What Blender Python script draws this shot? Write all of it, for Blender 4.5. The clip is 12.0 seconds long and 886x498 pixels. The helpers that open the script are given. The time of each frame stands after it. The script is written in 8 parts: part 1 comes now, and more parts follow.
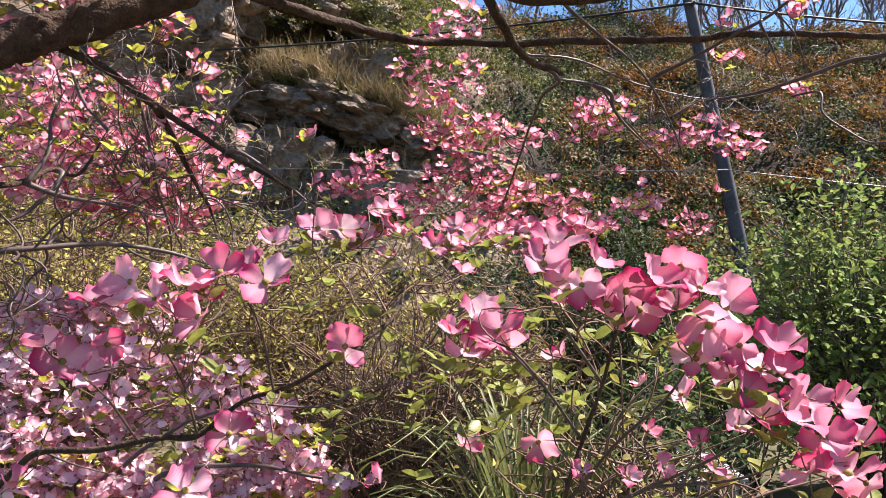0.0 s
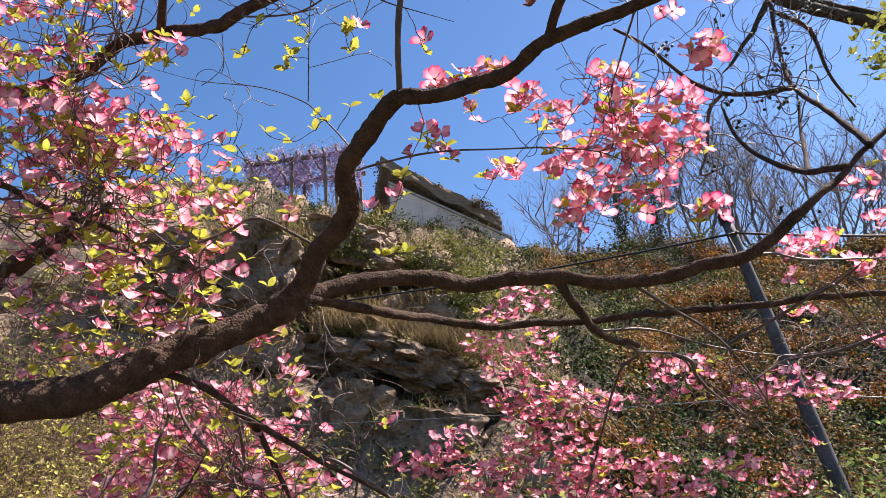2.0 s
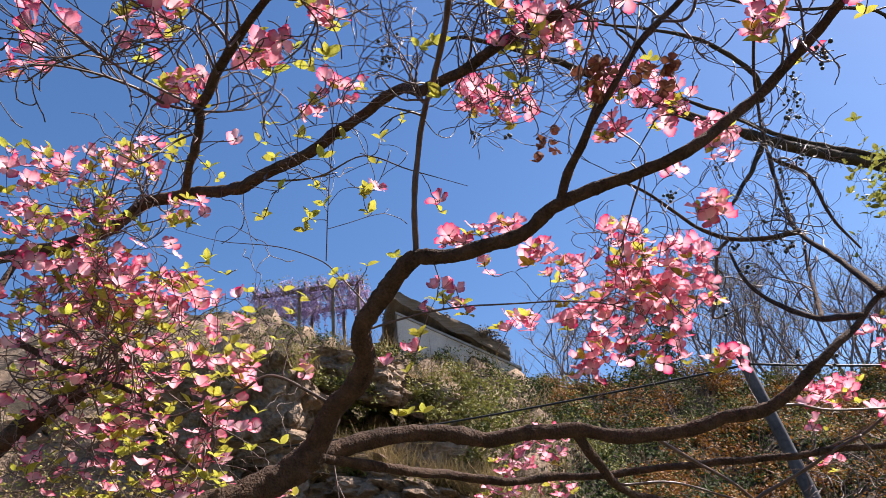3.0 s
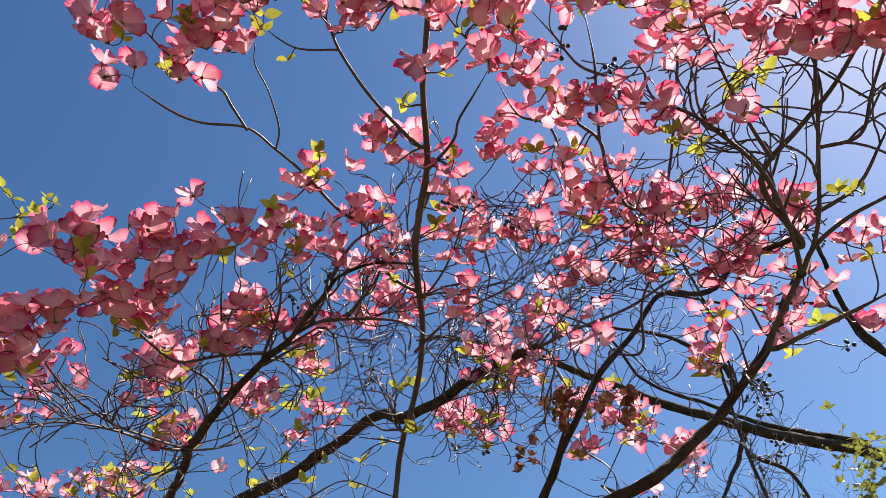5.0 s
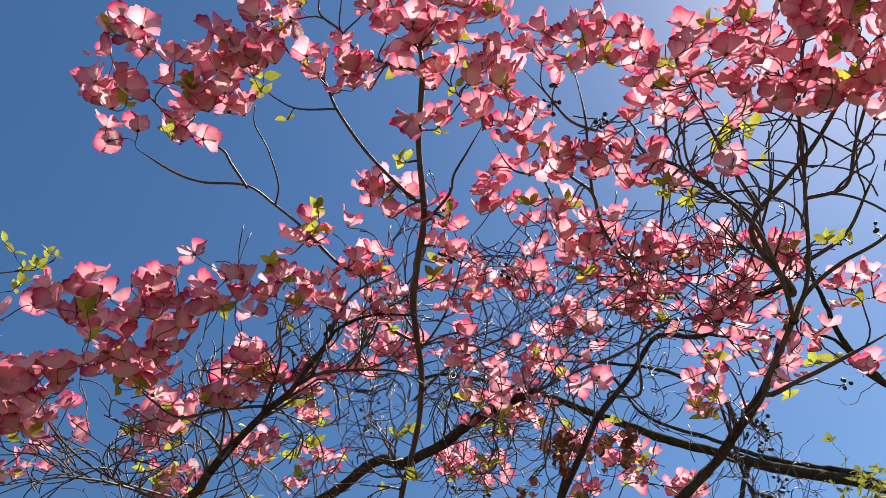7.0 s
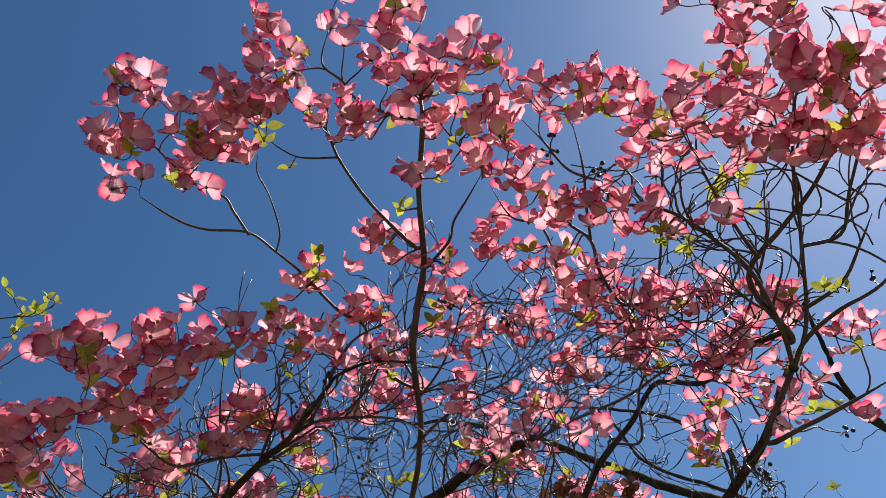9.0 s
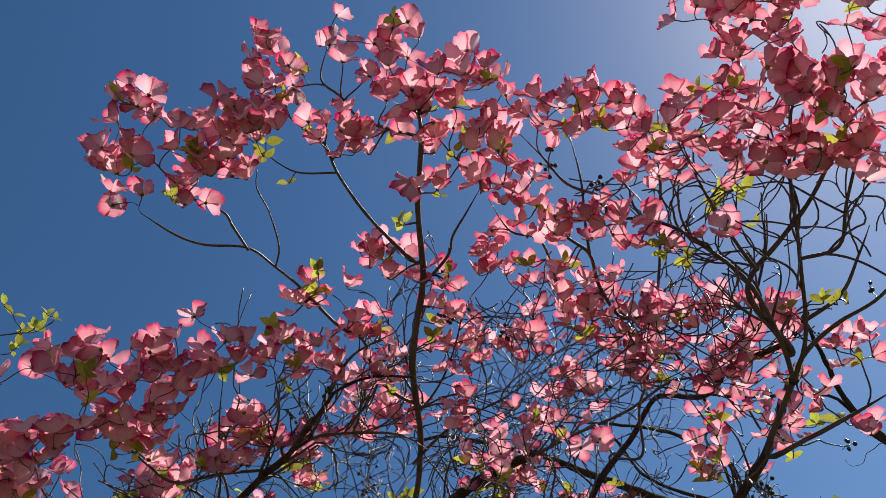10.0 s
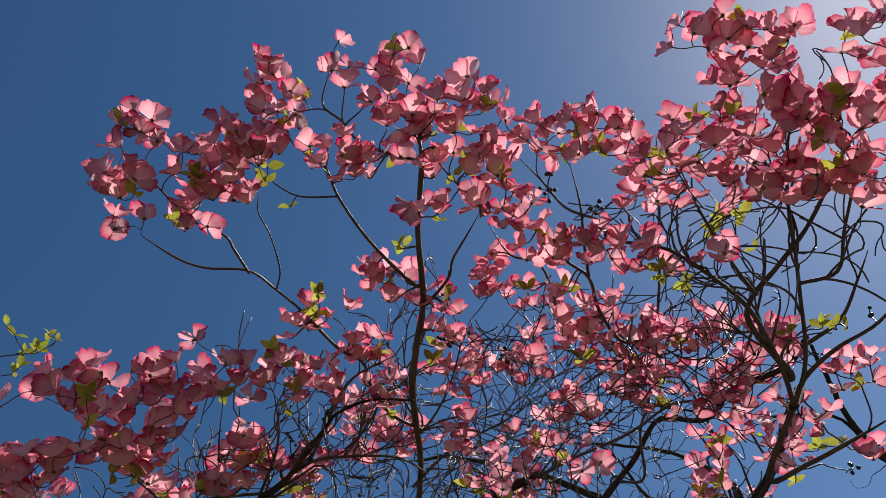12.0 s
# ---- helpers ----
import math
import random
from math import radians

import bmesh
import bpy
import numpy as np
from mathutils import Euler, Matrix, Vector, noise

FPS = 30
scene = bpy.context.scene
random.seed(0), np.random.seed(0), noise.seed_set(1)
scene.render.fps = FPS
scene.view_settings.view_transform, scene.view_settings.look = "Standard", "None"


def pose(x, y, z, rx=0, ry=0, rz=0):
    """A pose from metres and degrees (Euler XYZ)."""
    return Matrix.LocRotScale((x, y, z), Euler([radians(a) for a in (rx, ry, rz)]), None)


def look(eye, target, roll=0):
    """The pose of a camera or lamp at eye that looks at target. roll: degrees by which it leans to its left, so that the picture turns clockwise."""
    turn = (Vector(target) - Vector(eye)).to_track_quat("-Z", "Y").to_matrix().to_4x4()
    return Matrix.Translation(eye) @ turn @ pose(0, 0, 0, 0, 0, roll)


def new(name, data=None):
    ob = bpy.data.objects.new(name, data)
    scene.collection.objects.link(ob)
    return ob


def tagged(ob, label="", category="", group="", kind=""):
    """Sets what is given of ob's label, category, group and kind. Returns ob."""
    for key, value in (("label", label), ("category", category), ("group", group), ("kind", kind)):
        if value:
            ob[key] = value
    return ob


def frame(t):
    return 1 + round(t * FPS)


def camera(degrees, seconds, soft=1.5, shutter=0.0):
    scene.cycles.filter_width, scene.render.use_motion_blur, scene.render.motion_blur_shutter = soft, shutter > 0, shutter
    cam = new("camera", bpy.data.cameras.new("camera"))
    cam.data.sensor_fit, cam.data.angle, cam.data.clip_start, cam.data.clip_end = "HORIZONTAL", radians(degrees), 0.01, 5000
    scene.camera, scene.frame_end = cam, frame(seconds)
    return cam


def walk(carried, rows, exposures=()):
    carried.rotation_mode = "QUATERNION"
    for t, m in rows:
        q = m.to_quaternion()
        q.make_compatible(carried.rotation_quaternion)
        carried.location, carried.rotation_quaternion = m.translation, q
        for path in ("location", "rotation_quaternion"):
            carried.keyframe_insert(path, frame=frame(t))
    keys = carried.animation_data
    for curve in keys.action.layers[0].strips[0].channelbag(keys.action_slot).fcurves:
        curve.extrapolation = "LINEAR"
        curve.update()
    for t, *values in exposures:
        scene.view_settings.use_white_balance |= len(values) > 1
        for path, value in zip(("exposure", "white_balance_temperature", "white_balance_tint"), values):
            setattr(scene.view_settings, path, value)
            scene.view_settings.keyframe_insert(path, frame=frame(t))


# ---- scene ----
cam = camera(62.9, 12.0, soft=0.85)
PATH = [
    (0, (0.000, 0.000, 1.600), (-0.058, 2.996, 1.740), -2.04),
    (0.5, (-0.030, -0.016, 1.627), (-0.158, 2.968, 1.915), -3.17),
    (1, (-0.055, -0.016, 1.684), (-0.222, 2.926, 2.245), -4.27),
    (1.5, (-0.099, -0.044, 1.763), (-0.272, 2.829, 2.610), -4.86),
    (2, (-0.119, -0.082, 1.844), (-0.316, 2.712, 2.920), -5.56),
    (2.5, (-0.128, -0.120, 1.895), (-0.318, 2.580, 3.190), -6.33),
    (3, (-0.138, -0.143, 1.938), (-0.292, 2.422, 3.486), -6.45),
    (3.5, (-0.131, -0.197, 2.001), (-0.233, 2.194, 3.811), -6.85),
    (3.7, (-0.128, -0.210, 2.012), (-0.197, 2.095, 3.930), -7.14),
    (5.3, (-0.050, -0.413, 1.962), (0.024, 1.394, 4.355), -11.80),
    (5.5, (-0.049, -0.416, 1.963), (0.029, 1.384, 4.362), -12.14),
    (6, (-0.049, -0.424, 1.961), (0.033, 1.362, 4.370), -12.23),
    (6.5, (-0.051, -0.432, 1.974), (0.036, 1.337, 4.395), -12.52),
    (7, (-0.051, -0.444, 1.972), (0.043, 1.298, 4.413), -12.78),
    (7.5, (-0.054, -0.453, 1.980), (0.055, 1.265, 4.437), -13.05),
    (7.7, (-0.043, -0.474, 1.978), (0.057, 1.235, 4.441), -12.58),
    (9.5, (-0.056, -0.453, 1.966), (0.088, 1.104, 4.526), -14.73),
    (10, (-0.053, -0.456, 1.964), (0.093, 1.085, 4.533), -14.94),
    (10.5, (-0.052, -0.462, 1.966), (0.095, 1.071, 4.541), -15.00),
    (11, (-0.051, -0.464, 1.963), (0.101, 1.049, 4.549), -15.35),
    (11.5, (-0.049, -0.467, 1.964), (0.103, 1.026, 4.562), -15.40),
    (12, (-0.043, -0.471, 1.963), (0.102, 1.007, 4.570), -14.98),
]
walk(cam, [(t, look(e, g, r)) for t, e, g, r in PATH],
     exposures=[(0, 1.68, 6600, 18), (1.0, 1.66, 6700, 19), (2.0, 1.56, 6850, 22), (3.0, 1.42, 6900, 21), (3.7, 1.36, 6950, 18),
                (5.3, 1.22, 7050, 14), (6.5, 1.16, 7050, 12), (7.5, 1.07, 6950, 10), (9.5, 0.73, 6700, 8), (12, 0.37, 6650, 8)])

# ---- daylight ----
SUN_ELEVATION, SUN_AZIMUTH = radians(51), radians(72)   # azimuth from +y towards +x
world = bpy.data.worlds.new("sky")
scene.world = world
world.use_nodes = True
sky = world.node_tree.nodes.new("ShaderNodeTexSky")
sky.sky_type, sky.sun_disc = "NISHITA", False
sky.sun_elevation, sky.sun_rotation = SUN_ELEVATION, SUN_AZIMUTH
sky.air_density, sky.dust_density, sky.ozone_density = 1.0, 0.45, 3.0
backing = world.node_tree.nodes["Background"]
backing.inputs["Strength"].default_value = 0.07
deep = world.node_tree.nodes.new("ShaderNodeHueSaturation")   # the deep blue of a clear spring sky
deep.inputs["Saturation"].default_value = 1.22
deep.inputs["Hue"].default_value = 0.5
world.node_tree.links.new(sky.outputs[0], deep.inputs["Color"])
world.node_tree.links.new(deep.outputs[0], backing.inputs[0])
sun = new("sun", bpy.data.lights.new("sun", "SUN"))
sun.data.energy, sun.data.angle, sun.data.color = 5.0, radians(0.5), (1.0, 0.95, 0.87)
sun_way = Vector((math.cos(SUN_ELEVATION) * math.sin(SUN_AZIMUTH), math.cos(SUN_ELEVATION) * math.cos(SUN_AZIMUTH), math.sin(SUN_ELEVATION)))
sun.matrix_world = look(sun_way * 60, (0, 0, 0))

# ---- materials ----
def surface(name, low, high, rough=0.8, size=6.0, fine=60.0, bump=0.3, depth=0.01, metal=0.0, see=0.0, spread=0.0, stretch=None, gloss=0.3):
    """A two-scale procedural surface from colour low to high. see: share of light let through; spread: how far pieces differ in value."""
    m = bpy.data.materials.new(name)
    m.use_nodes = True
    nodes, links = m.node_tree.nodes, m.node_tree.links
    body, end = nodes["Principled BSDF"], nodes["Material Output"]
    body.inputs["Roughness"].default_value, body.inputs["Metallic"].default_value = rough, metal
    body.inputs["Specular IOR Level"].default_value = gloss
    place = nodes.new("ShaderNodeTexCoord")
    spot = place.outputs["Object"]
    if stretch:
        mapping = nodes.new("ShaderNodeMapping")
        mapping.inputs["Scale"].default_value = stretch
        links.new(spot, mapping.inputs["Vector"])
        spot = mapping.outputs["Vector"]
    coarse, grain = nodes.new("ShaderNodeTexNoise"), nodes.new("ShaderNodeTexNoise")
    coarse.inputs["Scale"].default_value, grain.inputs["Scale"].default_value = size, fine
    coarse.inputs["Detail"].default_value = grain.inputs["Detail"].default_value = 5
    for n in (coarse, grain):
        links.new(spot, n.inputs["Vector"])
    blend = nodes.new("ShaderNodeMix")
    blend.inputs[0].default_value = 0.4
    links.new(coarse.outputs[0], blend.inputs[2])
    links.new(grain.outputs[0], blend.inputs[3])
    ramp = nodes.new("ShaderNodeValToRGB")
    ramp.color_ramp.elements[0].position, ramp.color_ramp.elements[1].position = 0.33, 0.68
    ramp.color_ramp.elements[0].color, ramp.color_ramp.elements[1].color = (*low, 1), (*high, 1)
    links.new(blend.outputs[0], ramp.inputs[0])
    colour = ramp.outputs[0]
    if spread:
        island, add, scale, tone = (nodes.new(k) for k in ("ShaderNodeNewGeometry", "ShaderNodeMath", "ShaderNodeMapRange", "ShaderNodeHueSaturation"))
        own = nodes.new("ShaderNodeObjectInfo")
        links.new(island.outputs["Random Per Island"], add.inputs[0])
        links.new(own.outputs["Random"], add.inputs[1])
        add.operation = "ADD"
        wrap = nodes.new("ShaderNodeMath")
        wrap.operation = "FRACT"
        links.new(add.outputs[0], wrap.inputs[0])
        scale.inputs["To Min"].default_value, scale.inputs["To Max"].default_value = 1 - spread, 1 + spread
        links.new(wrap.outputs[0], scale.inputs["Value"])
        links.new(scale.outputs[0], tone.inputs["Value"])
        hue = nodes.new("ShaderNodeMapRange")
        hue.inputs["To Min"].default_value, hue.inputs["To Max"].default_value = 0.5 - 0.05 * spread, 0.5 + 0.05 * spread
        links.new(wrap.outputs[0], hue.inputs["Value"])
        links.new(hue.outputs[0], tone.inputs["Hue"])
        links.new(colour, tone.inputs["Color"])
        colour = tone.outputs[0]
    links.new(colour, body.inputs["Base Color"])
    if bump:
        relief = nodes.new("ShaderNodeBump")
        relief.inputs["Strength"].default_value, relief.inputs["Distance"].default_value = bump, depth
        links.new(blend.outputs[0], relief.inputs["Height"])
        links.new(relief.outputs[0], body.inputs["Normal"])
    if see:
        thin, both = nodes.new("ShaderNodeBsdfTranslucent"), nodes.new("ShaderNodeMixShader")
        both.inputs[0].default_value = see
        links.new(colour, thin.inputs["Color"])
        links.new(body.outputs[0], both.inputs[1])
        links.new(thin.outputs[0], both.inputs[2])
        links.new(both.outputs[0], end.inputs["Surface"])
    return m


def petal(name, heart, middle, rim, see=0.5):
    """A bract: pale at the heart, deeper to the rim, with fine veins along it (uv: across, along)."""
    m = bpy.data.materials.new(name)
    m.use_nodes = True
    nodes, links = m.node_tree.nodes, m.node_tree.links
    body, end = nodes["Principled BSDF"], nodes["Material Output"]
    body.inputs["Roughness"].default_value, body.inputs["Specular IOR Level"].default_value = 0.55, 0.3
    place, split, ramp = nodes.new("ShaderNodeTexCoord"), nodes.new("ShaderNodeSeparateXYZ"), nodes.new("ShaderNodeValToRGB")
    links.new(place.outputs["UV"], split.inputs[0])
    cr = ramp.color_ramp
    cr.elements[0].position, cr.elements[1].position = 0.0, 1.0
    cr.elements[0].color, cr.elements[1].color = (*heart, 1), (*rim, 1)
    mid = cr.elements.new(0.62)
    mid.color = (*middle, 1)
    blotch = nodes.new("ShaderNodeTexNoise")
    blotch.inputs["Scale"].default_value, blotch.inputs["Detail"].default_value = 45, 3
    links.new(place.outputs["Object"], blotch.inputs["Vector"])
    shift = nodes.new("ShaderNodeMath")
    shift.operation, shift.inputs[2].default_value = "MULTIPLY_ADD", -0.2
    shift.inputs[1].default_value = 0.4
    links.new(blotch.outputs[0], shift.inputs[0])
    total = nodes.new("ShaderNodeMath")
    links.new(shift.outputs[0], total.inputs[0])
    side = nodes.new("ShaderNodeMath")                  # the flanks redden like the tip
    side.operation = "MULTIPLY"
    links.new(split.outputs["X"], side.inputs[0])
    links.new(split.outputs["X"], side.inputs[1])
    along = nodes.new("ShaderNodeMath")
    along.operation, along.inputs[1].default_value = "MULTIPLY_ADD", 0.28
    links.new(side.outputs[0], along.inputs[0])
    links.new(split.outputs["Y"], along.inputs[2])
    links.new(along.outputs[0], total.inputs[1])
    links.new(total.outputs[0], ramp.inputs[0])
    vein = nodes.new("ShaderNodeTexWave")
    vein.inputs["Scale"].default_value, vein.inputs["Distortion"].default_value = 3.2, 1.5
    links.new(place.outputs["UV"], vein.inputs["Vector"])
    island, own, wrap, value, tone = (nodes.new(k) for k in ("ShaderNodeNewGeometry", "ShaderNodeObjectInfo", "ShaderNodeMath", "ShaderNodeMapRange", "ShaderNodeHueSaturation"))
    links.new(island.outputs["Random Per Island"], wrap.inputs[0])
    links.new(own.outputs["Random"], wrap.inputs[1])
    fract = nodes.new("ShaderNodeMath")
    fract.operation = "FRACT"
    links.new(wrap.outputs[0], fract.inputs[0])
    value.inputs["To Min"].default_value, value.inputs["To Max"].default_value = 0.56, 1.1
    links.new(fract.outputs[0], value.inputs["Value"])
    sat = nodes.new("ShaderNodeMapRange")
    sat.inputs["To Min"].default_value, sat.inputs["To Max"].default_value = 1.3, 0.5
    links.new(fract.outputs[0], sat.inputs["Value"])
    links.new(value.outputs[0], tone.inputs["Value"])
    links.new(sat.outputs[0], tone.inputs["Saturation"])
    rib = nodes.new("ShaderNodeMix")                    # the veins are a little deeper in colour
    rib.data_type, rib.blend_type = "RGBA", "MULTIPLY"
    rib.inputs[7].default_value = (0.96, 0.86, 0.88, 1)
    links.new(vein.outputs[1], rib.inputs[0])
    links.new(ramp.outputs[0], rib.inputs[6])
    links.new(rib.outputs[2], tone.inputs["Color"])
    links.new(tone.outputs[0], body.inputs["Base Color"])
    relief = nodes.new("ShaderNodeBump")
    relief.inputs["Strength"].default_value, relief.inputs["Distance"].default_value = 0.25, 0.001
    links.new(vein.outputs[1], relief.inputs["Height"])
    links.new(relief.outputs[0], body.inputs["Normal"])
    thin, both = nodes.new("ShaderNodeBsdfTranslucent"), nodes.new("ShaderNodeMixShader")
    both.inputs[0].default_value = see
    flesh = nodes.new("ShaderNodeMix")                  # light that passes through comes out redder
    flesh.data_type, flesh.blend_type = "RGBA", "MULTIPLY"
    flesh.inputs[0].default_value = 1.0
    flesh.inputs[7].default_value = (0.95, 0.57, 0.62, 1)
    links.new(tone.outputs[0], flesh.inputs[6])
    links.new(flesh.outputs[2], thin.inputs["Color"])
    links.new(body.outputs[0], both.inputs[1])
    links.new(thin.outputs[0], both.inputs[2])
    links.new(both.outputs[0], end.inputs["Surface"])
    return m


PINK = petal("pink_bract", (0.96, 0.83, 0.86), (0.94, 0.60, 0.70), (0.80, 0.19, 0.35), see=0.64)
ROSE = petal("rose_bract", (0.92, 0.62, 0.70), (0.86, 0.40, 0.54), (0.78, 0.20, 0.37), see=0.5)
PALE = petal("pale_bract", (0.97, 0.84, 0.85), (0.95, 0.68, 0.75), (0.91, 0.46, 0.59), see=0.45)
EYE = surface("flower_eye", (0.10, 0.09, 0.02), (0.30, 0.26, 0.06), size=300, fine=900, bump=0.6, depth=0.002)
BARK = surface("dogwood_bark", (0.015, 0.009, 0.006), (0.095, 0.058, 0.038), rough=0.95, size=18, fine=110, bump=1.0, depth=0.03)
TWIG = surface("twig_bark", (0.036, 0.025, 0.022), (0.12, 0.08, 0.068), rough=0.52, gloss=0.4, size=20, fine=150, bump=0.3, depth=0.003)
SHOOT = surface("shrub_shoot", (0.075, 0.042, 0.028), (0.21, 0.13, 0.085), rough=0.75, size=20, fine=150, bump=0.3, depth=0.003)
GREY_BARK = surface("grey_bark", (0.10, 0.08, 0.08), (0.24, 0.20, 0.20), rough=0.9, size=9, fine=70, bump=0.6, depth=0.01)
DARK_BARK = surface("dark_bark", (0.014, 0.012, 0.01), (0.055, 0.044, 0.035), rough=0.95, size=9, fine=70, bump=1.0, depth=0.02)
LEAF = surface("young_leaf", (0.22, 0.24, 0.03), (0.56, 0.54, 0.09), rough=0.5, size=30, fine=200, bump=0.3, depth=0.002, see=0.5, spread=0.3)
FRESH = surface("dogwood_leaf", (0.09, 0.11, 0.02), (0.34, 0.35, 0.08), rough=0.42, gloss=0.4, size=40, fine=260, bump=0.4, depth=0.002, see=0.42, spread=0.3)
BERRY = surface("dark_berry", (0.01, 0.012, 0.01), (0.04, 0.05, 0.03), rough=0.35, size=100, fine=400, bump=0)
DEAD = surface("withered_bract", (0.09, 0.03, 0.02), (0.24, 0.10, 0.06), rough=0.9, size=60, fine=300, bump=0.5, depth=0.003, see=0.2, spread=0.3)
GREEN = surface("bush_leaf", (0.09, 0.135, 0.03), (0.34, 0.41, 0.115), gloss=0.15, rough=0.6, size=15, fine=120, bump=0.2, depth=0.002, see=0.4, spread=0.35)
OLIVE = surface("olive_leaf", (0.17, 0.145, 0.03), (0.42, 0.36, 0.09), rough=0.6, size=8, fine=120, bump=0.2, depth=0.002, see=0.35, spread=0.35)
# green leaves darkened past their own colour so they read as shaded
SHADE_DEEP = surface("shade_deepened_leaf", (0.016, 0.032, 0.010), (0.055, 0.08, 0.024), gloss=0.12, rough=0.75, size=8, fine=100, bump=0.2, depth=0.002, see=0.25, spread=0.35)
RUST = surface("rust_leaf", (0.12, 0.046, 0.009), (0.31, 0.14, 0.028), rough=0.65, size=1.2, fine=40, bump=0.2, depth=0.004, see=0.3, spread=0.4)
SCRUB = surface("scrub_leaf", (0.07, 0.078, 0.018), (0.21, 0.205, 0.05), rough=0.65, size=1.5, fine=40, bump=0.2, depth=0.004, see=0.3, spread=0.4)
STRAW = surface("dry_grass", (0.17, 0.12, 0.055), (0.36, 0.27, 0.13), rough=0.8, size=3, fine=60, bump=0.2, depth=0.004, see=0.25, spread=0.3)
DRY = surface("dry_creeper", (0.05, 0.035, 0.025), (0.16, 0.12, 0.08), rough=0.8, size=3, fine=60, bump=0.2, depth=0.004, spread=0.4)
STRAP = surface("strap_leaf", (0.05, 0.065, 0.02), (0.21, 0.21, 0.075), rough=0.5, size=10, fine=80, bump=0.2, depth=0.002, see=0.3, spread=0.35)
ROCK = surface("cliff_rock", (0.035, 0.022, 0.014), (0.32, 0.235, 0.165), rough=0.95, size=0.9, fine=9, bump=1.0, depth=0.2, stretch=(1, 1, 1.4))
# hillside earth, blackened so the gaps between scrub clumps read as shade
SHADED_SOIL = surface("shaded_hill_soil", (0.010, 0.008, 0.005), (0.045, 0.034, 0.02), rough=1.0, size=0.6, fine=9, bump=1.0, depth=0.15)
LAWN = surface("ground_litter", (0.05, 0.045, 0.025), (0.14, 0.12, 0.06), rough=1.0, size=2, fine=40, bump=0.8, depth=0.05)
CONCRETE = surface("pale_render", (0.36, 0.32, 0.28), (0.68, 0.62, 0.56), rough=0.9, size=1.2, fine=20, bump=0.4, depth=0.02)
TIMBER = surface("weathered_timber", (0.10, 0.074, 0.05), (0.25, 0.19, 0.135), rough=0.85, size=2, fine=30, bump=0.5, depth=0.02, stretch=(1, 1, 8))
WISTERIA = surface("wisteria_bloom", (0.25, 0.18, 0.38), (0.50, 0.42, 0.62), rough=0.7, size=6, fine=60, bump=0.2, depth=0.004, see=0.3, spread=0.3)
STEEL = surface("painted_pole", (0.014, 0.014, 0.018), (0.085, 0.085, 0.098), rough=0.6, size=2.5, fine=18, bump=0.5, depth=0.004, gloss=0.4)
CABLE = surface("black_cable", (0.012, 0.012, 0.012), (0.03, 0.03, 0.03), rough=0.6, size=10, fine=90, bump=0)
WIRE = surface("grey_wire", (0.12, 0.12, 0.12), (0.2, 0.2, 0.2), rough=0.4, size=10, fine=90, bump=0, metal=0.6)
STONE = surface("step_stone", (0.20, 0.19, 0.18), (0.36, 0.34, 0.32), rough=0.9, size=5, fine=60, bump=0.6, depth=0.01)

# ---- building tools ----
rng = np.random.default_rng(7)


def mesh(name, verts, faces, mats, uv=None, index=None, smooth=True):
    """A mesh from arrays: faces is an (n, 3) or (n, 4) array, uv one pair a vertex."""
    verts, faces = np.asarray(verts, float), np.asarray(faces, int)
    me = bpy.data.meshes.new(name)
    k = faces.shape[1]
    me.vertices.add(len(verts))
    me.vertices.foreach_set("co", verts.ravel())
    me.loops.add(faces.size)
    me.loops.foreach_set("vertex_index", faces.ravel())
    me.polygons.add(len(faces))
    me.polygons.foreach_set("loop_start", np.arange(0, faces.size, k))
    me.polygons.foreach_set("loop_total", np.full(len(faces), k))
    me.polygons.foreach_set("use_smooth", np.full(len(faces), smooth))
    for m in mats if isinstance(mats, (list, tuple)) else [mats]:
        me.materials.append(m)
    if index is not None:
        me.polygons.foreach_set("material_index", np.asarray(index, int))
    if uv is not None:
        layer = me.uv_layers.new(name="uv")
        layer.data.foreach_set("uv", np.asarray(uv, float)[faces.ravel()].ravel())
    me.update()
    me.validate()
    return me


def part(name, me, parent, label="", kind=""):
    ob = new(name, me)
    ob.parent = parent
    return tagged(ob, label=label, kind=kind)


def thing(name, label, category, at=(0, 0, 0), group="", kind=""):
    ob = new(name)
    ob.empty_display_size = 0.1
    ob.location = at
    return tagged(ob, label, category, group, kind)


def joined(pieces):
    """Several (verts, faces[, uv]) into one."""
    vs, fs, us, n = [], [], [], 0
    for p in pieces:
        vs.append(p[0])
        fs.append(p[1] + n)
        us.append(p[2] if len(p) > 2 else np.zeros((len(p[0]), 2)))
        n += len(p[0])
    return np.concatenate(vs), np.concatenate(fs), np.concatenate(us)


def strewn(shape, spots, turns, sizes):
    """One template (verts, faces, uv) laid out at many spots."""
    v, f, uv = shape
    n, k = len(spots), len(v)
    out = np.einsum("nij,kj->nki", turns, v) * np.asarray(sizes)[:, None, None] + np.asarray(spots)[:, None, :]
    faces = (f[None] + (np.arange(n) * k)[:, None, None]).reshape(-1, f.shape[1])
    return out.reshape(-1, 3), faces, np.tile(uv, (n, 1))


def facing(normals, spins):
    """Rotations whose z axis is the normal, turned round it by spin."""
    z = normals / np.linalg.norm(normals, axis=1, keepdims=True)
    ref = np.where(np.abs(z[:, 2:3]) < 0.95, np.array([[0, 0, 1.0]]), np.array([[1.0, 0, 0]]))
    x = np.cross(ref, z)
    x /= np.linalg.norm(x, axis=1, keepdims=True)
    y = np.cross(z, x)
    c, s = np.cos(spins)[:, None], np.sin(spins)[:, None]
    return np.stack([c * x + s * y, -s * x + c * y, z], axis=2)


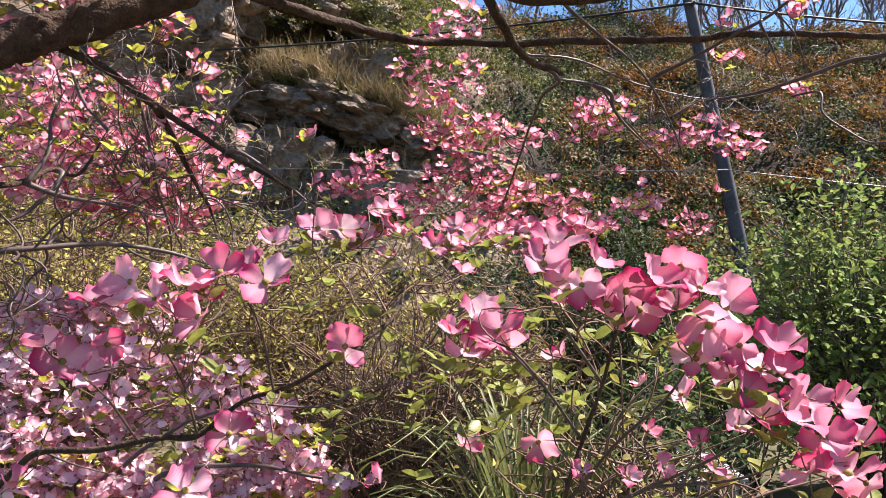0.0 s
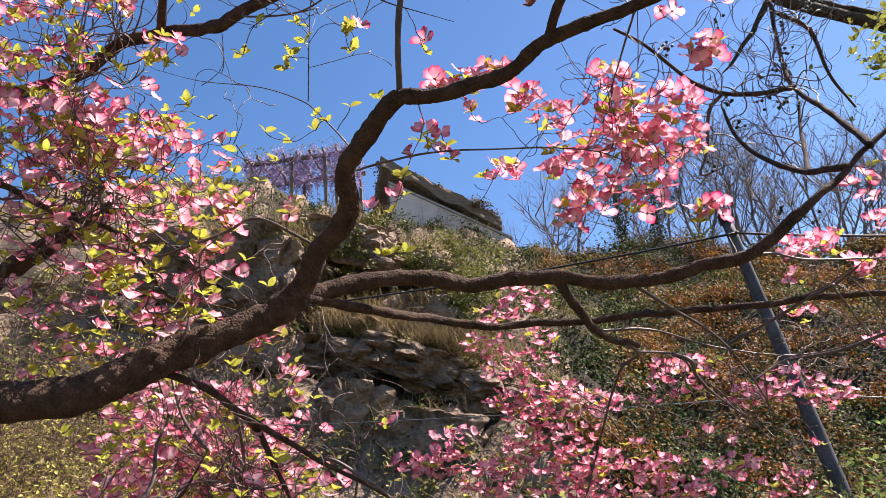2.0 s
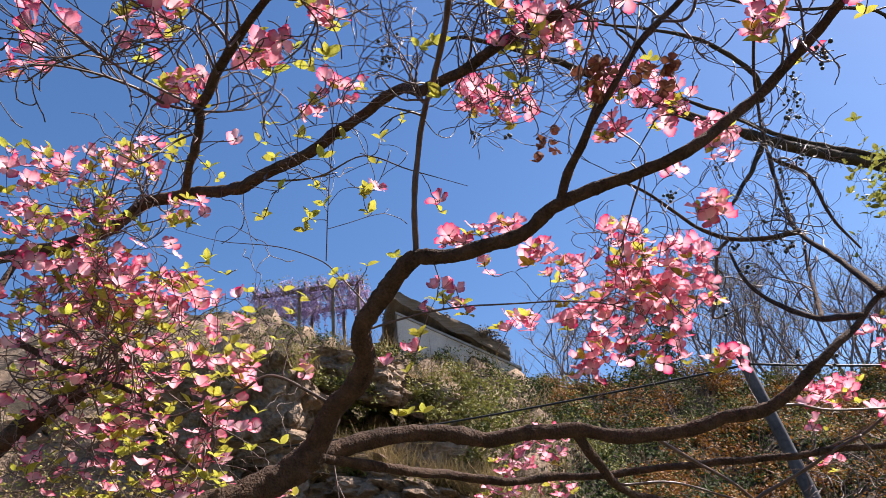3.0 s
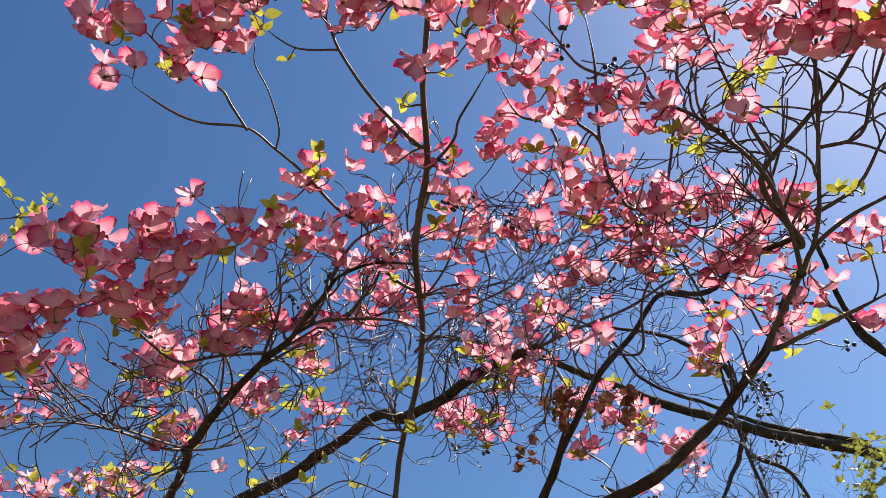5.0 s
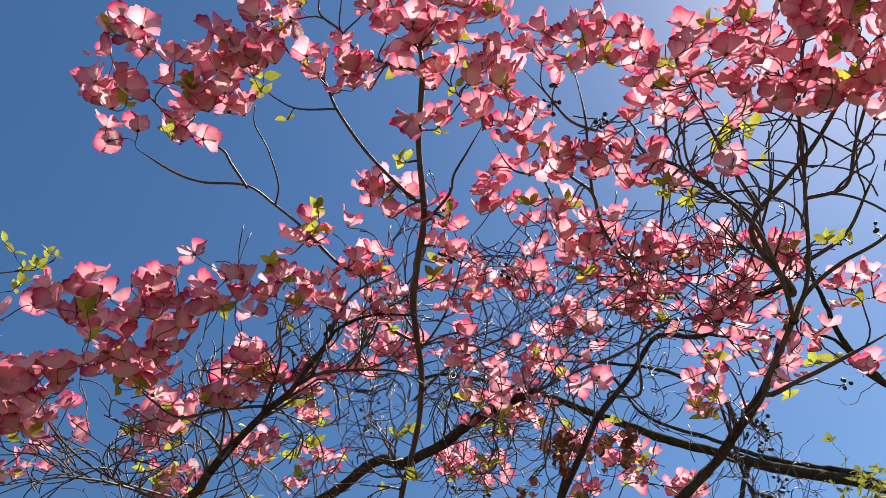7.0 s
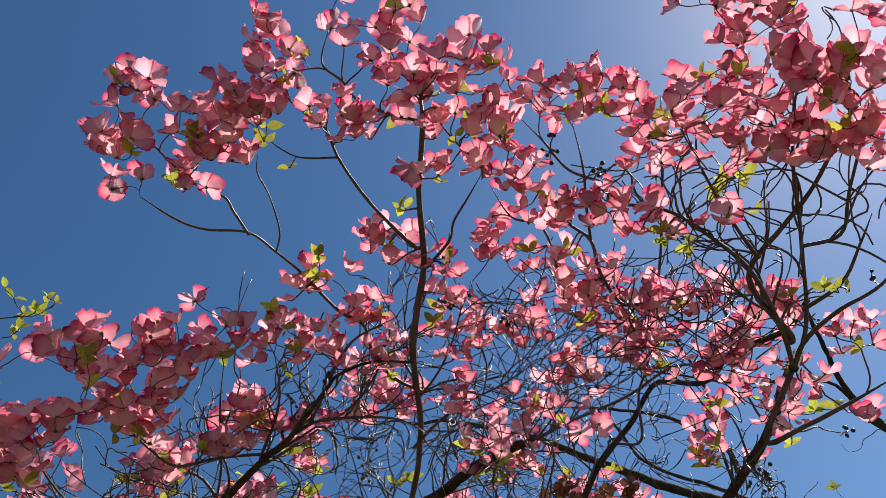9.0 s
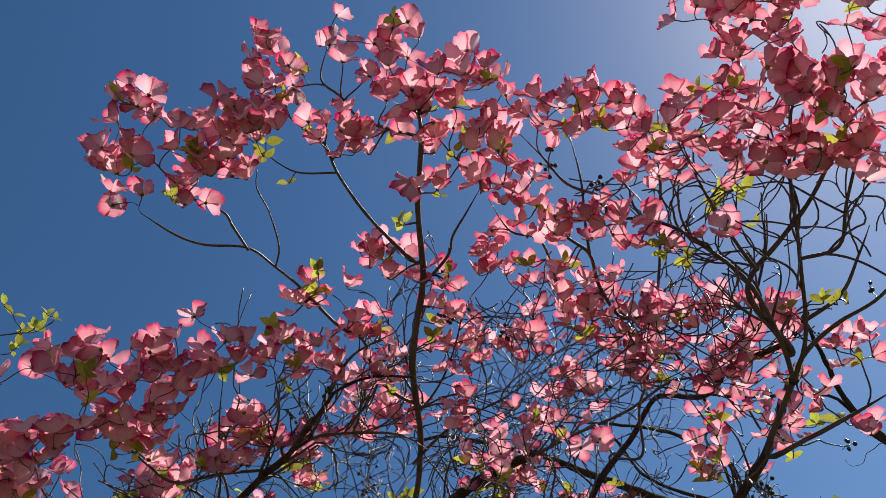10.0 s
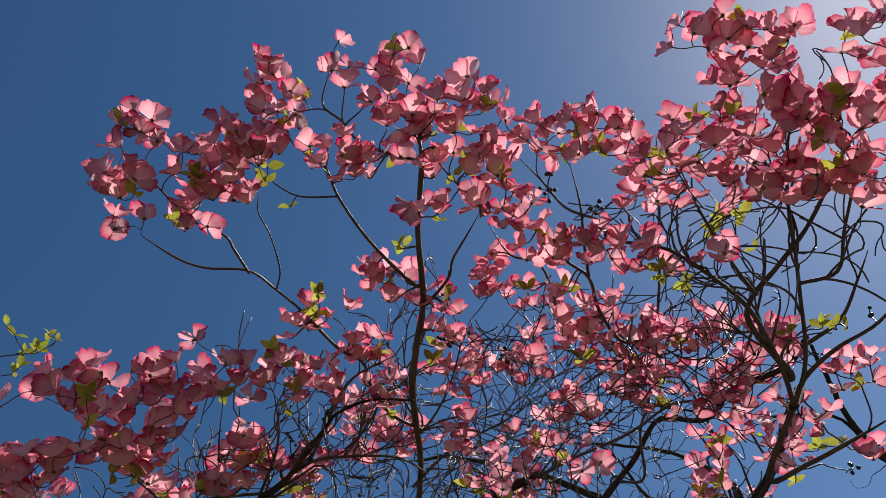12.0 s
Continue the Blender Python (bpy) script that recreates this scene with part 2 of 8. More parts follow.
def tube(points, radii, sides=6, rough=0.0):
    """A tapering tube along a line of points."""
    p, r = np.asarray(points, float), np.asarray(radii, float)
    t = np.gradient(p, axis=0)
    t /= np.linalg.norm(t, axis=1, keepdims=True) + 1e-9
    ref = np.array([0.31, 0.17, 0.93]) if abs(t[0] @ np.array([0.31, 0.17, 0.93])) < 0.9 else np.array([0.9, -0.3, 0.1])
    a = np.cross(t, ref)
    a /= np.linalg.norm(a, axis=1, keepdims=True) + 1e-9
    b = np.cross(t, a)
    w = np.linspace(0, 2 * np.pi, sides, endpoint=False)
    rr = r[:, None] * np.ones(sides)[None]
    if rough:
        rr = rr * (1 + rough * rng.normal(size=rr.shape))
    v = p[:, None] + rr[..., None] * (np.cos(w)[None, :, None] * a[:, None] + np.sin(w)[None, :, None] * b[:, None])
    n = len(p)
    i, j = np.meshgrid(np.arange(n - 1), np.arange(sides), indexing="ij")
    k = (j + 1) % sides
    f = np.stack([i * sides + j, i * sides + k, (i + 1) * sides + k, (i + 1) * sides + j], axis=-1).reshape(-1, 4)
    v = np.concatenate([v.reshape(-1, 3), p[:1], p[-1:]])
    j = np.arange(sides)
    k = (j + 1) % sides
    low = np.stack([k, j, np.full(sides, n * sides), np.full(sides, n * sides)], axis=-1)
    top = np.stack([(n - 1) * sides + j, (n - 1) * sides + k, np.full(sides, n * sides + 1), np.full(sides, n * sides + 1)], axis=-1)
    # end caps are folded quads on the axis
    tip = p[-1:] + t[-1:] * r[-1] * 0.5
    v = np.concatenate([v, p[:1] - t[:1] * r[0] * 0.5, tip])
    low[:, 3], top[:, 3] = n * sides + 2, n * sides + 3
    return v, np.concatenate([f, low, top])


def smoothed(points, per=6):
    """Catmull-Rom through the points (x, y, z, r)."""
    p = np.asarray(points, float)
    p = np.concatenate([2 * p[:1] - p[1:2], p, 2 * p[-1:] - p[-2:-1]])
    u = np.linspace(0, 1, per, endpoint=False)[:, None]
    out = []
    for i in range(1, len(p) - 2):
        a, b, c, d = p[i - 1], p[i], p[i + 1], p[i + 2]
        out.append(0.5 * (2 * b + (c - a) * u + (2 * a - 5 * b + 4 * c - d) * u * u + (3 * b - a - 3 * c + d) * u ** 3))
    out.append(p[-2:-1])
    q = np.concatenate(out)
    q[:, 3] = np.maximum(q[:, 3], 0.001)
    return q


def grid_faces(nu, nv):
    i, j = np.meshgrid(np.arange(nu - 1), np.arange(nv - 1), indexing="ij")
    return np.stack([i * nv + j, (i + 1) * nv + j, (i + 1) * nv + j + 1, i * nv + j + 1], axis=-1).reshape(-1, 4)


def box(x0, x1, y0, y1, z0, z1):
    v = np.array([(x, y, z) for x in (x0, x1) for y in (y0, y1) for z in (z0, z1)], float)
    f = np.array([(0, 1, 3, 2), (4, 6, 7, 5), (0, 4, 5, 1), (2, 3, 7, 6), (0, 2, 6, 4), (1, 5, 7, 3)])
    return v, f


def bract(length=0.042, cup=0.35, curl=0.2, nu=7, nv=6, wide=0.86, twist=0.0):
    """One bract along +y from the flower's middle: obovate on a narrow claw, round-shouldered, notched, cupped upwards. The uv runs across and along."""
    u, v = np.meshgrid(np.linspace(-1, 1, nu), np.linspace(0.03, 1, nv), indexing="ij")
    half = 0.5 * wide * length * (0.20 + 0.80 * np.sin(0.5 * np.pi * np.minimum(1, v * 1.32)) ** 1.25) * (1 - 0.30 * np.maximum(0, (v - 0.62) / 0.38) ** 2)
    r = length * (v - 0.24 * u * u * v ** 3 - 0.10 * np.exp(-(u / 0.24) ** 2) * v ** 8)
    steps = np.concatenate([np.zeros((nu, 1)), np.diff(r, axis=1)], axis=1)
    bend = cup * np.minimum(1.0, v * 2.2) * (1.3 - 0.75 * v)       # rises from the eye, then arches over
    y = np.cumsum(steps * np.cos(bend), axis=1) + 0.0028
    z = np.cumsum(steps * np.sin(bend), axis=1) + curl * half * u * u
    x = u * half
    turn = twist * v
    x, z = x * np.cos(turn), z + x * np.sin(turn)
    return np.stack([x, y, z], -1).reshape(-1, 3), grid_faces(nu, nv), np.stack([u, v], -1).reshape(-1, 2)


def about_z(v, a):
    c, s = math.cos(a), math.sin(a)
    return v @ np.array([(c, s, 0), (-s, c, 0), (0, 0, 1)])


def button(r=0.005):
    """The small domed eye of a flower."""
    v = [(0, 0, r * 1.2)]
    for ring, (q, h) in enumerate(((0.55, 1.05), (1.0, 0.55), (0.85, 0.0))):
        v += [(r * q * math.cos(a), r * q * math.sin(a), r * h) for a in np.linspace(0, 2 * math.pi, 6, endpoint=False)]
    f = [(0, 1 + j, 1 + (j + 1) % 6, 1 + (j + 2) % 6) for j in range(0, 6, 2)]
    for k in range(2):
        f += [(1 + 6 * k + j, 7 + 6 * k + j, 7 + 6 * k + (j + 1) % 6, 1 + 6 * k + (j + 1) % 6) for j in range(6)]
    return np.array(v, float), np.array(f), np.zeros((len(v), 2))


def whole_flower(seed):
    """A flower of four bracts and an eye as one template; returns it and the number of bract faces."""
    g = np.random.default_rng(seed)
    openness = g.uniform(0.2, 0.6) if seed < 5 else g.uniform(0.65, 1.2)
    pieces = []
    for k in range(4):
        v, f, uv = bract(g.uniform(0.036, 0.047) * (1 if k % 2 else 1.08), openness + g.uniform(-0.3, 0.35), g.uniform(-0.15, 0.6), 7, 6, g.uniform(0.84, 1.06), g.uniform(-0.5, 0.5))
        v = v + np.array([0, 0, 0.0012 * (k % 2)])
        v[:, 2] += (0.0035 * np.sin(v[:, 0] * 170 + g.uniform(0, 6)) + 0.002 * np.sin(v[:, 0] * 330 + v[:, 1] * 140 + g.uniform(0, 6))) * uv[:, 1] ** 1.4
        pieces.append((about_z(v, k * math.pi / 2 + g.uniform(-0.16, 0.16)), f, uv))
    petals = sum(len(p[1]) for p in pieces)
    pieces.append(button())
    return joined(pieces), petals


def leaf_shape(length=0.06, wide=0.42, fold=0.25, droop=0.25):
    """A pointed oval leaf along +y, folded along its midrib."""
    u, v = np.meshgrid(np.array([-1.0, 0, 1.0]), np.linspace(0, 1, 5), indexing="ij")
    half = 0.5 * wide * length * np.sin(np.pi * v ** 0.85) ** 0.8 + 0.0008
    y = length * v * (1 - 0.15 * droop * v)
    z = fold * half * np.abs(u) - droop * length * v * v
    return np.stack([u * half, y, z], -1).reshape(-1, 3), grid_faces(3, 5), np.stack([u, v], -1).reshape(-1, 2)


SMALL_LEAF = leaf_shape(1.0, 0.55, 0.3, 0.2)
v4 = np.array([(0, 0, 0), (0.32, 0.5, 0.06), (0, 1, -0.05), (-0.32, 0.5, 0.06)], float)
CHIP = (v4, np.array([(0, 1, 2, 3)]), np.array([(0, 0), (1, 0.5), (0, 1), (-1, 0.5)], float))

# ---- ground and hillside ----
def fbm(x, y, size, seed):
    return sum(noise.noise((x / size * 2 ** k + seed, y / size * 2 ** k - seed, seed * 0.37)) * 0.5 ** k for k in range(3))


TOP_X = np.array([-60, -18, -12, -9, -5, -3.6, 1.2, 4, 8, 13, 30, 70.0])
TOP_Z = np.array([16.0, 16.8, 16.4, 15.9, 14.0, 13.7, 11.6, 11.0, 10.5, 10.2, 9.0, 6.0])


def hill_height(x, y):
    """The hillside: a cliff to the west, an even scrubby slope to the east, a terrace on top."""
    if y < 9:
        return 0.06 * fbm(x, y, 3, 2)
    top = float(np.interp(x, TOP_X, TOP_Z))
    u = (y - 9) / 17.5
    cliff = float(np.interp(u, [0, 0.26, 0.36, 0.44, 0.60, 0.72, 1.0, 1.25, 4], [0, 0.13, 0.30, 0.36, 0.64, 0.70, 1.0, 1.03, 1.06]))
    slope = float(np.interp(u, [0, 0.22, 0.3, 1.0, 1.1, 4], [0, 0.03, 0.10, 1.0, 1.02, 0.9]))
    k = min(1, max(0, (x - 0.5) / 3.0))
    k = k * k * (3 - 2 * k)
    rough = min(1, u * 3) * (0.7 * fbm(x, y, 4.5, 5) + (1 - k) * 0.5 * fbm(x * 0.5, y * 2, 2.0, 9))
    if k < 1 and u < 1.0:  # broken rock: ribs, hollows and ledges
        gap = noise.voronoi((x * 0.75, y * 0.5, 2.0 + top * cliff * 0.5))[0]
        rough += (1 - k) * min(1, u * 3) * (0.55 * min(1, (gap[1] - gap[0]) * 2.2) - 0.3 + 0.22 * fbm(x, y, 0.9, 21))
    return top * (cliff * (1 - k) + slope * k) + rough


xs = np.concatenate([np.linspace(-1500, -60, 6), np.linspace(-45, -20, 10), np.arange(-18, -11, 0.4), np.arange(-11, 3, 0.16), np.arange(3, 18, 0.4), np.linspace(19, 45, 12), np.linspace(60, 1500, 6)])
ys = np.concatenate([np.linspace(-1500, -40, 6), np.linspace(-20, 8, 15), np.arange(9, 24, 0.16), np.arange(24, 31, 0.35), np.linspace(33, 60, 10), np.linspace(80, 2000, 6)])
hill = np.array([[(x, y, hill_height(x, y)) for y in ys] for x in xs])
slope_x = np.abs(np.gradient(hill[..., 2], axis=1) / (np.gradient(hill[..., 1], axis=1)))
faces = grid_faces(len(xs), len(ys))
steep = (hill[..., 0].reshape(-1)[faces].mean(axis=1) < 1.5) & (slope_x.reshape(-1)[faces].mean(axis=1) > 0.95) & (hill[..., 1].reshape(-1)[faces].mean(axis=1) > 9)
near = hill[..., 1].reshape(-1)[faces].mean(axis=1) < 9
tagged(new("ground", mesh("ground", hill.reshape(-1, 3), faces, [SHADED_SOIL, ROCK, LAWN], index=np.where(near, 2, np.where(steep, 1, 0)))),
       "leaf-littered ground rising into a rocky scrub hillside, its soil darkened as shade between the scrub", "ground", kind="structure")


# ---- rock ledges of the cliff ----
def boulder(at, size, turn, tilt, dip, seed):
    """A weathered, layered slab of rock."""
    bm = bmesh.new()
    bmesh.ops.create_icosphere(bm, subdivisions=5, radius=1.0)
    for v in bm.verts:
        p = v.co.copy()
        q = Vector((max(-0.72, min(0.72, p.x)), max(-0.72, min(0.72, p.y)), max(-0.62, min(0.62, p.z)))) * 1.35
        s = Vector((seed * 3.1, seed * 1.7, seed))
        crack = abs(noise.noise(q * 1.6 + s)) ** 0.5
        gap = noise.voronoi(Vector((q.x * 1.9, q.y * 1.9, q.z * 1.2)) + s)[0]
        crack = crack * 0.5 + 0.75 * min(1, (gap[1] - gap[0]) * 3)
        layer = 0.025 * math.sin(q.z * size[2] * 9 + 4 * noise.noise(q * 1.2 + s))
        k = 1 + 0.38 * noise.noise(q * 0.9 + s) + 0.30 * (crack - 0.5) + 0.12 * noise.noise(q * 4 + s) + 0.06 * noise.noise(q * 11 + s) + layer
        v.co = Vector((q.x * size[0] * k, q.y * size[1] * k, q.z * size[2] * (0.75 + 0.25 * k)))
    me = bpy.data.meshes.new("rock")
    bm.to_mesh(me)
    bm.free()
    me.materials.append(ROCK)
    me.polygons.foreach_set("use_smooth", [False] * len(me.polygons))
    ob = new("rock", me)
    ob.matrix_world = pose(*at, tilt, dip, turn)
    return tagged(ob, "weathered brown rock jutting out of the cliff", "rock", "cliff ledges")


LEDGES = []
for i, (at, size, turn, tilt, dip) in enumerate((
        ((-3.6, 17.3, 6.0), (1.1, 1.3, 0.55), -14, 12, 15), ((-2.2, 17.2, 5.55), (1.2, 1.4, 0.5), 6, 8, 22), ((-0.9, 17.3, 5.1), (1.0, 1.2, 0.45), -20, 14, 16),  # ledge over the hollow
        ((-5.75, 16.9, 8.3), (1.0, 1.2, 1.15), 8, 8, 42), ((-7.7, 17.6, 8.7), (1.7, 1.3, 1.0), 12, 5, 14), ((-6.9, 16.9, 7.3), (1.5, 1.0, 0.55), 5, 4, 6),
        ((-5.35, 16.5, 6.1), (0.5, 0.6, 0.7), 10, 0, 34), ((-3.5, 17.1, 6.5), (1.0, 0.8, 0.6), -8, 14, 22), ((-2.1, 17.4, 6.4), (0.9, 0.8, 0.9), 6, 0, 12),
        ((-3.9, 15.9, 3.9), (0.9, 0.8, 1.1), 12, -6, 8), ((-1.9, 15.8, 3.5), (1.1, 0.7, 0.9), -6, 6, 14), ((-5.9, 16.0, 4.2), (1.3, 0.9, 1.3), 4, -4, 10),
        ((-4.2, 18.6, 9.5), (1.4, 1.0, 0.7), 0, 12, 16), ((-2.6, 19.6, 9.0), (1.5, 1.0, 0.6), 0, 10, 24), ((-8.2, 17.2, 6.0), (2.0, 1.3, 1.1), 5, 0, 4),
        ((-11.5, 17.5, 6.0), (2.6, 1.6, 2.0), 20, 0, 0), ((-10.2, 16.0, 3.2), (2.2, 1.2, 1.5), 0, 0, 0), ((0.2, 17.0, 4.3), (1.2, 0.9, 0.6), -15, 10, 20),
        ((-14.0, 19.5, 8.0), (2.8, 1.8, 1.8), 0, 5, 3))):
    boulder(at, size, turn, tilt, dip, i + 1)
    LEDGES.append((at, size))


# ---- scrub on the hillside ----
def clump_leaves(centres, radii, per, size, flat=0.7, seed=1):
    g = np.random.default_rng(seed)
    n = len(centres)
    off = g.normal(size=(n, per, 3))
    off *= (g.random((n, per, 1)) ** 0.4) / np.linalg.norm(off, axis=2, keepdims=True)
    off[..., 2] = off[..., 2] * flat + 0.15
    spots = (np.asarray(centres)[:, None] + off * np.asarray(radii)[:, None, None]).reshape(-1, 3)
    ups = off.reshape(-1, 3) * 0.8 + g.normal(size=(n * per, 3)) * 0.6 + np.array([0.2, -0.1, 0.5])
    return strewn(CHIP, spots, facing(ups, g.uniform(0, 6.3, n * per)), g.uniform(0.6, 1.3, n * per) * size)


def on_hill(n, x0, x1, y0, y1, seed, keep=None):
    g = np.random.default_rng(seed)
    out = []
    while len(out) < n:
        x, y = g.uniform(x0, x1), g.uniform(y0, y1)
        if keep is None or keep(x, y):
            out.append((x, y, hill_height(x, y)))
    return np.array(out)


def patch(name, label, category, centres, radii, per, size, material, seed, flat=0.7):
    v, f, uv = clump_leaves(centres, radii, per, size, flat, seed)
    return tagged(new(name, mesh(name, v, f, material, uv, smooth=False)), label, category, kind="stuff")


east = lambda x, y: x > 1.0 + 2.0 * noise.noise((y * 0.3, 0, 1))
thick = lambda x, y: noise.noise((x * 0.35, y * 0.35, 3)) > -0.15
spots = on_hill(640, 1, 18, 12.5, 27, 11, lambda x, y: east(x, y) and noise.noise((x * 0.3, y * 0.3, 8)) > -0.25 and noise.noise((x * 1.1, y * 0.9, 4)) > -0.2)
patch("rust_scrub", "orange-brown flowering scrub covering the hillside", "shrub", spots, rng.uniform(0.3, 0.75, len(spots)), 210, 0.095, RUST, 12)
spots = on_hill(430, 0, 18, 12.0, 27.5, 13, lambda x, y: east(x, y) and noise.noise((x * 1.1, y * 0.9, 14)) > -0.1 and noise.noise((x * 0.3, y * 0.3, 8)) < 0.1)
patch("green_scrub", "olive green scrub on the hillside", "shrub", spots, rng.uniform(0.3, 0.75, len(spots)), 110, 0.085, SCRUB, 14)
spots = on_hill(380, -16, 4, 12, 27, 15, thick)
patch("cliff_scrub", "yellow-green bushes on the cliff ledges", "shrub", spots, rng.uniform(0.3, 0.7, len(spots)), 70, 0.12, SCRUB, 16, 0.6)
# cliff ivy first; both east-slope sets are added as painted shade between the scrub
spots = np.concatenate([on_hill(300, -10, 4, 13, 26, 17), on_hill(300, 2, 16, 12, 17.5, 25), on_hill(420, 1, 17, 16, 26.5, 26)])
patch("ivy_patch", "dark green ivy over the cliff, and dark leaves painted as shaded gaps on the slope", "ivy", spots, rng.uniform(0.3, 0.8, len(spots)), 80, 0.11, SHADE_DEEP, 18, 0.9)


def bare_scrub(centres, per, long, seed):
    """Leafless twigs standing out of the scrub."""
    g = np.random.default_rng(seed)
    lines = []
    for c in centres:
        for _ in range(per):
            d = g.normal(size=3) * (0.6, 0.5, 0.3) + (0, -0.2, 0.9)
            bow = g.normal(size=3) * 0.25
            t = np.linspace(0, 1, 6)[:, None]
            p = c + g.normal(size=3) * (0.2, 0.2, 0.05) + (d * t + bow * t * (1 - t)) * long * g.uniform(0.5, 1.2)
            lines.append(tube(p, np.linspace(0.011, 0.004, 6), 4))
    return joined(lines)


spots = np.concatenate([on_hill(170, 0, 17, 12, 27, 27), on_hill(110, -11, 1, 12, 25, 28)])
v, f, uv = bare_scrub(spots, 6, 0.8, 29)
tagged(new("bare_scrub", mesh("bare_scrub", v, f, SHOOT)), "leafless grey-brown twigs standing out of the hillside scrub", "shrub", kind="stuff")
spots = on_hill(60, 2.5, 19, 26.0, 29.0, 30)
patch("ridge_scrub", "yellow-green bushes along the ridge", "shrub", spots + (0, 0, 0.3), rng.uniform(0.4, 0.9, len(spots)), 130, 0.1, SCRUB, 31, 0.8)


def grass_tufts(centres, per, length, material, seed):
    g = np.random.default_rng(seed)
    n = len(centres) * per
    base = np.repeat(centres, per, axis=0) + g.normal(size=(n, 3)) * (0.22, 0.22, 0.05)
    lean = g.normal(size=(n, 3)) * 0.5 + (0, -0.35, 0.9)
    v = np.array([(-0.012, 0, 0), (0.012, 0, 0), (0.009, 0.04, 0.5), (-0.009, 0.04, 0.5), (0.001, 0.22, 0.95), (-0.001, 0.22, 0.95)])
    f = np.array([(0, 1, 2, 3), (3, 2, 4, 5)])
    return strewn((v, f, v[:, ::2] * 1.0), base, facing(lean, g.uniform(0, 6.3, n)), g.uniform(0.5, 1.2, n) * length)


spots = on_hill(150, -12, 2, 12, 27, 19)
v, f, uv = grass_tufts(spots, 26, 0.75, STRAW, 20)
tagged(new("dry_grass", mesh("dry_grass", v, f, STRAW, uv, smooth=False)), "dry straw-coloured grass tufts on the cliff ledges", "grass", kind="stuff")


def on_rock(n, seed):
    g = np.random.default_rng(seed)
    out = []
    for at, size in LEDGES:
        k = max(2, int(n * size[0] * size[1] / 40))
        for _ in range(k):
            u, w = g.uniform(-0.9, 0.9), g.uniform(-0.95, 0.5)
            out.append((at[0] + u * size[0], at[1] + w * size[1], at[2] + size[2] * (0.78 - 0.35 * abs(w))))
    return np.array(out)


spots = np.concatenate([on_rock(260, 21), *(np.random.default_rng(38 + k).normal(size=(n, 3)) * spread + at for k, (n, spread, at) in enumerate((
    (46, (0.5, 0.3, 0.45), (-0.9, 16.9, 6.9)), (34, (0.7, 0.3, 0.35), (-4.2, 17.5, 8.9)), (40, (0.9, 0.4, 0.5), (-1.7, 18.6, 8.7)))))])
patch("ledge_scrub", "yellow-green plants growing on the rock ledges", "shrub", spots, rng.uniform(0.2, 0.5, len(spots)), 70, 0.1, SCRUB, 22, 0.6)
g = np.random.default_rng(37)
u = g.uniform(-1.9, 2.3, 120)
brow = np.stack([-2.3 + u, g.uniform(16.0, 16.7, 120), 6.05 - 0.34 * u + g.normal(size=120) * 0.08], -1)      # the brow of the ledge
v, f, uv = grass_tufts(np.concatenate([on_rock(420, 23), brow]), 26, 0.6, STRAW, 24)
tagged(new("ledge_grass", mesh("ledge_grass", v, f, STRAW, uv, smooth=False)), "dry grass hanging over the rock ledges", "grass", kind="stuff")


# ---- terrace house, pergola, pole and wires ----
def sloped(x0, x1, y0, y1, z0, z1, fall):
    """A box whose top and bottom fall away towards +x."""
    v, f = box(x0, x1, y0, y1, z0, z1)
    v[:, 2] -= fall * v[:, 0]
    return v, f


def terrace_house():
    house = thing("terrace_house", "low pale rendered house wall under a dark brown thatched roof", "building", (-1.7, 26.0, 12.1))
    house.rotation_euler = (0, 0, radians(14))
    part("wall", mesh("wall", *sloped(-2.2, 2.3, -0.5, -0.15, -1.4, 1.15, 0.54), CONCRETE, smooth=False), house, "stained pale rendered parapet")
    part("coping", mesh("coping", *sloped(-2.25, 2.4, -0.56, -0.1, 1.154, 1.25, 0.54), STONE, smooth=False), house)
    part("upper_wall", mesh("upper_wall", *sloped(-2.1, 1.7, 0.9, 4, -1.5, 1.78, 0.6), TIMBER, smooth=False), house, "dark weathered boarding")
    for k in range(9):
        part("rafter", mesh("rafter", *sloped(-2.3 + 0.5 * k, -2.2 + 0.5 * k, -0.5, 3.9, 1.6, 1.78, 0.6), TIMBER, smooth=False), house)
    bm = bmesh.new()
    v, f = sloped(-2.5, 2.0, -0.65, 4.2, 1.5, 2.0, 0.6)
    corners = [bm.verts.new(p) for p in v]
    for q in f:
        bm.faces.new([corners[k] for k in q])
    bmesh.ops.subdivide_edges(bm, edges=bm.edges[:], cuts=18, use_grid_fill=True)
    for w in bm.verts:                                   # matted, sagging thatch
        w.co += noise.noise_vector(w.co * 1.3) * 0.12 + noise.noise_vector(w.co * 5) * 0.06
    me = bpy.data.meshes.new("roof")
    bm.to_mesh(me)
    bm.free()
    me.materials.append(TIMBER)
    part("roof", me, house, "dark brown thatched roof edge")


terrace_house()


g = np.random.default_rng(33)
spots = np.stack([g.uniform(-4.2, 0.9, 95), g.uniform(24.9, 25.4, 95), np.zeros(95)], -1)
spots[:, 2] = 11.7 - 0.45 * (spots[:, 0] + 1.7) + g.uniform(-1.6, 0.5, 95)
patch("wall_creeper", "green creeper hanging over the terrace wall", "creeper", spots, g.uniform(0.2, 0.5, 95), 80, 0.085, SCRUB, 34, 1.2)


g = np.random.default_rng(35)
spots = np.stack([g.uniform(-4.3, 0.3, 60), g.uniform(25.2, 27.5, 60), np.zeros(60)], -1)
spots[:, 2] = 14.15 - 0.55 * (spots[:, 0] + 1.7) + g.uniform(-0.25, 0.05, 60)
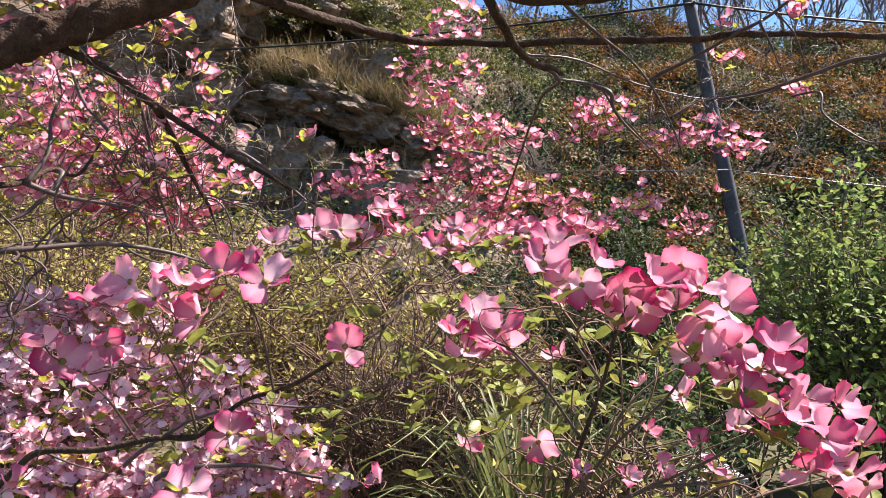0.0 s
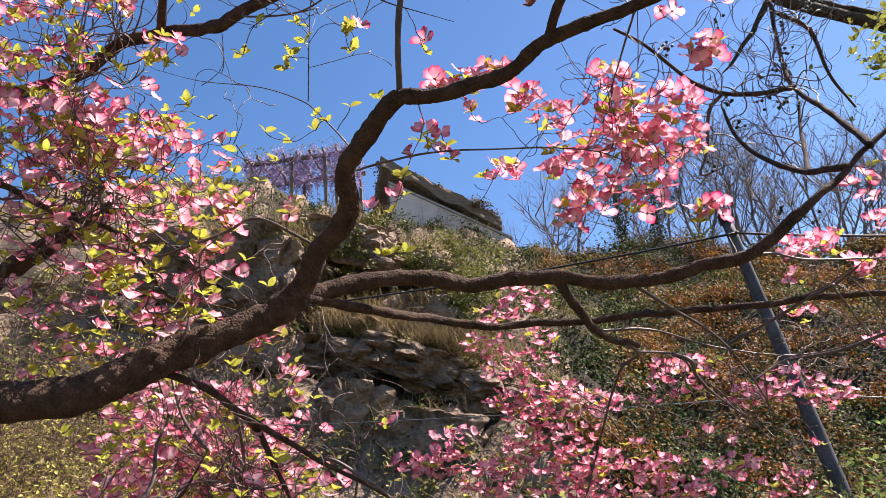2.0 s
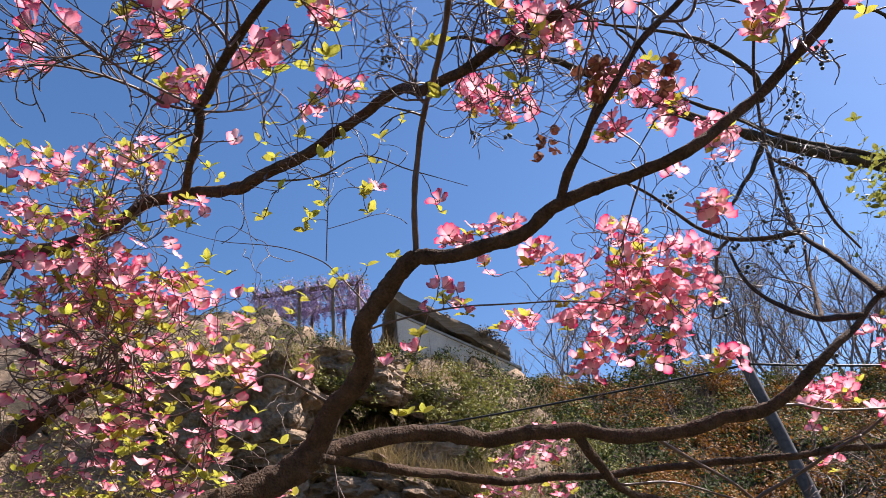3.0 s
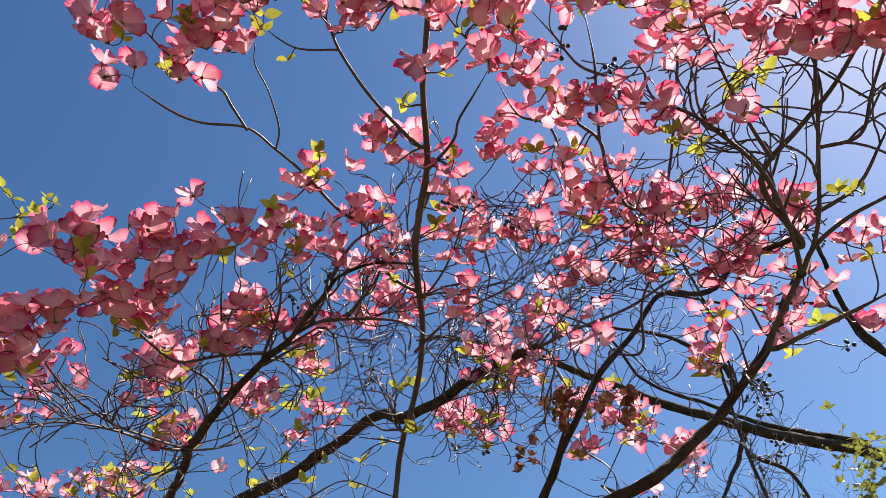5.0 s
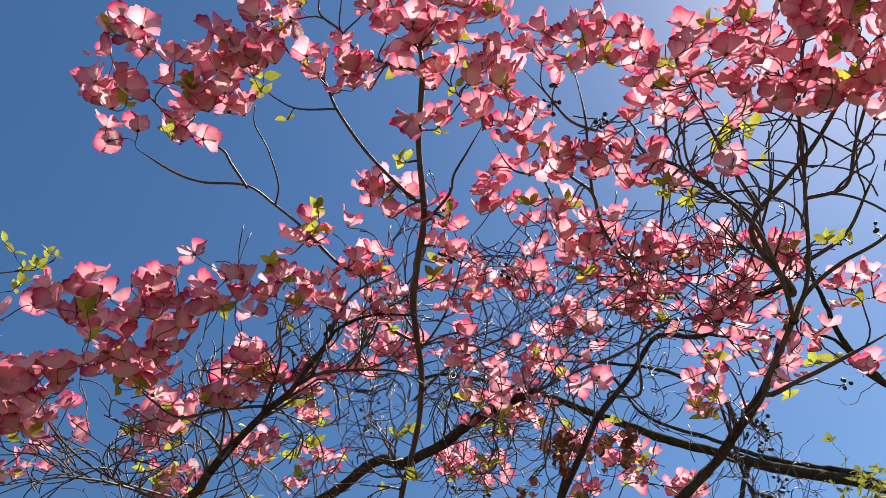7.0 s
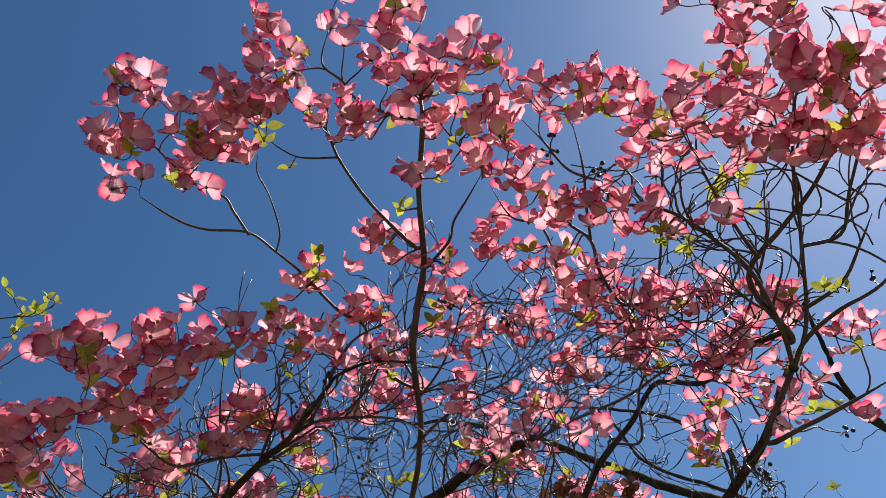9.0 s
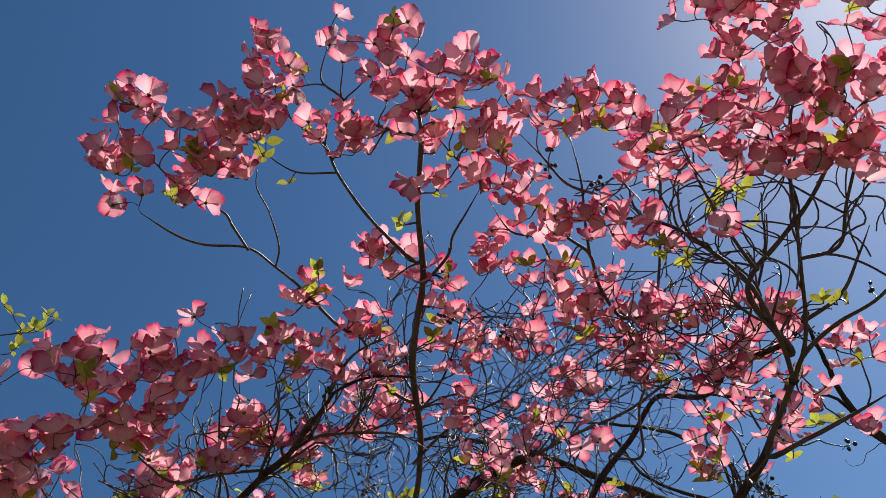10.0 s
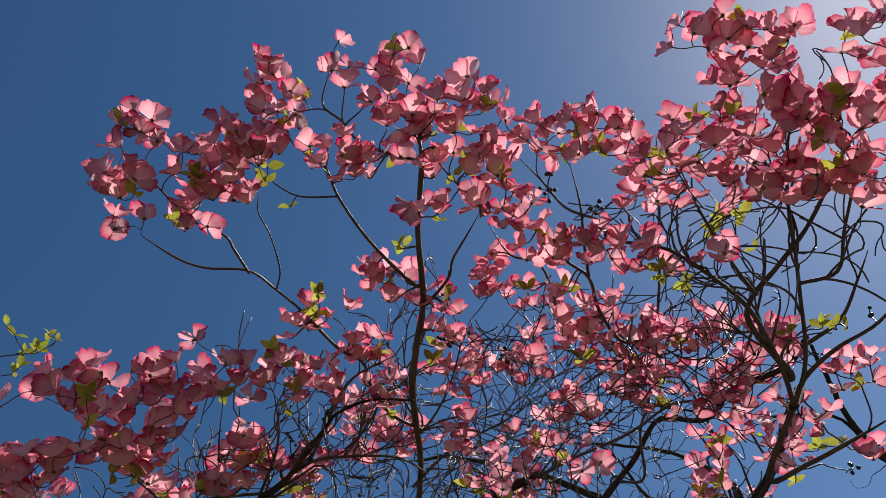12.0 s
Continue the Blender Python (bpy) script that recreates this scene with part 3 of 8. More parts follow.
patch("roof_creeper", "dry brown creeper matted over the roof", "creeper", spots, g.uniform(0.2, 0.5, 60), 110, 0.09, DRY, 36, 0.6)


def pergola():
    frame_thing = thing("pergola", "timber pergola overgrown with hanging purple wisteria", "pergola", (-8.5, 29.4, 16.35))
    for x in (-2.3, -0.4, 1.2, 2.4):
        for y in (0, 2.2):
            v, f = box(x - 0.07, x + 0.07, y - 0.07, y + 0.07, -0.8, 2.1)
            part("post", mesh("post", v, f, TIMBER, smooth=False), frame_thing)
    for y in (-0.1, 2.2):
        v, f = box(-2.6, 2.7, y - 0.06, y + 0.06, 2.1, 2.28)
        part("beam", mesh("beam", v, f, TIMBER, smooth=False), frame_thing)
    g = np.random.default_rng(5)
    for k in range(9):
        x = -2.5 + 0.62 * k
        v, f = box(x - 0.04, x + 0.04, -0.5, 2.6, 2.284, 2.40)
        part("rafter", mesh("rafter", v, f, TIMBER, smooth=False), frame_thing)
    heads = np.stack([g.uniform(-2.7, 2.7, 260), g.uniform(-0.6, 2.4, 260), g.uniform(2.1, 2.6, 260)], -1)
    drop = g.random((260, 46)) ** 0.8
    long = g.uniform(0.3, 1.4, (260, 1))
    c = np.repeat(heads, 46, axis=0)
    off = g.normal(size=(260 * 46, 3)) * (0.15, 0.15, 0.06) * (1.1 - drop.reshape(-1, 1))
    off[:, 2] += 0.12 - (drop * long).ravel()
    v, f, uv = strewn(CHIP, c + off, facing(g.normal(size=(len(c), 3)), g.uniform(0, 6, len(c))), g.uniform(0.06, 0.13, len(c)))
    part("wisteria", mesh("wisteria", v, f, WISTERIA, uv, smooth=False), frame_thing, "hanging purple wisteria blossom", "stuff")
    n = 1500
    c = np.stack([g.uniform(-2.8, 2.8, n), g.uniform(-0.6, 2.5, n), 2.4 + 0.25 * g.normal(size=n)], -1)
    v, f, uv = strewn(CHIP, c, facing(g.normal(size=(n, 3)) + (0, 0, 0.6), g.uniform(0, 6, n)), g.uniform(0.07, 0.14, n))
    part("foliage", mesh("foliage", v, f, SCRUB, uv, smooth=False), frame_thing, "", "stuff")


pergola()


def utility_pole():
    pole = thing("utility_pole", "leaning grey-blue metal utility pole with a dark cap", "pole", (5.24, 12.68, 0))
    q = smoothed([(0.02, 0, -0.2, 0.14), (-0.25, -0.05, 1.4, 0.135), (-0.68, -0.17, 4.0, 0.115), (-1.13, -0.32, 6.55, 0.095)], 6)
    v, f = tube(q[:, :3], q[:, 3], 18)
    part("shaft", mesh("shaft", v, f, STEEL), pole)
    v, f = tube([(-1.115, -0.315, 6.46), (-1.14, -0.325, 6.62), (-1.145, -0.327, 6.66)], [0.12, 0.12, 0.09], 14)
    part("cap", mesh("cap", v, f, CABLE), pole, "dark cap")
    v, f = tube([(-1.06, -0.52, 6.2), (-1.06, -0.1, 6.2)], [0.03, 0.03], 8)
    part("bracket", mesh("bracket", v, f, STEEL), pole)


utility_pole()


def hanging_wire(name, a, b, sag, r, material, label):
    t = np.linspace(0, 1, 24)[:, None]
    p = np.array(a) * (1 - t) + np.array(b) * t
    p[:, 2] -= sag * 4 * (t * (1 - t))[:, 0]
    v, f = tube(p, np.full(24, r), 5)
    tagged(new(name, mesh(name, v, f, material)), label, "cable")


hanging_wire("power_cable", (-13, 19.0, 8.3), (4.18, 12.2, 6.2), 0.35, 0.022, CABLE, "black power cable running to the leaning pole")
hanging_wire("power_cable", (4.18, 12.2, 6.2), (15, 14.5, 6.2), 0.25, 0.022, CABLE, "black power cable running on from the leaning pole")
hanging_wire("guy_wire", (-9, 13.5, 4.3), (4.66, 12.35, 3.35), 0.12, 0.008, WIRE, "thin grey wire stretched across the slope")
hanging_wire("guy_wire", (4.66, 12.35, 3.35), (14, 12.6, 2.3), 0.1, 0.008, WIRE, "thin grey wire stretched across the slope")


# ---- shrubs below the trees ----
def shrub(name, label, category, base, size, stems, leaves, leaf, material, seed, bark=None, fork=3, low=0.15):
    """Many stems from one foot, forking, with leaves along their outer halves. size: half widths and height."""
    g = np.random.default_rng(seed)
    ob = thing(name, label, category, base)
    lines, outer = [], []
    for _ in range(stems):
        a, r = g.uniform(0, 2 * np.pi), g.random() ** 0.5
        end = np.array([math.cos(a) * r * size[0], math.sin(a) * r * size[1], size[2] * (low + (1 - low) * g.random() ** 0.6 * (1 - 0.35 * r * r))])
        mid = end * (0.4, 0.4, 0.75) + g.normal(size=3) * 0.16
        t = np.linspace(0, 1, 8)[:, None]
        foot = np.array([g.normal() * 0.06, g.normal() * 0.06, -0.03])
        p = (1 - t) ** 2 * foot + 2 * (1 - t) * t * mid + t * t * end + np.concatenate([np.zeros((1, 3)), g.normal(size=(7, 3)) * 0.012])
        lines.append(tube(p, np.linspace(0.008, 0.002, 8) * (0.7 + 0.3 * size[2] / 2), 5))
        outer.append(p[4:])
        for _ in range(fork):
            i = g.integers(3, 7)
            q = p[i] + g.normal(size=3) * (0.22, 0.22, 0.12) * size[2] * 0.5 + (0, 0, 0.05 * size[2])
            bow = g.normal(size=3) * 0.1
            w = np.linspace(0, 1, 6)[:, None]
            b = p[i] * (1 - w) + q * w + bow * w * (1 - w) + g.normal(size=(6, 3)) * 0.006 * w
            lines.append(tube(b, np.linspace(0.0045, 0.0015, 6), 4))
            outer.append(b[2:])
    v, f, _ = joined(lines)
    part("stem_growth", mesh("stem_growth", v, f, bark or TWIG), ob, "", "stuff")
    spots = np.concatenate(outer)
    pick = g.integers(0, len(spots), leaves)
    c = spots[pick] + g.normal(size=(leaves, 3)) * leaf * 1.1
    ups = g.normal(size=(leaves, 3)) * 0.7 + (0.15, -0.25, 0.9)
    v, f, uv = strewn(SMALL_LEAF if leaf > 0.03 else CHIP, c, facing(ups, g.uniform(0, 6.3, leaves)), g.uniform(0.6, 1.25, leaves) * leaf)
    part("foliage", mesh("foliage", v, f, material, uv, smooth=False), ob, "", "stuff")
    return ob


shrub("green_bush", "bright green small-leaved bush in full sun", "bush", (2.75, 5.1, 0), (1.15, 0.9, 2.45), 100, 9500, 0.056, GREEN, 41, fork=6)
shrub("green_bush", "bright green small-leaved bush in full sun", "bush", (2.1, 5.6, 0), (0.8, 0.7, 1.75), 60, 3600, 0.055, GREEN, 42, fork=5)
shrub("green_bush", "bright green small-leaved bush in full sun", "bush", (4.0, 5.2, 0), (1.2, 0.9, 2.7), 70, 5000, 0.056, GREEN, 43, fork=5)
shrub("olive_bush", "twiggy bush with small yellow-olive leaves", "bush", (-2.9, 5.0, 0), (1.2, 0.9, 2.5), 120, 9000, 0.044, OLIVE, 44, SHOOT, fork=10)
shrub("olive_bush", "twiggy bush with small yellow-olive leaves", "bush", (-1.4, 5.3, 0), (1.2, 0.8, 2.3), 130, 8500, 0.044, OLIVE, 45, SHOOT, fork=10)
shrub("olive_bush", "twiggy bush with small yellow-olive leaves", "bush", (-0.1, 5.6, 0), (0.9, 0.7, 1.75), 105, 6500, 0.044, OLIVE, 46, SHOOT, fork=10)
shrub("olive_bush", "twiggy bush with small yellow-olive leaves", "bush", (-4.2, 6.2, 0), (1.4, 1.0, 2.9), 109, 8500, 0.046, OLIVE, 47, SHOOT, fork=10)
shrub("olive_bush", "tall twiggy bush with small yellow-olive leaves", "bush", (-3.6, 7.6, 0), (1.5, 1.0, 3.6), 125, 9000, 0.045, OLIVE, 54, SHOOT, fork=10)
shrub("olive_bush", "tall twiggy bush with small yellow-olive leaves", "bush", (-6.2, 8.4, 0), (1.8, 1.0, 4.6), 125, 9000, 0.05, OLIVE, 55, SHOOT, fork=10)
shrub("hill_bush", "tall loose yellow-green bush at the foot of the cliff", "bush", (-4.3, 9.4, 0), (1.5, 1.0, 4.3), 110, 7000, 0.06, SCRUB, 56, SHOOT, fork=9)
shrub("hill_bush", "tall loose yellow-green bush at the foot of the cliff", "bush", (-6.0, 9.8, 0), (1.7, 1.0, 5.4), 120, 8000, 0.065, OLIVE, 57, SHOOT, fork=9)
shrub("hill_bush", "tall loose yellow-green bush at the foot of the cliff", "bush", (-8.2, 10.4, 0), (1.9, 1.0, 6.4), 120, 8000, 0.07, SCRUB, 58, SHOOT, fork=9)
# leaf colour of these bushes carries painted shade behind the brighter plants
shrub("dark_bush", "dense dark green bush with shade put into its leaf colour", "bush", (1.5, 7.6, 0), (1.5, 1.1, 2.4), 120, 9000, 0.05, SHADE_DEEP, 48)
shrub("dark_bush", "dense dark green bush with shade put into its leaf colour", "bush", (3.6, 8.0, 0), (1.6, 1.1, 2.1), 110, 7000, 0.05, SHADE_DEEP, 49)
shrub("dark_bush", "dense dark green bush with shade put into its leaf colour", "bush", (0.75, 3.7, 0), (0.8, 0.6, 1.35), 90, 5000, 0.04, SHADE_DEEP, 50)
shrub("bare_thicket", "brown twiggy thicket with few leaves", "shrub", (-0.25, 3.3, 0), (0.75, 0.4, 1.65), 130, 900, 0.034, OLIVE, 51, SHOOT, fork=8, low=0.4)
shrub("bare_thicket", "brown twiggy thicket with few leaves", "shrub", (-2.2, 3.9, 0), (0.8, 0.5, 1.9), 110, 900, 0.034, OLIVE, 52, SHOOT, fork=8, low=0.4)
shrub("bare_thicket", "brown twiggy thicket with few leaves", "shrub", (0.45, 2.0, 0), (0.4, 0.3, 1.3), 70, 500, 0.034, OLIVE, 53, SHOOT, fork=6, low=0.5)


def strap_plant(base, n, length, seed):
    """A fountain of long narrow arching leaves."""
    g = np.random.default_rng(seed)
    plant = thing("strap_leaved_plant", "clump of long narrow arching yellow-green leaves", "plant", base)
    for _ in range(n):
        a, out, tall = g.uniform(0, 6.3), g.uniform(0.08, 0.42) * length, g.uniform(0.6, 1.1) * length
        t = np.linspace(0, 1, 9)
        r = 0.04 + out * t ** 1.8
        z = tall * (1.55 * t - 0.75 * t ** 2.6)
        w = 0.0065 * np.sin(np.pi * (0.12 + 0.86 * t)) ** 0.6
        c = np.stack([np.cos(a) * r, np.sin(a) * r, z], -1)
        side = np.array([-math.sin(a), math.cos(a), 0])
        v = np.stack([c - side * w[:, None], c + (0, 0, -0.004), c + side * w[:, None]], 1).reshape(-1, 3)
        part("leaf", mesh("leaf", v, grid_faces(9, 3), STRAP, smooth=True), plant)


strap_plant((0.2, 2.35, 0), 280, 1.4, 61)
strap_plant((0.45, 2.75, 0), 120, 1.2, 62)


def handrail():
    rail = thing("handrail", "black painted tubular metal handrail with a rounded corner", "handrail", (1.47, 2.5, 0))
    q = smoothed([(0, 0, -0.05, 0.014), (0, 0, 0.5, 0.014), (0, 0, 0.9, 0.014), (0.02, 0, 0.97, 0.014), (0.08, 0, 1.0, 0.014), (0.4, 0.05, 1.0, 0.014), (1.2, 0.2, 1.0, 0.014)], 8)
    v, f = tube(q[:, :3], q[:, 3], 12)
    part("rail", mesh("rail", v, f, CABLE), rail)
    v, f = tube([(0.75, 0.1, -0.05), (0.75, 0.1, 1.0)], [0.014, 0.014], 10)
    part("post", mesh("post", v, f, CABLE), rail)


handrail()


def garden_steps():
    steps = thing("garden_steps", "short flight of grey stone garden steps among the plants", "steps", (1.02, 2.9, 0))
    for k in range(4):
        v, f = box(-0.35, 0.35, -0.1 + 0.26 * k, 0.16 + 0.26 * k + (0.5 if k == 3 else 0), -0.05, 0.15 * (k + 1))
        part("step", mesh("step", v, f, STONE, smooth=False), steps)


garden_steps()


# ---- bare trees on the ridge ----
def ridge_tree(at, height, seed, ivy=False):
    g = np.random.default_rng(seed)
    tree = thing("ridge_tree", "slender ivy-clad tree on the ridge" if ivy else "bare slender tree with fine twigs on the ridge", "tree", at, "ridge trees")
    trunk, boughs, tips = [], [], []

    def branch(p, d, length, r, level):
        n = 6
        pts = [p]
        for _ in range(n):
            d = d + g.normal(size=3) * 0.13 + (0, 0, 0.05)
            d = d / np.linalg.norm(d)
            pts.append(pts[-1] + d * length / n)
        pts = np.array(pts)
        (trunk if level == 0 else boughs).append(tube(pts, np.linspace(r, r * (0.35 if level else 0.25), n + 1), 7 if level == 0 else 4))
        if level == 3:
            tips.append(pts[-1])
            return
        for k in range((8, 6, 5)[level]):
            i = g.integers(2 if level == 0 else 1, n + 1)
            side = g.normal(size=3)
            side[2] = abs(side[2]) * 0.5
            side /= np.linalg.norm(side)
            branch(pts[i], d * 0.6 + side * 0.75, length * g.uniform(0.35, 0.6), r * 0.42, level + 1)

    branch(np.array([0, 0, -0.3]), np.array([g.normal() * 0.08, 0, 1.0]), height, 0.017 * height, 0)
    part("trunk", mesh("trunk", *joined(trunk)[:2], GREY_BARK), tree)
    part("twig_growth", mesh("twig_growth", *joined(boughs)[:2], GREY_BARK), tree, "", "stuff")
    if ivy:
        n = 900
        c = np.stack([g.normal(size=n) * 0.16, g.normal(size=n) * 0.16, g.uniform(0, height * 0.8, n)], -1)
        v, f, uv = strewn(CHIP, c, facing(g.normal(size=(n, 3)), g.uniform(0, 6, n)), g.uniform(0.06, 0.13, n))
        part("ivy", mesh("ivy", v, f, SHADE_DEEP, uv, smooth=False), tree, "dark ivy round the trunk", "stuff")
    else:
        tips = np.array(tips)
        pick = tips[g.integers(0, len(tips), 160)] + g.normal(size=(160, 3)) * 0.12
        v, f, uv = strewn(CHIP, pick, facing(g.normal(size=(160, 3)), g.uniform(0, 6, 160)), g.uniform(0.05, 0.11, 160))
        part("foliage", mesh("foliage", v, f, SCRUB, uv, smooth=False), tree, "", "stuff")


for k, (x, y, h, ivy) in enumerate(((5.0, 26.6, 3.4, True), (6.4, 26.8, 3.6, True), (8.0, 27.4, 4.2, False), (9.4, 27.0, 3.8, False), (10.6, 28.0, 4.6, False),
                                    (11.8, 27.2, 3.6, False), (13.2, 28.0, 4.4, False), (14.8, 27.5, 4.0, False), (7.2, 28.6, 3.8, False), (16.5, 28.2, 4.4, False), (3.6, 27.4, 2.6, False),
                                    (8.8, 29.0, 5.0, False), (10.0, 30.0, 5.2, False), (12.4, 29.5, 5.0, False), (14.0, 30.0, 5.4, False), (15.6, 29.0, 4.6, False), (17.8, 29.5, 5.0, False), (11.2, 26.8, 3.0, False), (6.0, 29.4, 4.4, False), (19.5, 29.0, 5.0, False),
                                    *((2.5 + 1.05 * j, 31.5 + 1.3 * (j % 3), 4.6 + 0.5 * (j * 7 % 4), False) for j in range(17)))):
    ridge_tree((x, y, hill_height(x, y)), h, 70 + k, ivy)

# ---- dogwood trees ----
class Tree:
    """Boughs, then twigs grown from them to every flower and leaf tuft."""

    def __init__(self, name, label, category, bark, bract_material, twig=None, slim=1.0, leaf=None):
        self.twig, self.slim, self.leaf = twig or TWIG, slim, leaf or LEAF
        self.fine_bark = DARK_BARK if bark is DARK_BARK else TWIG
        self.root, self.bark, self.bract_material = thing(name, label, category), bark, bract_material
        self.nodes, self.count = np.zeros((4096, 7)), 0
        self.flowers, self.sizes, self.tufts, self.bare, self.buds, self.dead = [], [], [], [], [], []
        self.twigs = []

    def remember(self, q, r):
        t = np.gradient(q, axis=0)
        t /= np.linalg.norm(t, axis=1, keepdims=True) + 1e-9
        k = len(q)
        while self.count + k > len(self.nodes):
            self.nodes = np.concatenate([self.nodes, np.zeros_like(self.nodes)])
        self.nodes[self.count:self.count + k] = np.concatenate([q, t, np.asarray(r)[:, None]], axis=1)
        self.count += k


TREES = {}


def limb(tree, *points):
    big = points[0][3] > 0.02
    if tree.count and not big:  # spring from the nearest bough
        live = tree.nodes[:tree.count]
        out, on = np.array(points[0][:3]) - live[:, :3], np.array(points[1][:3]) - points[0][:3]
        gap = np.linalg.norm(out, axis=1)
        back = gap - (out @ on) / np.linalg.norm(on)     # rather from behind than in a hook
        i = int(np.argmin(gap + 0.6 * back))
        if 0.015 < gap[i] < 0.7:
            points = ((*live[i, :3], points[0][3]), *points)
    q = smoothed(points, 14 if big else 6)
    w = np.array([noise.noise_vector(Vector(p[:3]) * 7) for p in q])
    q[:, :3] += w * np.minimum(q[:, 3:4] * 0.55, 0.012)
    swell = np.array([noise.noise(Vector(p[:3]) * 16) for p in q])
    q[:, 3] *= 1 + 0.16 * swell
    sides = 22 if big else 8
    v, f = tube(q[:, :3], q[:, 3], sides, 0.03)
    if big:  # furrowed, knobbly bark
        ring = v[:len(q) * sides].reshape(len(q), sides, 3)
        out = ring - q[:, None, :3]
        relief = np.array([[0.13 * noise.noise(Vector(p) * 22) + 0.10 * noise.noise(Vector((p[0] * 60, p[1] * 60, p[2] * 60))) for p in row] for row in ring])
        v[:len(q) * sides] = (ring + out * relief[..., None]).reshape(-1, 3)
    name = "trunk" if q[0, 3] > 0.09 else "limb"
    part(name, mesh(name, v, f, tree.bark if q[0, 3] > (0.0035 if tree.slim < 1 else 0.013) else tree.fine_bark), tree.root)
    tree.remember(q[:, :3], q[:, 3])


def spray(tree, x, y, z, wide, high, n, leafy, size=1.0):
    """n flowers in a flattened cloud, with leaf tufts and bare twigs among them."""
    if size < 1.2 and z > 2.6 and y < 1.0:  # crown overhead: flower size and number adjusted to fit the camera's view
        size, n = size * 0.99, max(1, round(n * (1.0 if x < -0.6 and z < 3.25 else 1.28)))
    put = []
    for _ in range(n):
        best, gap = None, -1
        for _ in range(8):
            d = rng.normal(size=3)
            d *= rng.random() ** 0.4 / np.linalg.norm(d)
            p = np.array([x, y, z]) + d * (wide, 0.5 * (wide + high), high)
            g = min([np.linalg.norm(p - o) for o in put], default=1)
            if g > gap:
                best, gap = p, g
        put.append(best)
    tree.flowers += put
    tree.sizes += [size] * n
    for _ in range(int(n * (leafy if leafy < 0.6 else 0.55 * leafy) + rng.random())):
        d = rng.normal(size=3)
        d *= rng.random() ** 0.4 / np.linalg.norm(d) * 1.25
        tree.tufts.append(np.array([x, y, z]) + d * (wide, 0.5 * (wide + high), high) - (0, 0, 0.02))
    for _ in range(int(n * 0.15 + rng.random()) if size > 0.9 and y > 1.0 else 0):
        d = rng.normal(size=3) * (wide, wide, high) * 0.9
        tree.bare.append(np.array([x, y, z]) + d - (0, 0, 0.08))


def thicket(tree, x, y, z, wide, high, n):
    """Long bare twigs that spring from the boughs nearby, bow upwards and fork."""
    live = tree.nodes[:tree.count]
    off = (live[:, :3] - (x, y, z)) / (wide, 0.5 * (wide + high), high)
    gap = (off * off).sum(1)
    order = np.argsort(gap)
    pool = order[:max(12, int((gap < 1.4).sum()))]
    for _ in range(n):
        i = int(rng.choice(pool))
        here, way, thick = live[i, :3].copy(), live[i, 3:6], live[i, 6]
        aim = np.array([x, y, z]) + rng.normal(size=3) * (wide, wide, high) * 0.5 - here
        d = way * 0.7 + aim / (np.linalg.norm(aim) + 1e-6) * 0.5 + rng.normal(size=3) * 0.4 + (0, 0, 0.35)
        shoot(tree, here, d, rng.uniform(0.7, 1.3) * min(0.5, max(0.24, wide + high)), min(0.0042 if here[1] < 0.9 else 0.0046, thick * 0.7), 2)


def shoot(tree, here, d, length, r, forks):
    """One slender twig, wavering a little, with smaller ones forking off it."""
    n = max(6, int(length / 0.02))
    d = d / np.linalg.norm(d)
    bend = rng.normal(size=3) * 0.17 + (0, 0, 0.06)
    line = [here]
    for k in range(n):
        if rng.random() < 0.3:
            bend = rng.normal(size=3) * 0.26 + (0, 0, 0.06)
        d = d + bend
        d /= np.linalg.norm(d)
        line.append(line[-1] + d * length / n)
    p = np.array(line)
    rr = np.linspace(r, 0.0016 if here[1] < 0.9 else 0.0019, n + 1)
    tree.twigs.append((p, rr))
    tree.remember(p[2::3], rr[2::3])
    if forks:
        for _ in range(int(rng.integers(1, 3))):
            i = int(rng.integers(n // 3, n))
            side = np.cross(p[i] - p[i - 1], rng.normal(size=3))
            side /= np.linalg.norm(side) + 1e-9
            way = (p[i] - p[i - 1]) / np.linalg.norm(p[i] - p[i - 1])
            shoot(tree, p[i], way + side * rng.uniform(0.4, 0.8), length * rng.uniform(0.4, 0.7), rr[i] * 0.85, forks - 1)


def buds(x, y, z, n, r):
    """A cluster of round dark berries at the end of a twig."""
    dogwood.bare.append(np.array([x, y, z]))
    d = rng.normal(size=(n, 3)) * (2.0 * r, 2.0 * r, 2.0 * r) * (0.5 + 0.1 * n)
    dogwood.buds.append((np.array([x, y, z]), d, r))


def withered(x, y, z, n):
    """A hanging clump of last year's brown bracts."""
    dogwood.bare.append(np.array([x, y, z]))
    dogwood.dead += list(rng.normal(size=(n, 3)) * (0.035, 0.03, 0.03) + (x, y, z))


def bloom(x, y, z, size):
    """One flower of the young dogwood, near at hand."""
    young_dogwood.flowers.append(np.array([x, y, z]))
    young_dogwood.sizes.append(size)


def tuft(tree, *spots):
    tree.tufts += [np.array(s) for s in spots]


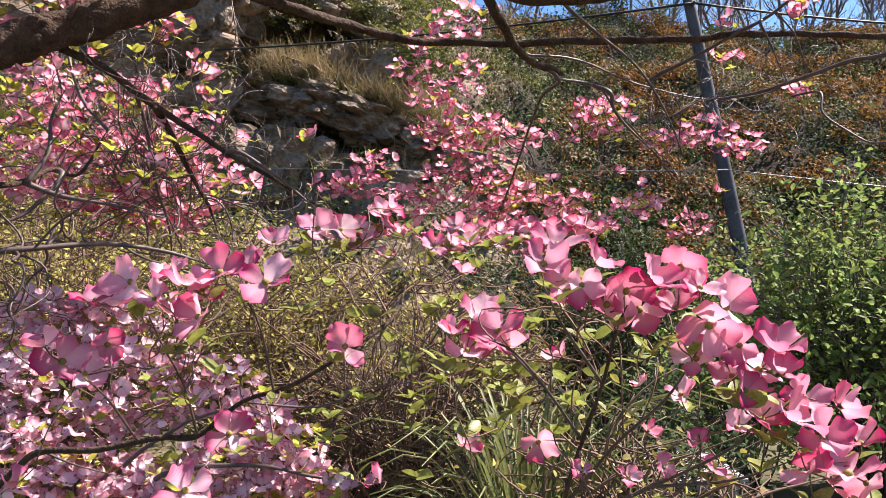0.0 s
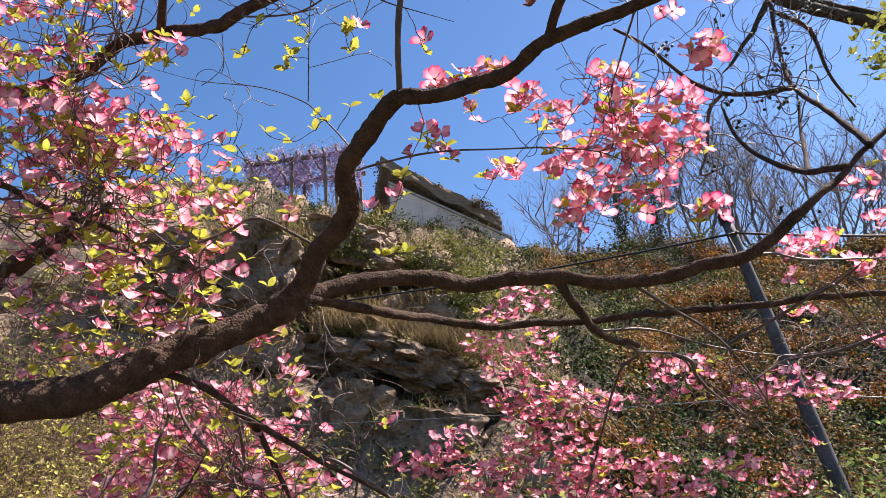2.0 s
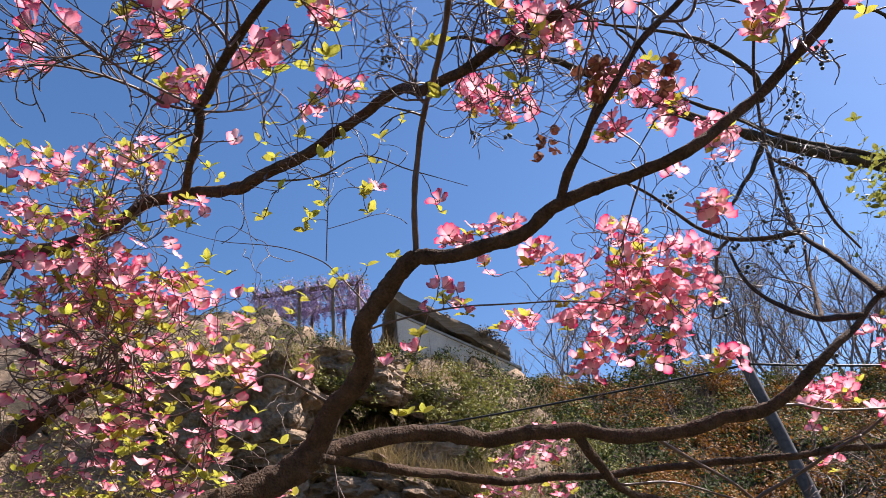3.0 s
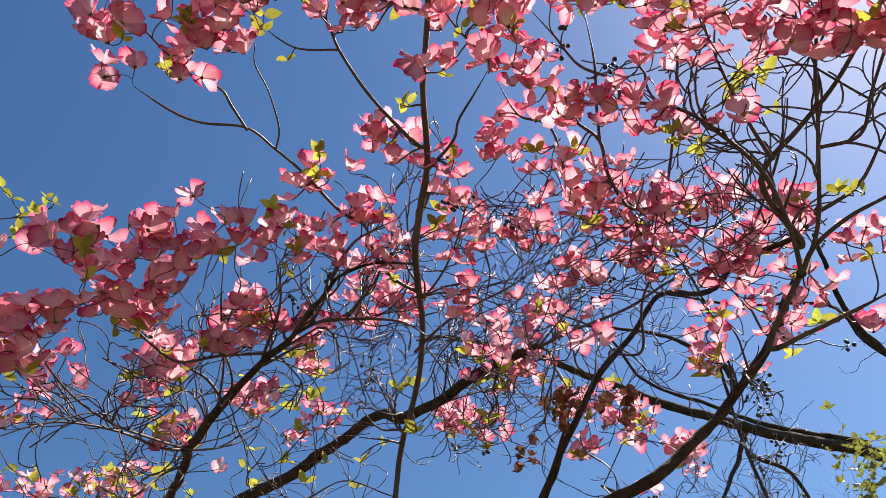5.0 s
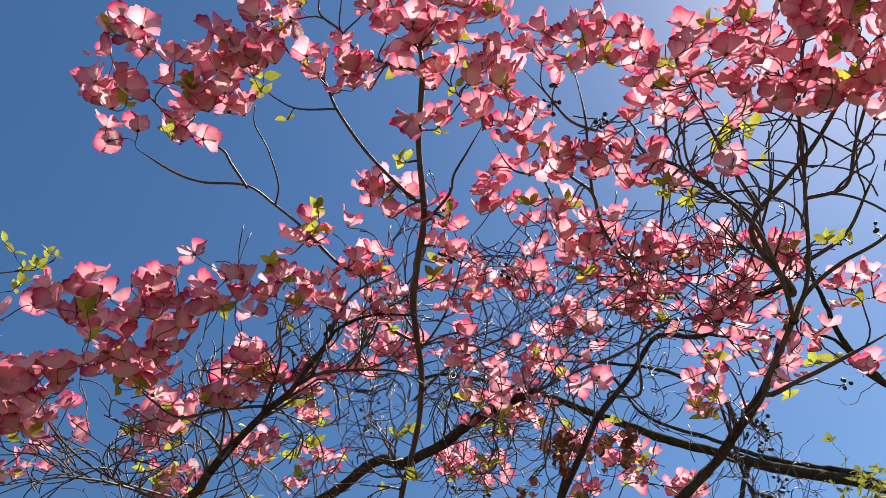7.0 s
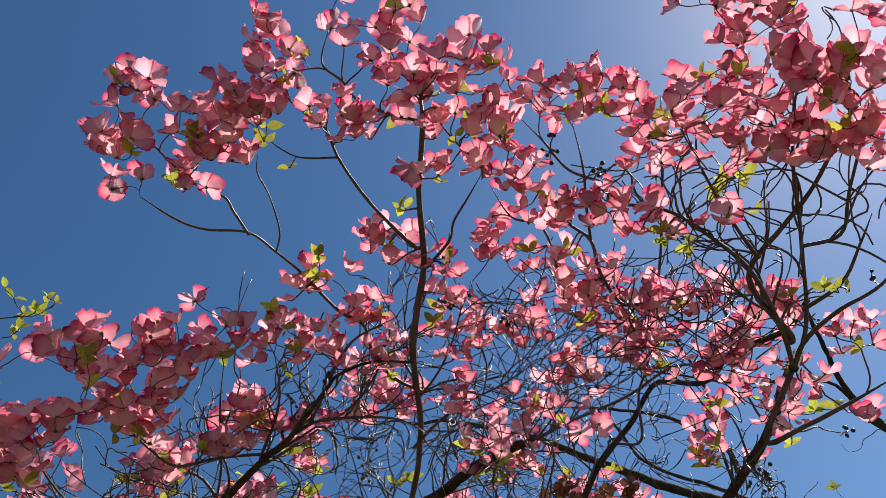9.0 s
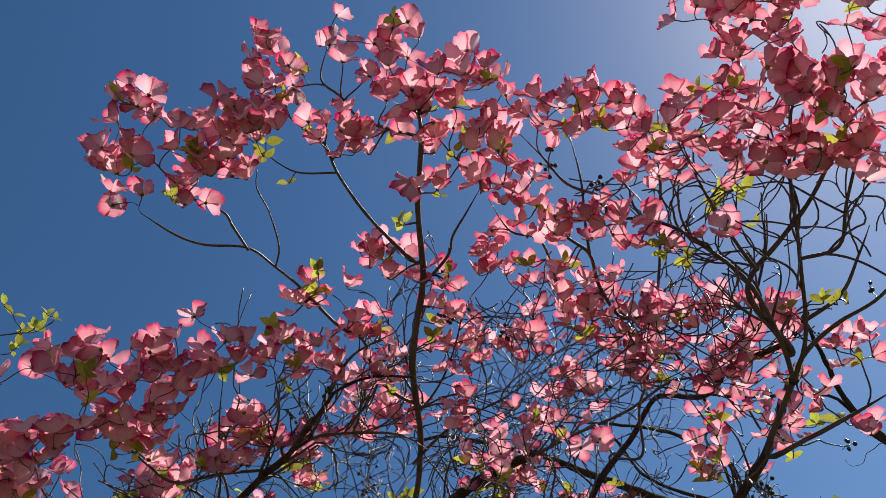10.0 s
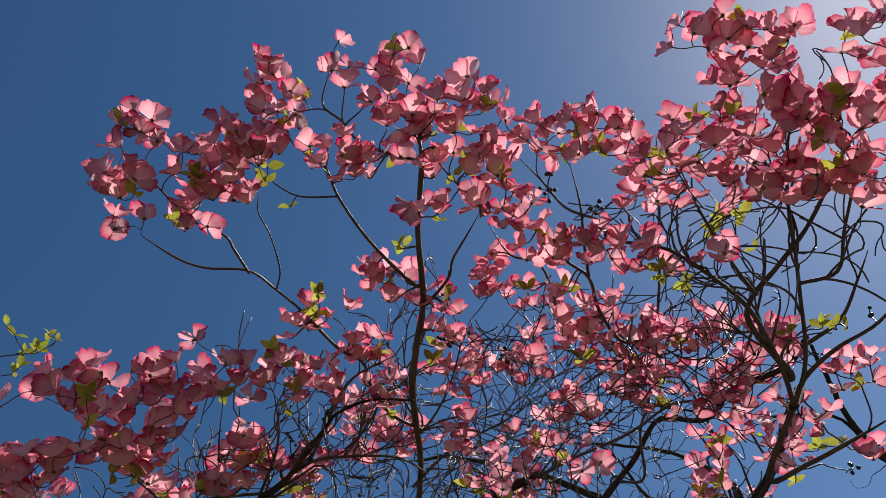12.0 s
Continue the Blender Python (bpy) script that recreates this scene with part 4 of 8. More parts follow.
def grow(tree, target, come, tip=0.0012):
    """A gently bowed twig from the best node of the tree to the target, arriving along the way given."""
    live = tree.nodes[:tree.count]
    spot, way, thick = live[:, :3], live[:, 3:6], live[:, 6]
    d = target - spot
    far = np.linalg.norm(d, axis=1)
    cost = far + 0.35 * np.maximum(0, -d[:, 2]) + 3.0 * np.maximum(0, 0.03 - far) + 0.12 * (1 - (d * way).sum(1) / (far + 1e-6)) * far + 0.07 * (1 - np.minimum(1, thick / 0.0035))
    i = int(np.argmin(cost))
    a, length = spot[i], far[i]
    if length < 0.008:
        return
    b = a + (way[i] * 0.22 + d[i] / length * 0.2 + rng.normal(size=3) * 0.07) * length
    c = target - (come * 0.7 + d[i] / length * 0.4 + rng.normal(size=3) * 0.08) * length * 0.4
    n = max(6, min(22, int(length / 0.016)))
    t = np.linspace(0, 1, n)[:, None]
    p = (1 - t) ** 3 * a + 3 * (1 - t) ** 2 * t * b + 3 * (1 - t) * t * t * c + t ** 3 * target
    if n > 8:
        wave = np.array([noise.noise_vector(Vector(s) * 11) for s in p])
        p = p + wave * np.sin(np.pi * t) * min(0.03, 0.11 * length) + np.array([noise.noise_vector(Vector(s) * 31) for s in p]) * np.sin(np.pi * t) * min(0.006, 0.03 * length)
    tip = tip if target[1] < 0.6 else 0.0018
    r0 = min(thick[i] * 0.75, 0.0020 + 0.0075 * length)
    r = np.maximum(r0 + (tip - r0) * t[:, 0] ** 0.8, 0.0009)
    tree.twigs.append((p, r))
    keep = slice(2, None, 3)
    tree.remember(p[keep], r[keep])


FLOWERS = [whole_flower(s) for s in range(12)]
FLOWER_MESHES = {}


def flower_mesh(kind, material):
    key = (kind, material.name)
    if key not in FLOWER_MESHES:
        (v, f, uv), petals = FLOWERS[kind]
        FLOWER_MESHES[key] = mesh("flower", v, f, [material, EYE], uv, index=np.arange(len(f)) >= petals)
    return FLOWER_MESHES[key]


def matrix(turn, at, size):
    m = Matrix([[*(turn[i] * size), at[i]] for i in range(3)] + [[0, 0, 0, 1]])
    return m


CLOSE_BRACTS = []


def close_flower(tree, m):
    """A flower seen near at hand: the eye, and four bracts under it."""
    if not CLOSE_BRACTS:
        g = np.random.default_rng(31)
        for _ in range(12):
            cup = g.uniform(0.35, 1.15)
            v, f, uv = bract(g.uniform(0.038, 0.047), cup, g.uniform(-0.15, 0.5), 9, 9, g.uniform(0.8, 0.98), g.uniform(-0.4, 0.4))
            v[:, 2] += 0.0055 * np.sin(v[:, 0] * 210 + g.uniform(0, 6)) * uv[:, 1] ** 1.5 + 0.002 * np.sin(v[:, 1] * 190 + v[:, 0] * 120 + g.uniform(0, 6)) * uv[:, 1]
            CLOSE_BRACTS.append(mesh("bract", v, f, ROSE, uv))
        CLOSE_BRACTS.append(mesh("flower", *button(0.0055)[:2], EYE))
    ob = part("flower", CLOSE_BRACTS[12], tree.root)
    ob.matrix_local = m
    pick = int(rng.integers(0, 9))
    for k in range(4):
        piece = part("bract", CLOSE_BRACTS[pick + k % 4], ob)
        piece.matrix_local = pose(0, 0, 0.0012 * (k % 2), rng.normal() * 12, rng.normal() * 8, 90 * k + rng.normal() * 7)


def finish(tree, single, lean=(0.15, -0.08, 1.0), close=0, leaf_parts=0):
    """Grow all twigs and hang flowers and leaves on them. single: which flowers become parts of their own; close: how many of the last ones are built bract by bract."""
    flowers = np.array(tree.flowers) if tree.flowers else np.zeros((0, 3))
    n = len(flowers)
    crown = ((flowers[:, 2] > 2.5) & (flowers[:, 1] < 1.3))[:, None] if n else np.zeros((0, 1), bool)
    up = np.where(crown, np.array((0.1, -0.72, 0.62)), np.array(lean)) + rng.normal(size=(n, 3)) * 0.5   # crown flowers are tilted to fit the camera's view, cups pointing up in it
    up /= np.linalg.norm(up, axis=1, keepdims=True)
    sky_way = np.array([0, 0, 1.0])
    ends = [(p, 0, u) for p, u in zip(tree.flowers, up)] + [(p, 1, sky_way + (0, -0.7 if p[2] > 2.5 and p[1] < 1.3 else 0, 0)) for p in tree.tufts] + [(p, 2, sky_way * 0.7) for p in tree.bare]
    base = tree.nodes[:tree.count, :3].copy()
    ends.sort(key=lambda e: float(np.min(np.linalg.norm(base - e[0], axis=1))))
    for p, kind, come in ends:
        grow(tree, np.asarray(p), come)
        if kind == 2:
            for _ in range(0 if p[1] < 0.6 else 1):  # forked side shoots
                side = rng.normal(size=3) * (0.05, 0.05, 0.03) + (0, 0, 0.06)
                grow(tree, p + side, side / np.linalg.norm(side))
    pieces = [tube(p, r * tree.slim, 4 if r[0] < 0.004 else 6) for p, r in tree.twigs]
    v, f, _ = joined(pieces)
    part("twig_growth", mesh("twig_growth", v, f, tree.twig), tree.root, "fine twigs", "stuff")
    if n:
        turns, sizes, kinds = facing(up, rng.uniform(0, 6.3, n)), rng.uniform(0.75, 1.18, n) * np.array(tree.sizes), np.where(rng.random(n) < np.where((flowers[:, 2] > 2.4) & (flowers[:, 1] < 1.15), 0.88, 0.4), rng.integers(5, 12, n), rng.integers(0, 5, n))
        alone = np.array([single(p) for p in flowers])
        first = np.nonzero(alone)[0][:300]
        rest = np.setdiff1d(np.arange(n), first)
        for i in first:
            if i >= n - close:
                close_flower(tree, matrix(turns[i], flowers[i], sizes[i]))
                continue
            ob = part("flower", flower_mesh(int(kinds[i]), tree.bract_material), tree.root)
            ob.matrix_local = matrix(turns[i], flowers[i], sizes[i])
        if len(rest):
            bunch, index = [], []
            for k in range(len(FLOWERS)):
                ids = rest[kinds[rest] == k]
                if len(ids):
                    shape, petals = FLOWERS[k]
                    bunch.append(strewn(shape, flowers[ids], turns[ids], sizes[ids]))
                    index.append(np.tile(np.arange(len(shape[1])) >= petals, len(ids)))
            v, f, uv = joined(bunch)
            part("blossom", mesh("blossom", v, f, [tree.bract_material, EYE], uv, index=np.concatenate(index)), tree.root, "", "stuff")
    spots, ups, sizes = [], [], []
    for p in tree.tufts:
        k = int(rng.integers(2, 5))
        a = rng.uniform(0, 6.3)
        for j in range(k):
            w = a + j * 2 * math.pi / k + rng.normal() * 0.25
            out = np.array([math.cos(w), math.sin(w), rng.uniform(0.3, 1.3)])
            spots.append(p)
            ups.append(out)
            sizes.append(rng.uniform(0.036, 0.07) * (0.62 if p[1] < 1.1 and p[2] > 2.4 else 0.78 if tree is young_dogwood else 1.3 if tree is ivy_tree else 0.86))
    if spots:
        ways = np.array(ups) / np.linalg.norm(ups, axis=1, keepdims=True)
        side = np.cross(ways, np.array([0, 0, 1.0]))
        side /= np.linalg.norm(side, axis=1, keepdims=True) + 1e-9
        norm = np.cross(side, ways)
        roll = rng.normal(size=len(ways)) * 0.5
        side, norm = side * np.cos(roll)[:, None] + norm * np.sin(roll)[:, None], -side * np.sin(roll)[:, None] + norm * np.cos(roll)[:, None]
        turns = np.stack([side, ways, norm], axis=2)
        if leaf_parts:
            shapes = [mesh("leaf", *leaf_shape(1.0, w, d, h)[:2], tree.leaf, leaf_shape(1.0, w, d, h)[2]) for w, d, h in ((0.5, 0.3, 0.15), (0.58, 0.2, 0.35), (0.46, 0.45, 0.25))]
            for i in range(min(leaf_parts, len(spots))):
                ob = part("leaf", shapes[i % 3], tree.root)
                ob.matrix_local = matrix(turns[i], spots[i], sizes[i])
            spots, turns, sizes = spots[leaf_parts:], turns[leaf_parts:], sizes[leaf_parts:]
        if not len(spots):
            return
        v, f, uv = strewn(SMALL_LEAF, np.array(spots), turns, np.array(sizes))
        part("leaves", mesh("leaves", v, f, tree.leaf, uv), tree.root, "fresh yellow-green young leaves", "stuff")


dogwood = Tree("flowering_dogwood", "pink flowering dogwood tree with dark spreading boughs", "tree", BARK, PINK)
ivy_tree = Tree("ivy_clad_tree", "dark bare bough with ivy leaves and buds", "tree", DARK_BARK, PINK, leaf=FRESH)
young_dogwood = Tree("young_dogwood", "young pink dogwood in full bloom with fresh leaves", "shrub", BARK, PINK, SHOOT, 0.75, FRESH)
pale_dogwood = Tree("pale_dogwood", "low pale pink dogwood covered in blossom", "shrub", TWIG, PALE, SHOOT, 0.7)
limb(dogwood, (-3.00, 2.00, -0.10, 0.1500), (-2.90, 2.02, 0.70, 0.1250), (-2.75, 2.06, 1.50, 0.1100), (-2.50, 2.10, 1.95, 0.0950), (-2.23, 2.13, 2.16, 0.0750))
limb(dogwood, (-2.72, 2.10, 1.50, 0.0700), (-2.60, 2.40, 2.20, 0.0550), (-2.40, 2.60, 2.80, 0.0450), (-2.00, 2.60, 3.10, 0.0400), (-1.70, 2.60, 3.25, 0.0320))
limb(ivy_tree, (7.2, 7.0, -0.1, 0.26), (7.1, 6.95, 2.5, 0.22), (6.6, 6.7, 4.6, 0.17), (5.09, 6.06, 5.45, 0.12))
limb(young_dogwood, (-0.95, 1.5, 0.0, 0.02), (-0.95, 1.5, 0.6, 0.017), (-0.89, 1.49, 1.15, 0.012))
limb(young_dogwood, (0.22, 1.5, 0.0, 0.02), (0.2, 1.45, 0.4, 0.016), (0.2, 1.4, 0.88, 0.011))
limb(pale_dogwood, (-1.0, 2.7, 0.0, 0.03), (-1.0, 2.65, 0.4, 0.02), (-0.95, 2.5, 0.8, 0.012), (-0.9, 2.4, 1.0, 0.006))
limb(pale_dogwood, (-1.0, 2.7, 0.1, 0.02), (-1.3, 2.65, 0.5, 0.014), (-1.6, 2.7, 1.0, 0.008), (-1.8, 2.8, 1.25, 0.005))
limb(pale_dogwood, (-1.0, 2.7, 0.1, 0.02), (-0.7, 2.6, 0.5, 0.014), (-0.5, 2.5, 0.8, 0.008), (-0.4, 2.45, 0.95, 0.005))
limb(pale_dogwood, (-0.95, 2.5, 0.8, 0.012), (-1.0, 2.35, 1.0, 0.009), (-0.7, 2.3, 1.05, 0.007), (-0.45, 2.3, 1.0, 0.005))
limb(pale_dogwood, (-1.3, 2.65, 0.5, 0.014), (-1.2, 2.45, 0.95, 0.009), (-0.95, 2.4, 1.15, 0.006), (-0.8, 2.45, 1.2, 0.004))
limb(pale_dogwood, (-1.6, 2.7, 1.0, 0.008), (-1.5, 2.75, 1.35, 0.006), (-1.55, 2.85, 1.5, 0.004))
limb(dogwood, (-2.31, 2.05, 2.20, 0.0750), (-1.98, 2.15, 2.30, 0.0728), (-1.83, 2.19, 2.36, 0.0706), (-1.61, 2.31, 2.39, 0.0684), (-1.50, 2.36, 2.44, 0.0663), (-1.38, 2.43, 2.51, 0.0641), (-1.20, 2.51, 2.59, 0.0619), (-1.00, 2.59, 2.69, 0.0597), (-0.87, 2.62, 2.78, 0.0575))
limb(dogwood, (-0.89, 2.62, 2.77, 0.0450), (-0.79, 2.51, 2.88, 0.0432), (-0.68, 2.42, 2.96, 0.0414), (-0.62, 2.35, 3.01, 0.0396), (-0.62, 2.27, 3.06, 0.0379), (-0.58, 2.20, 3.11, 0.0361), (-0.47, 2.12, 3.19, 0.0343), (-0.37, 2.05, 3.25, 0.0325))
limb(dogwood, (-0.37, 2.05, 3.25, 0.0120), (-0.34, 1.92, 3.41, 0.0114), (-0.31, 1.85, 3.53, 0.0108), (-0.26, 1.73, 3.63, 0.0102), (-0.21, 1.50, 3.53, 0.0095), (-0.13, 1.17, 3.47, 0.0089), (-0.10, 0.86, 3.38, 0.0087), (-0.09, 0.69, 3.34, 0.0090), (-0.06, 0.58, 3.38, 0.0086), (-0.03, 0.50, 3.41, 0.0080), (-0.02, 0.43, 3.41, 0.0075), (-0.01, 0.30, 3.44, 0.0070), (0.02, 0.18, 3.49, 0.0062), (0.03, 0.09, 3.53, 0.0019))
limb(dogwood, (-0.37, 2.05, 3.25, 0.0280), (-0.24, 2.03, 3.23, 0.0265), (-0.06, 1.99, 3.22, 0.0249), (0.04, 1.94, 3.23, 0.0234), (0.13, 1.89, 3.27, 0.0218), (0.33, 1.85, 3.30, 0.0203), (0.56, 1.75, 3.31, 0.0187), (0.77, 1.75, 3.45, 0.0175), (0.93, 1.70, 3.55, 0.0165), (1.07, 1.54, 3.63, 0.0155), (1.06, 1.29, 3.58, 0.0140), (0.94, 0.96, 3.37, 0.0120), (0.74, 0.72, 3.09, 0.0109))
limb(dogwood, (0.74, 0.72, 3.09, 0.0062), (0.77, 0.66, 3.11, 0.0055), (0.84, 0.60, 3.12, 0.0045), (0.92, 0.54, 3.11, 0.0036), (1.00, 0.43, 3.12, 0.0009))
limb(dogwood, (0.74, 0.72, 3.09, 0.0059), (0.72, 0.63, 3.13, 0.0055), (0.67, 0.51, 3.19, 0.0051), (0.59, 0.43, 3.25, 0.0047), (0.51, 0.38, 3.30, 0.0041), (0.40, 0.37, 3.35, 0.0034), (0.31, 0.37, 3.37, 0.0009))
limb(dogwood, (0.74, 0.72, 3.09, 0.0051), (0.77, 0.62, 3.12, 0.0046), (0.77, 0.43, 3.19, 0.0041), (0.75, 0.29, 3.22, 0.0037), (0.75, 0.16, 3.25, 0.0030), (0.78, 0.06, 3.27, 0.0008))
limb(dogwood, (0.74, 0.65, 3.12, 0.0072), (0.67, 0.53, 3.20, 0.0066), (0.74, 0.42, 3.21, 0.0057), (0.79, 0.32, 3.20, 0.0048), (0.85, 0.17, 3.21, 0.0039), (0.91, 0.10, 3.21, 0.0009))
limb(dogwood, (0.70, 0.94, 3.09, 0.0071), (0.78, 0.89, 3.07, 0.0057), (0.88, 0.84, 3.07, 0.0043), (0.99, 0.79, 3.08, 0.0010))
limb(dogwood, (0.14, 1.89, 3.27, 0.0160), (0.17, 1.84, 3.33, 0.0152), (0.24, 1.77, 3.41, 0.0143), (0.31, 1.70, 3.52, 0.0135), (0.27, 1.67, 3.42, 0.0127), (0.38, 1.63, 3.56, 0.0118), (0.50, 1.59, 3.69, 0.0110), (0.63, 1.58, 3.79, 0.0102), (0.70, 1.38, 3.77, 0.0093), (0.72, 1.08, 3.45, 0.0085), (0.73, 0.88, 3.34, 0.0077), (0.81, 0.75, 3.25, 0.0070), (0.85, 0.66, 3.24, 0.0063))
limb(dogwood, (0.61, 1.50, 3.64, 0.0048), (0.55, 1.16, 3.52, 0.0043), (0.54, 0.94, 3.43, 0.0039), (0.54, 0.68, 3.39, 0.0036), (0.55, 0.50, 3.40, 0.0033), (0.54, 0.29, 3.39, 0.0032), (0.54, 0.16, 3.41, 0.0009))
limb(dogwood, (-3.05, 2.85, 3.88, 0.0300), (-2.57, 2.62, 3.88, 0.0291), (-2.04, 2.51, 3.86, 0.0281), (-1.79, 2.45, 3.86, 0.0272), (-1.59, 2.36, 3.90, 0.0263), (-1.36, 2.31, 3.88, 0.0253), (-1.13, 2.23, 3.81, 0.0244), (-0.93, 2.14, 3.81, 0.0235), (-0.74, 2.07, 3.82, 0.0225), (-0.58, 1.98, 3.83, 0.0216), (-0.37, 1.86, 3.86, 0.0207), (-0.25, 1.70, 3.70, 0.0197), (-0.14, 1.64, 3.68, 0.0188), (-0.02, 1.57, 3.69, 0.0179), (0.12, 1.50, 3.70, 0.0169), (0.25, 1.44, 3.68, 0.0160))
limb(dogwood, (0.25, 1.44, 3.68, 0.0061), (0.39, 1.38, 3.68, 0.0055), (0.57, 1.32, 3.68, 0.0050), (0.70, 1.20, 3.65, 0.0044), (0.72, 0.89, 3.34, 0.0038), (0.71, 0.69, 3.26, 0.0034), (0.73, 0.50, 3.25, 0.0031), (0.72, 0.37, 3.25, 0.0009))
limb(dogwood, (-1.39, 2.31, 3.88, 0.0180), (-1.21, 1.99, 3.77, 0.0171), (-1.02, 1.65, 3.61, 0.0162), (-0.93, 1.46, 3.51, 0.0152), (-0.92, 1.43, 3.49, 0.0143), (-0.80, 1.24, 3.39, 0.0134), (-0.72, 1.13, 3.35, 0.0125), (-0.58, 0.96, 3.29, 0.0096), (-0.50, 0.88, 3.28, 0.0082), (-0.43, 0.82, 3.26, 0.0067), (-0.32, 0.75, 3.34, 0.0051), (-0.28, 0.71, 3.34, 0.0043), (-0.19, 0.69, 3.34, 0.0036), (-0.09, 0.69, 3.31, 0.0029))
limb(dogwood, (-0.30, 0.71, 3.34, 0.0047), (-0.23, 0.64, 3.37, 0.0034), (-0.11, 0.59, 3.37, 0.0007))
limb(dogwood, (-0.42, 0.83, 3.29, 0.0044), (-0.35, 0.82, 3.31, 0.0039), (-0.23, 0.85, 3.32, 0.0034), (-0.15, 0.88, 3.32, 0.0028), (-0.09, 0.94, 3.31, 0.0007))
limb(dogwood, (-0.92, 1.43, 3.49, 0.0054), (-0.97, 1.33, 3.44, 0.0048), (-1.00, 1.21, 3.40, 0.0041), (-1.06, 1.10, 3.36, 0.0034), (-1.13, 1.01, 3.31, 0.0027), (-1.23, 0.94, 3.21, 0.0007))
limb(dogwood, (-0.92, 1.43, 3.49, 0.0037), (-0.84, 1.48, 3.52, 0.0031), (-0.80, 1.51, 3.57, 0.0024), (-0.82, 1.50, 3.66, 0.0006))
limb(dogwood, (-0.74, 1.14, 3.33, 0.0034), (-0.74, 1.07, 3.34, 0.0028), (-0.73, 0.96, 3.29, 0.0023), (-0.77, 0.93, 3.25, 0.0006))
limb(dogwood, (-0.51, 0.88, 3.29, 0.0043), (-0.45, 0.78, 3.30, 0.0036), (-0.42, 0.70, 3.31, 0.0029), (-0.41, 0.60, 3.33, 0.0007))
limb(dogwood, (-0.65, 0.99, 3.25, 0.0034), (-0.60, 0.86, 3.26, 0.0028), (-0.56, 0.70, 3.28, 0.0023), (-0.51, 0.56, 3.28, 0.0006))
limb(dogwood, (-0.49, 0.89, 3.30, 0.0043), (-0.59, 0.81, 3.24, 0.0038), (-0.66, 0.75, 3.18, 0.0034), (-0.69, 0.66, 3.16, 0.0029), (-0.71, 0.55, 3.14, 0.0025), (-0.76, 0.48, 3.14, 0.0007))
limb(dogwood, (-0.88, 1.35, 3.43, 0.0041), (-0.91, 1.05, 3.27, 0.0034), (-0.92, 0.85, 3.19, 0.0027), (-0.92, 0.69, 3.16, 0.0022), (-0.87, 0.56, 3.11, 0.0006))
limb(dogwood, (-0.09, 0.84, 3.37, 0.0047), (-0.15, 0.77, 3.36, 0.0045), (-0.19, 0.70, 3.39, 0.0044), (-0.20, 0.63, 3.41, 0.0041), (-0.25, 0.58, 3.42, 0.0039), (-0.31, 0.49, 3.45, 0.0037), (-0.37, 0.42, 3.48, 0.0033), (-0.41, 0.34, 3.45, 0.0031), (-0.49, 0.29, 3.41, 0.0029), (-0.54, 0.24, 3.39, 0.0027), (-0.59, 0.18, 3.39, 0.0008))
limb(dogwood, (-0.41, 0.34, 3.44, 0.0034), (-0.43, 0.28, 3.45, 0.0031), (-0.44, 0.24, 3.45, 0.0029), (-0.49, 0.19, 3.44, 0.0025), (-0.54, 0.11, 3.45, 0.0021), (-0.56, 0.06, 3.46, 0.0007))
limb(dogwood, (-0.37, 0.42, 3.48, 0.0024), (-0.35, 0.37, 3.49, 0.0022), (-0.35, 0.28, 3.49, 0.0019), (-0.36, 0.21, 3.48, 0.0017), (-0.35, 0.17, 3.49, 0.0005))
limb(dogwood, (-0.04, 0.43, 3.41, 0.0048), (-0.09, 0.37, 3.43, 0.0043), (-0.14, 0.30, 3.47, 0.0038), (-0.18, 0.22, 3.51, 0.0034), (-0.20, 0.15, 3.54, 0.0028), (-0.26, 0.10, 3.58, 0.0022), (-0.29, 0.03, 3.63, 0.0006))
limb(dogwood, (-0.10, 0.13, 3.58, 0.0039), (-0.14, 0.08, 3.62, 0.0031), (-0.18, 0.04, 3.65, 0.0023), (-0.15, -0.03, 3.66, 0.0006))
limb(dogwood, (-0.18, 0.22, 3.51, 0.0026), (-0.26, 0.20, 3.50, 0.0022), (-0.30, 0.17, 3.50, 0.0018), (-0.33, 0.13, 3.50, 0.0005))
limb(dogwood, (-0.03, 0.50, 3.41, 0.0042), (0.04, 0.45, 3.44, 0.0036), (0.06, 0.41, 3.46, 0.0030), (0.10, 0.36, 3.47, 0.0024), (0.14, 0.31, 3.48, 0.0006))
limb(dogwood, (0.43, 0.64, 3.32, 0.0043), (0.38, 0.55, 3.34, 0.0041), (0.36, 0.46, 3.35, 0.0041), (0.31, 0.41, 3.37, 0.0038), (0.23, 0.31, 3.41, 0.0035), (0.14, 0.26, 3.44, 0.0031), (0.09, 0.21, 3.46, 0.0027), (0.05, 0.15, 3.49, 0.0008))
limb(dogwood, (0.36, 0.46, 3.35, 0.0039), (0.36, 0.38, 3.38, 0.0032), (0.36, 0.29, 3.40, 0.0025), (0.35, 0.20, 3.44, 0.0007))
limb(dogwood, (0.30, 0.57, 3.36, 0.0037), (0.26, 0.43, 3.39, 0.0032), (0.19, 0.39, 3.40, 0.0025), (0.15, 0.31, 3.42, 0.0007))
limb(dogwood, (0.40, 0.33, 3.37, 0.0036), (0.33, 0.30, 3.41, 0.0030), (0.29, 0.25, 3.47, 0.0023), (0.25, 0.20, 3.50, 0.0006))
limb(dogwood, (0.68, 0.47, 3.20, 0.0043), (0.63, 0.38, 3.25, 0.0036), (0.58, 0.28, 3.28, 0.0028), (0.55, 0.18, 3.33, 0.0007))
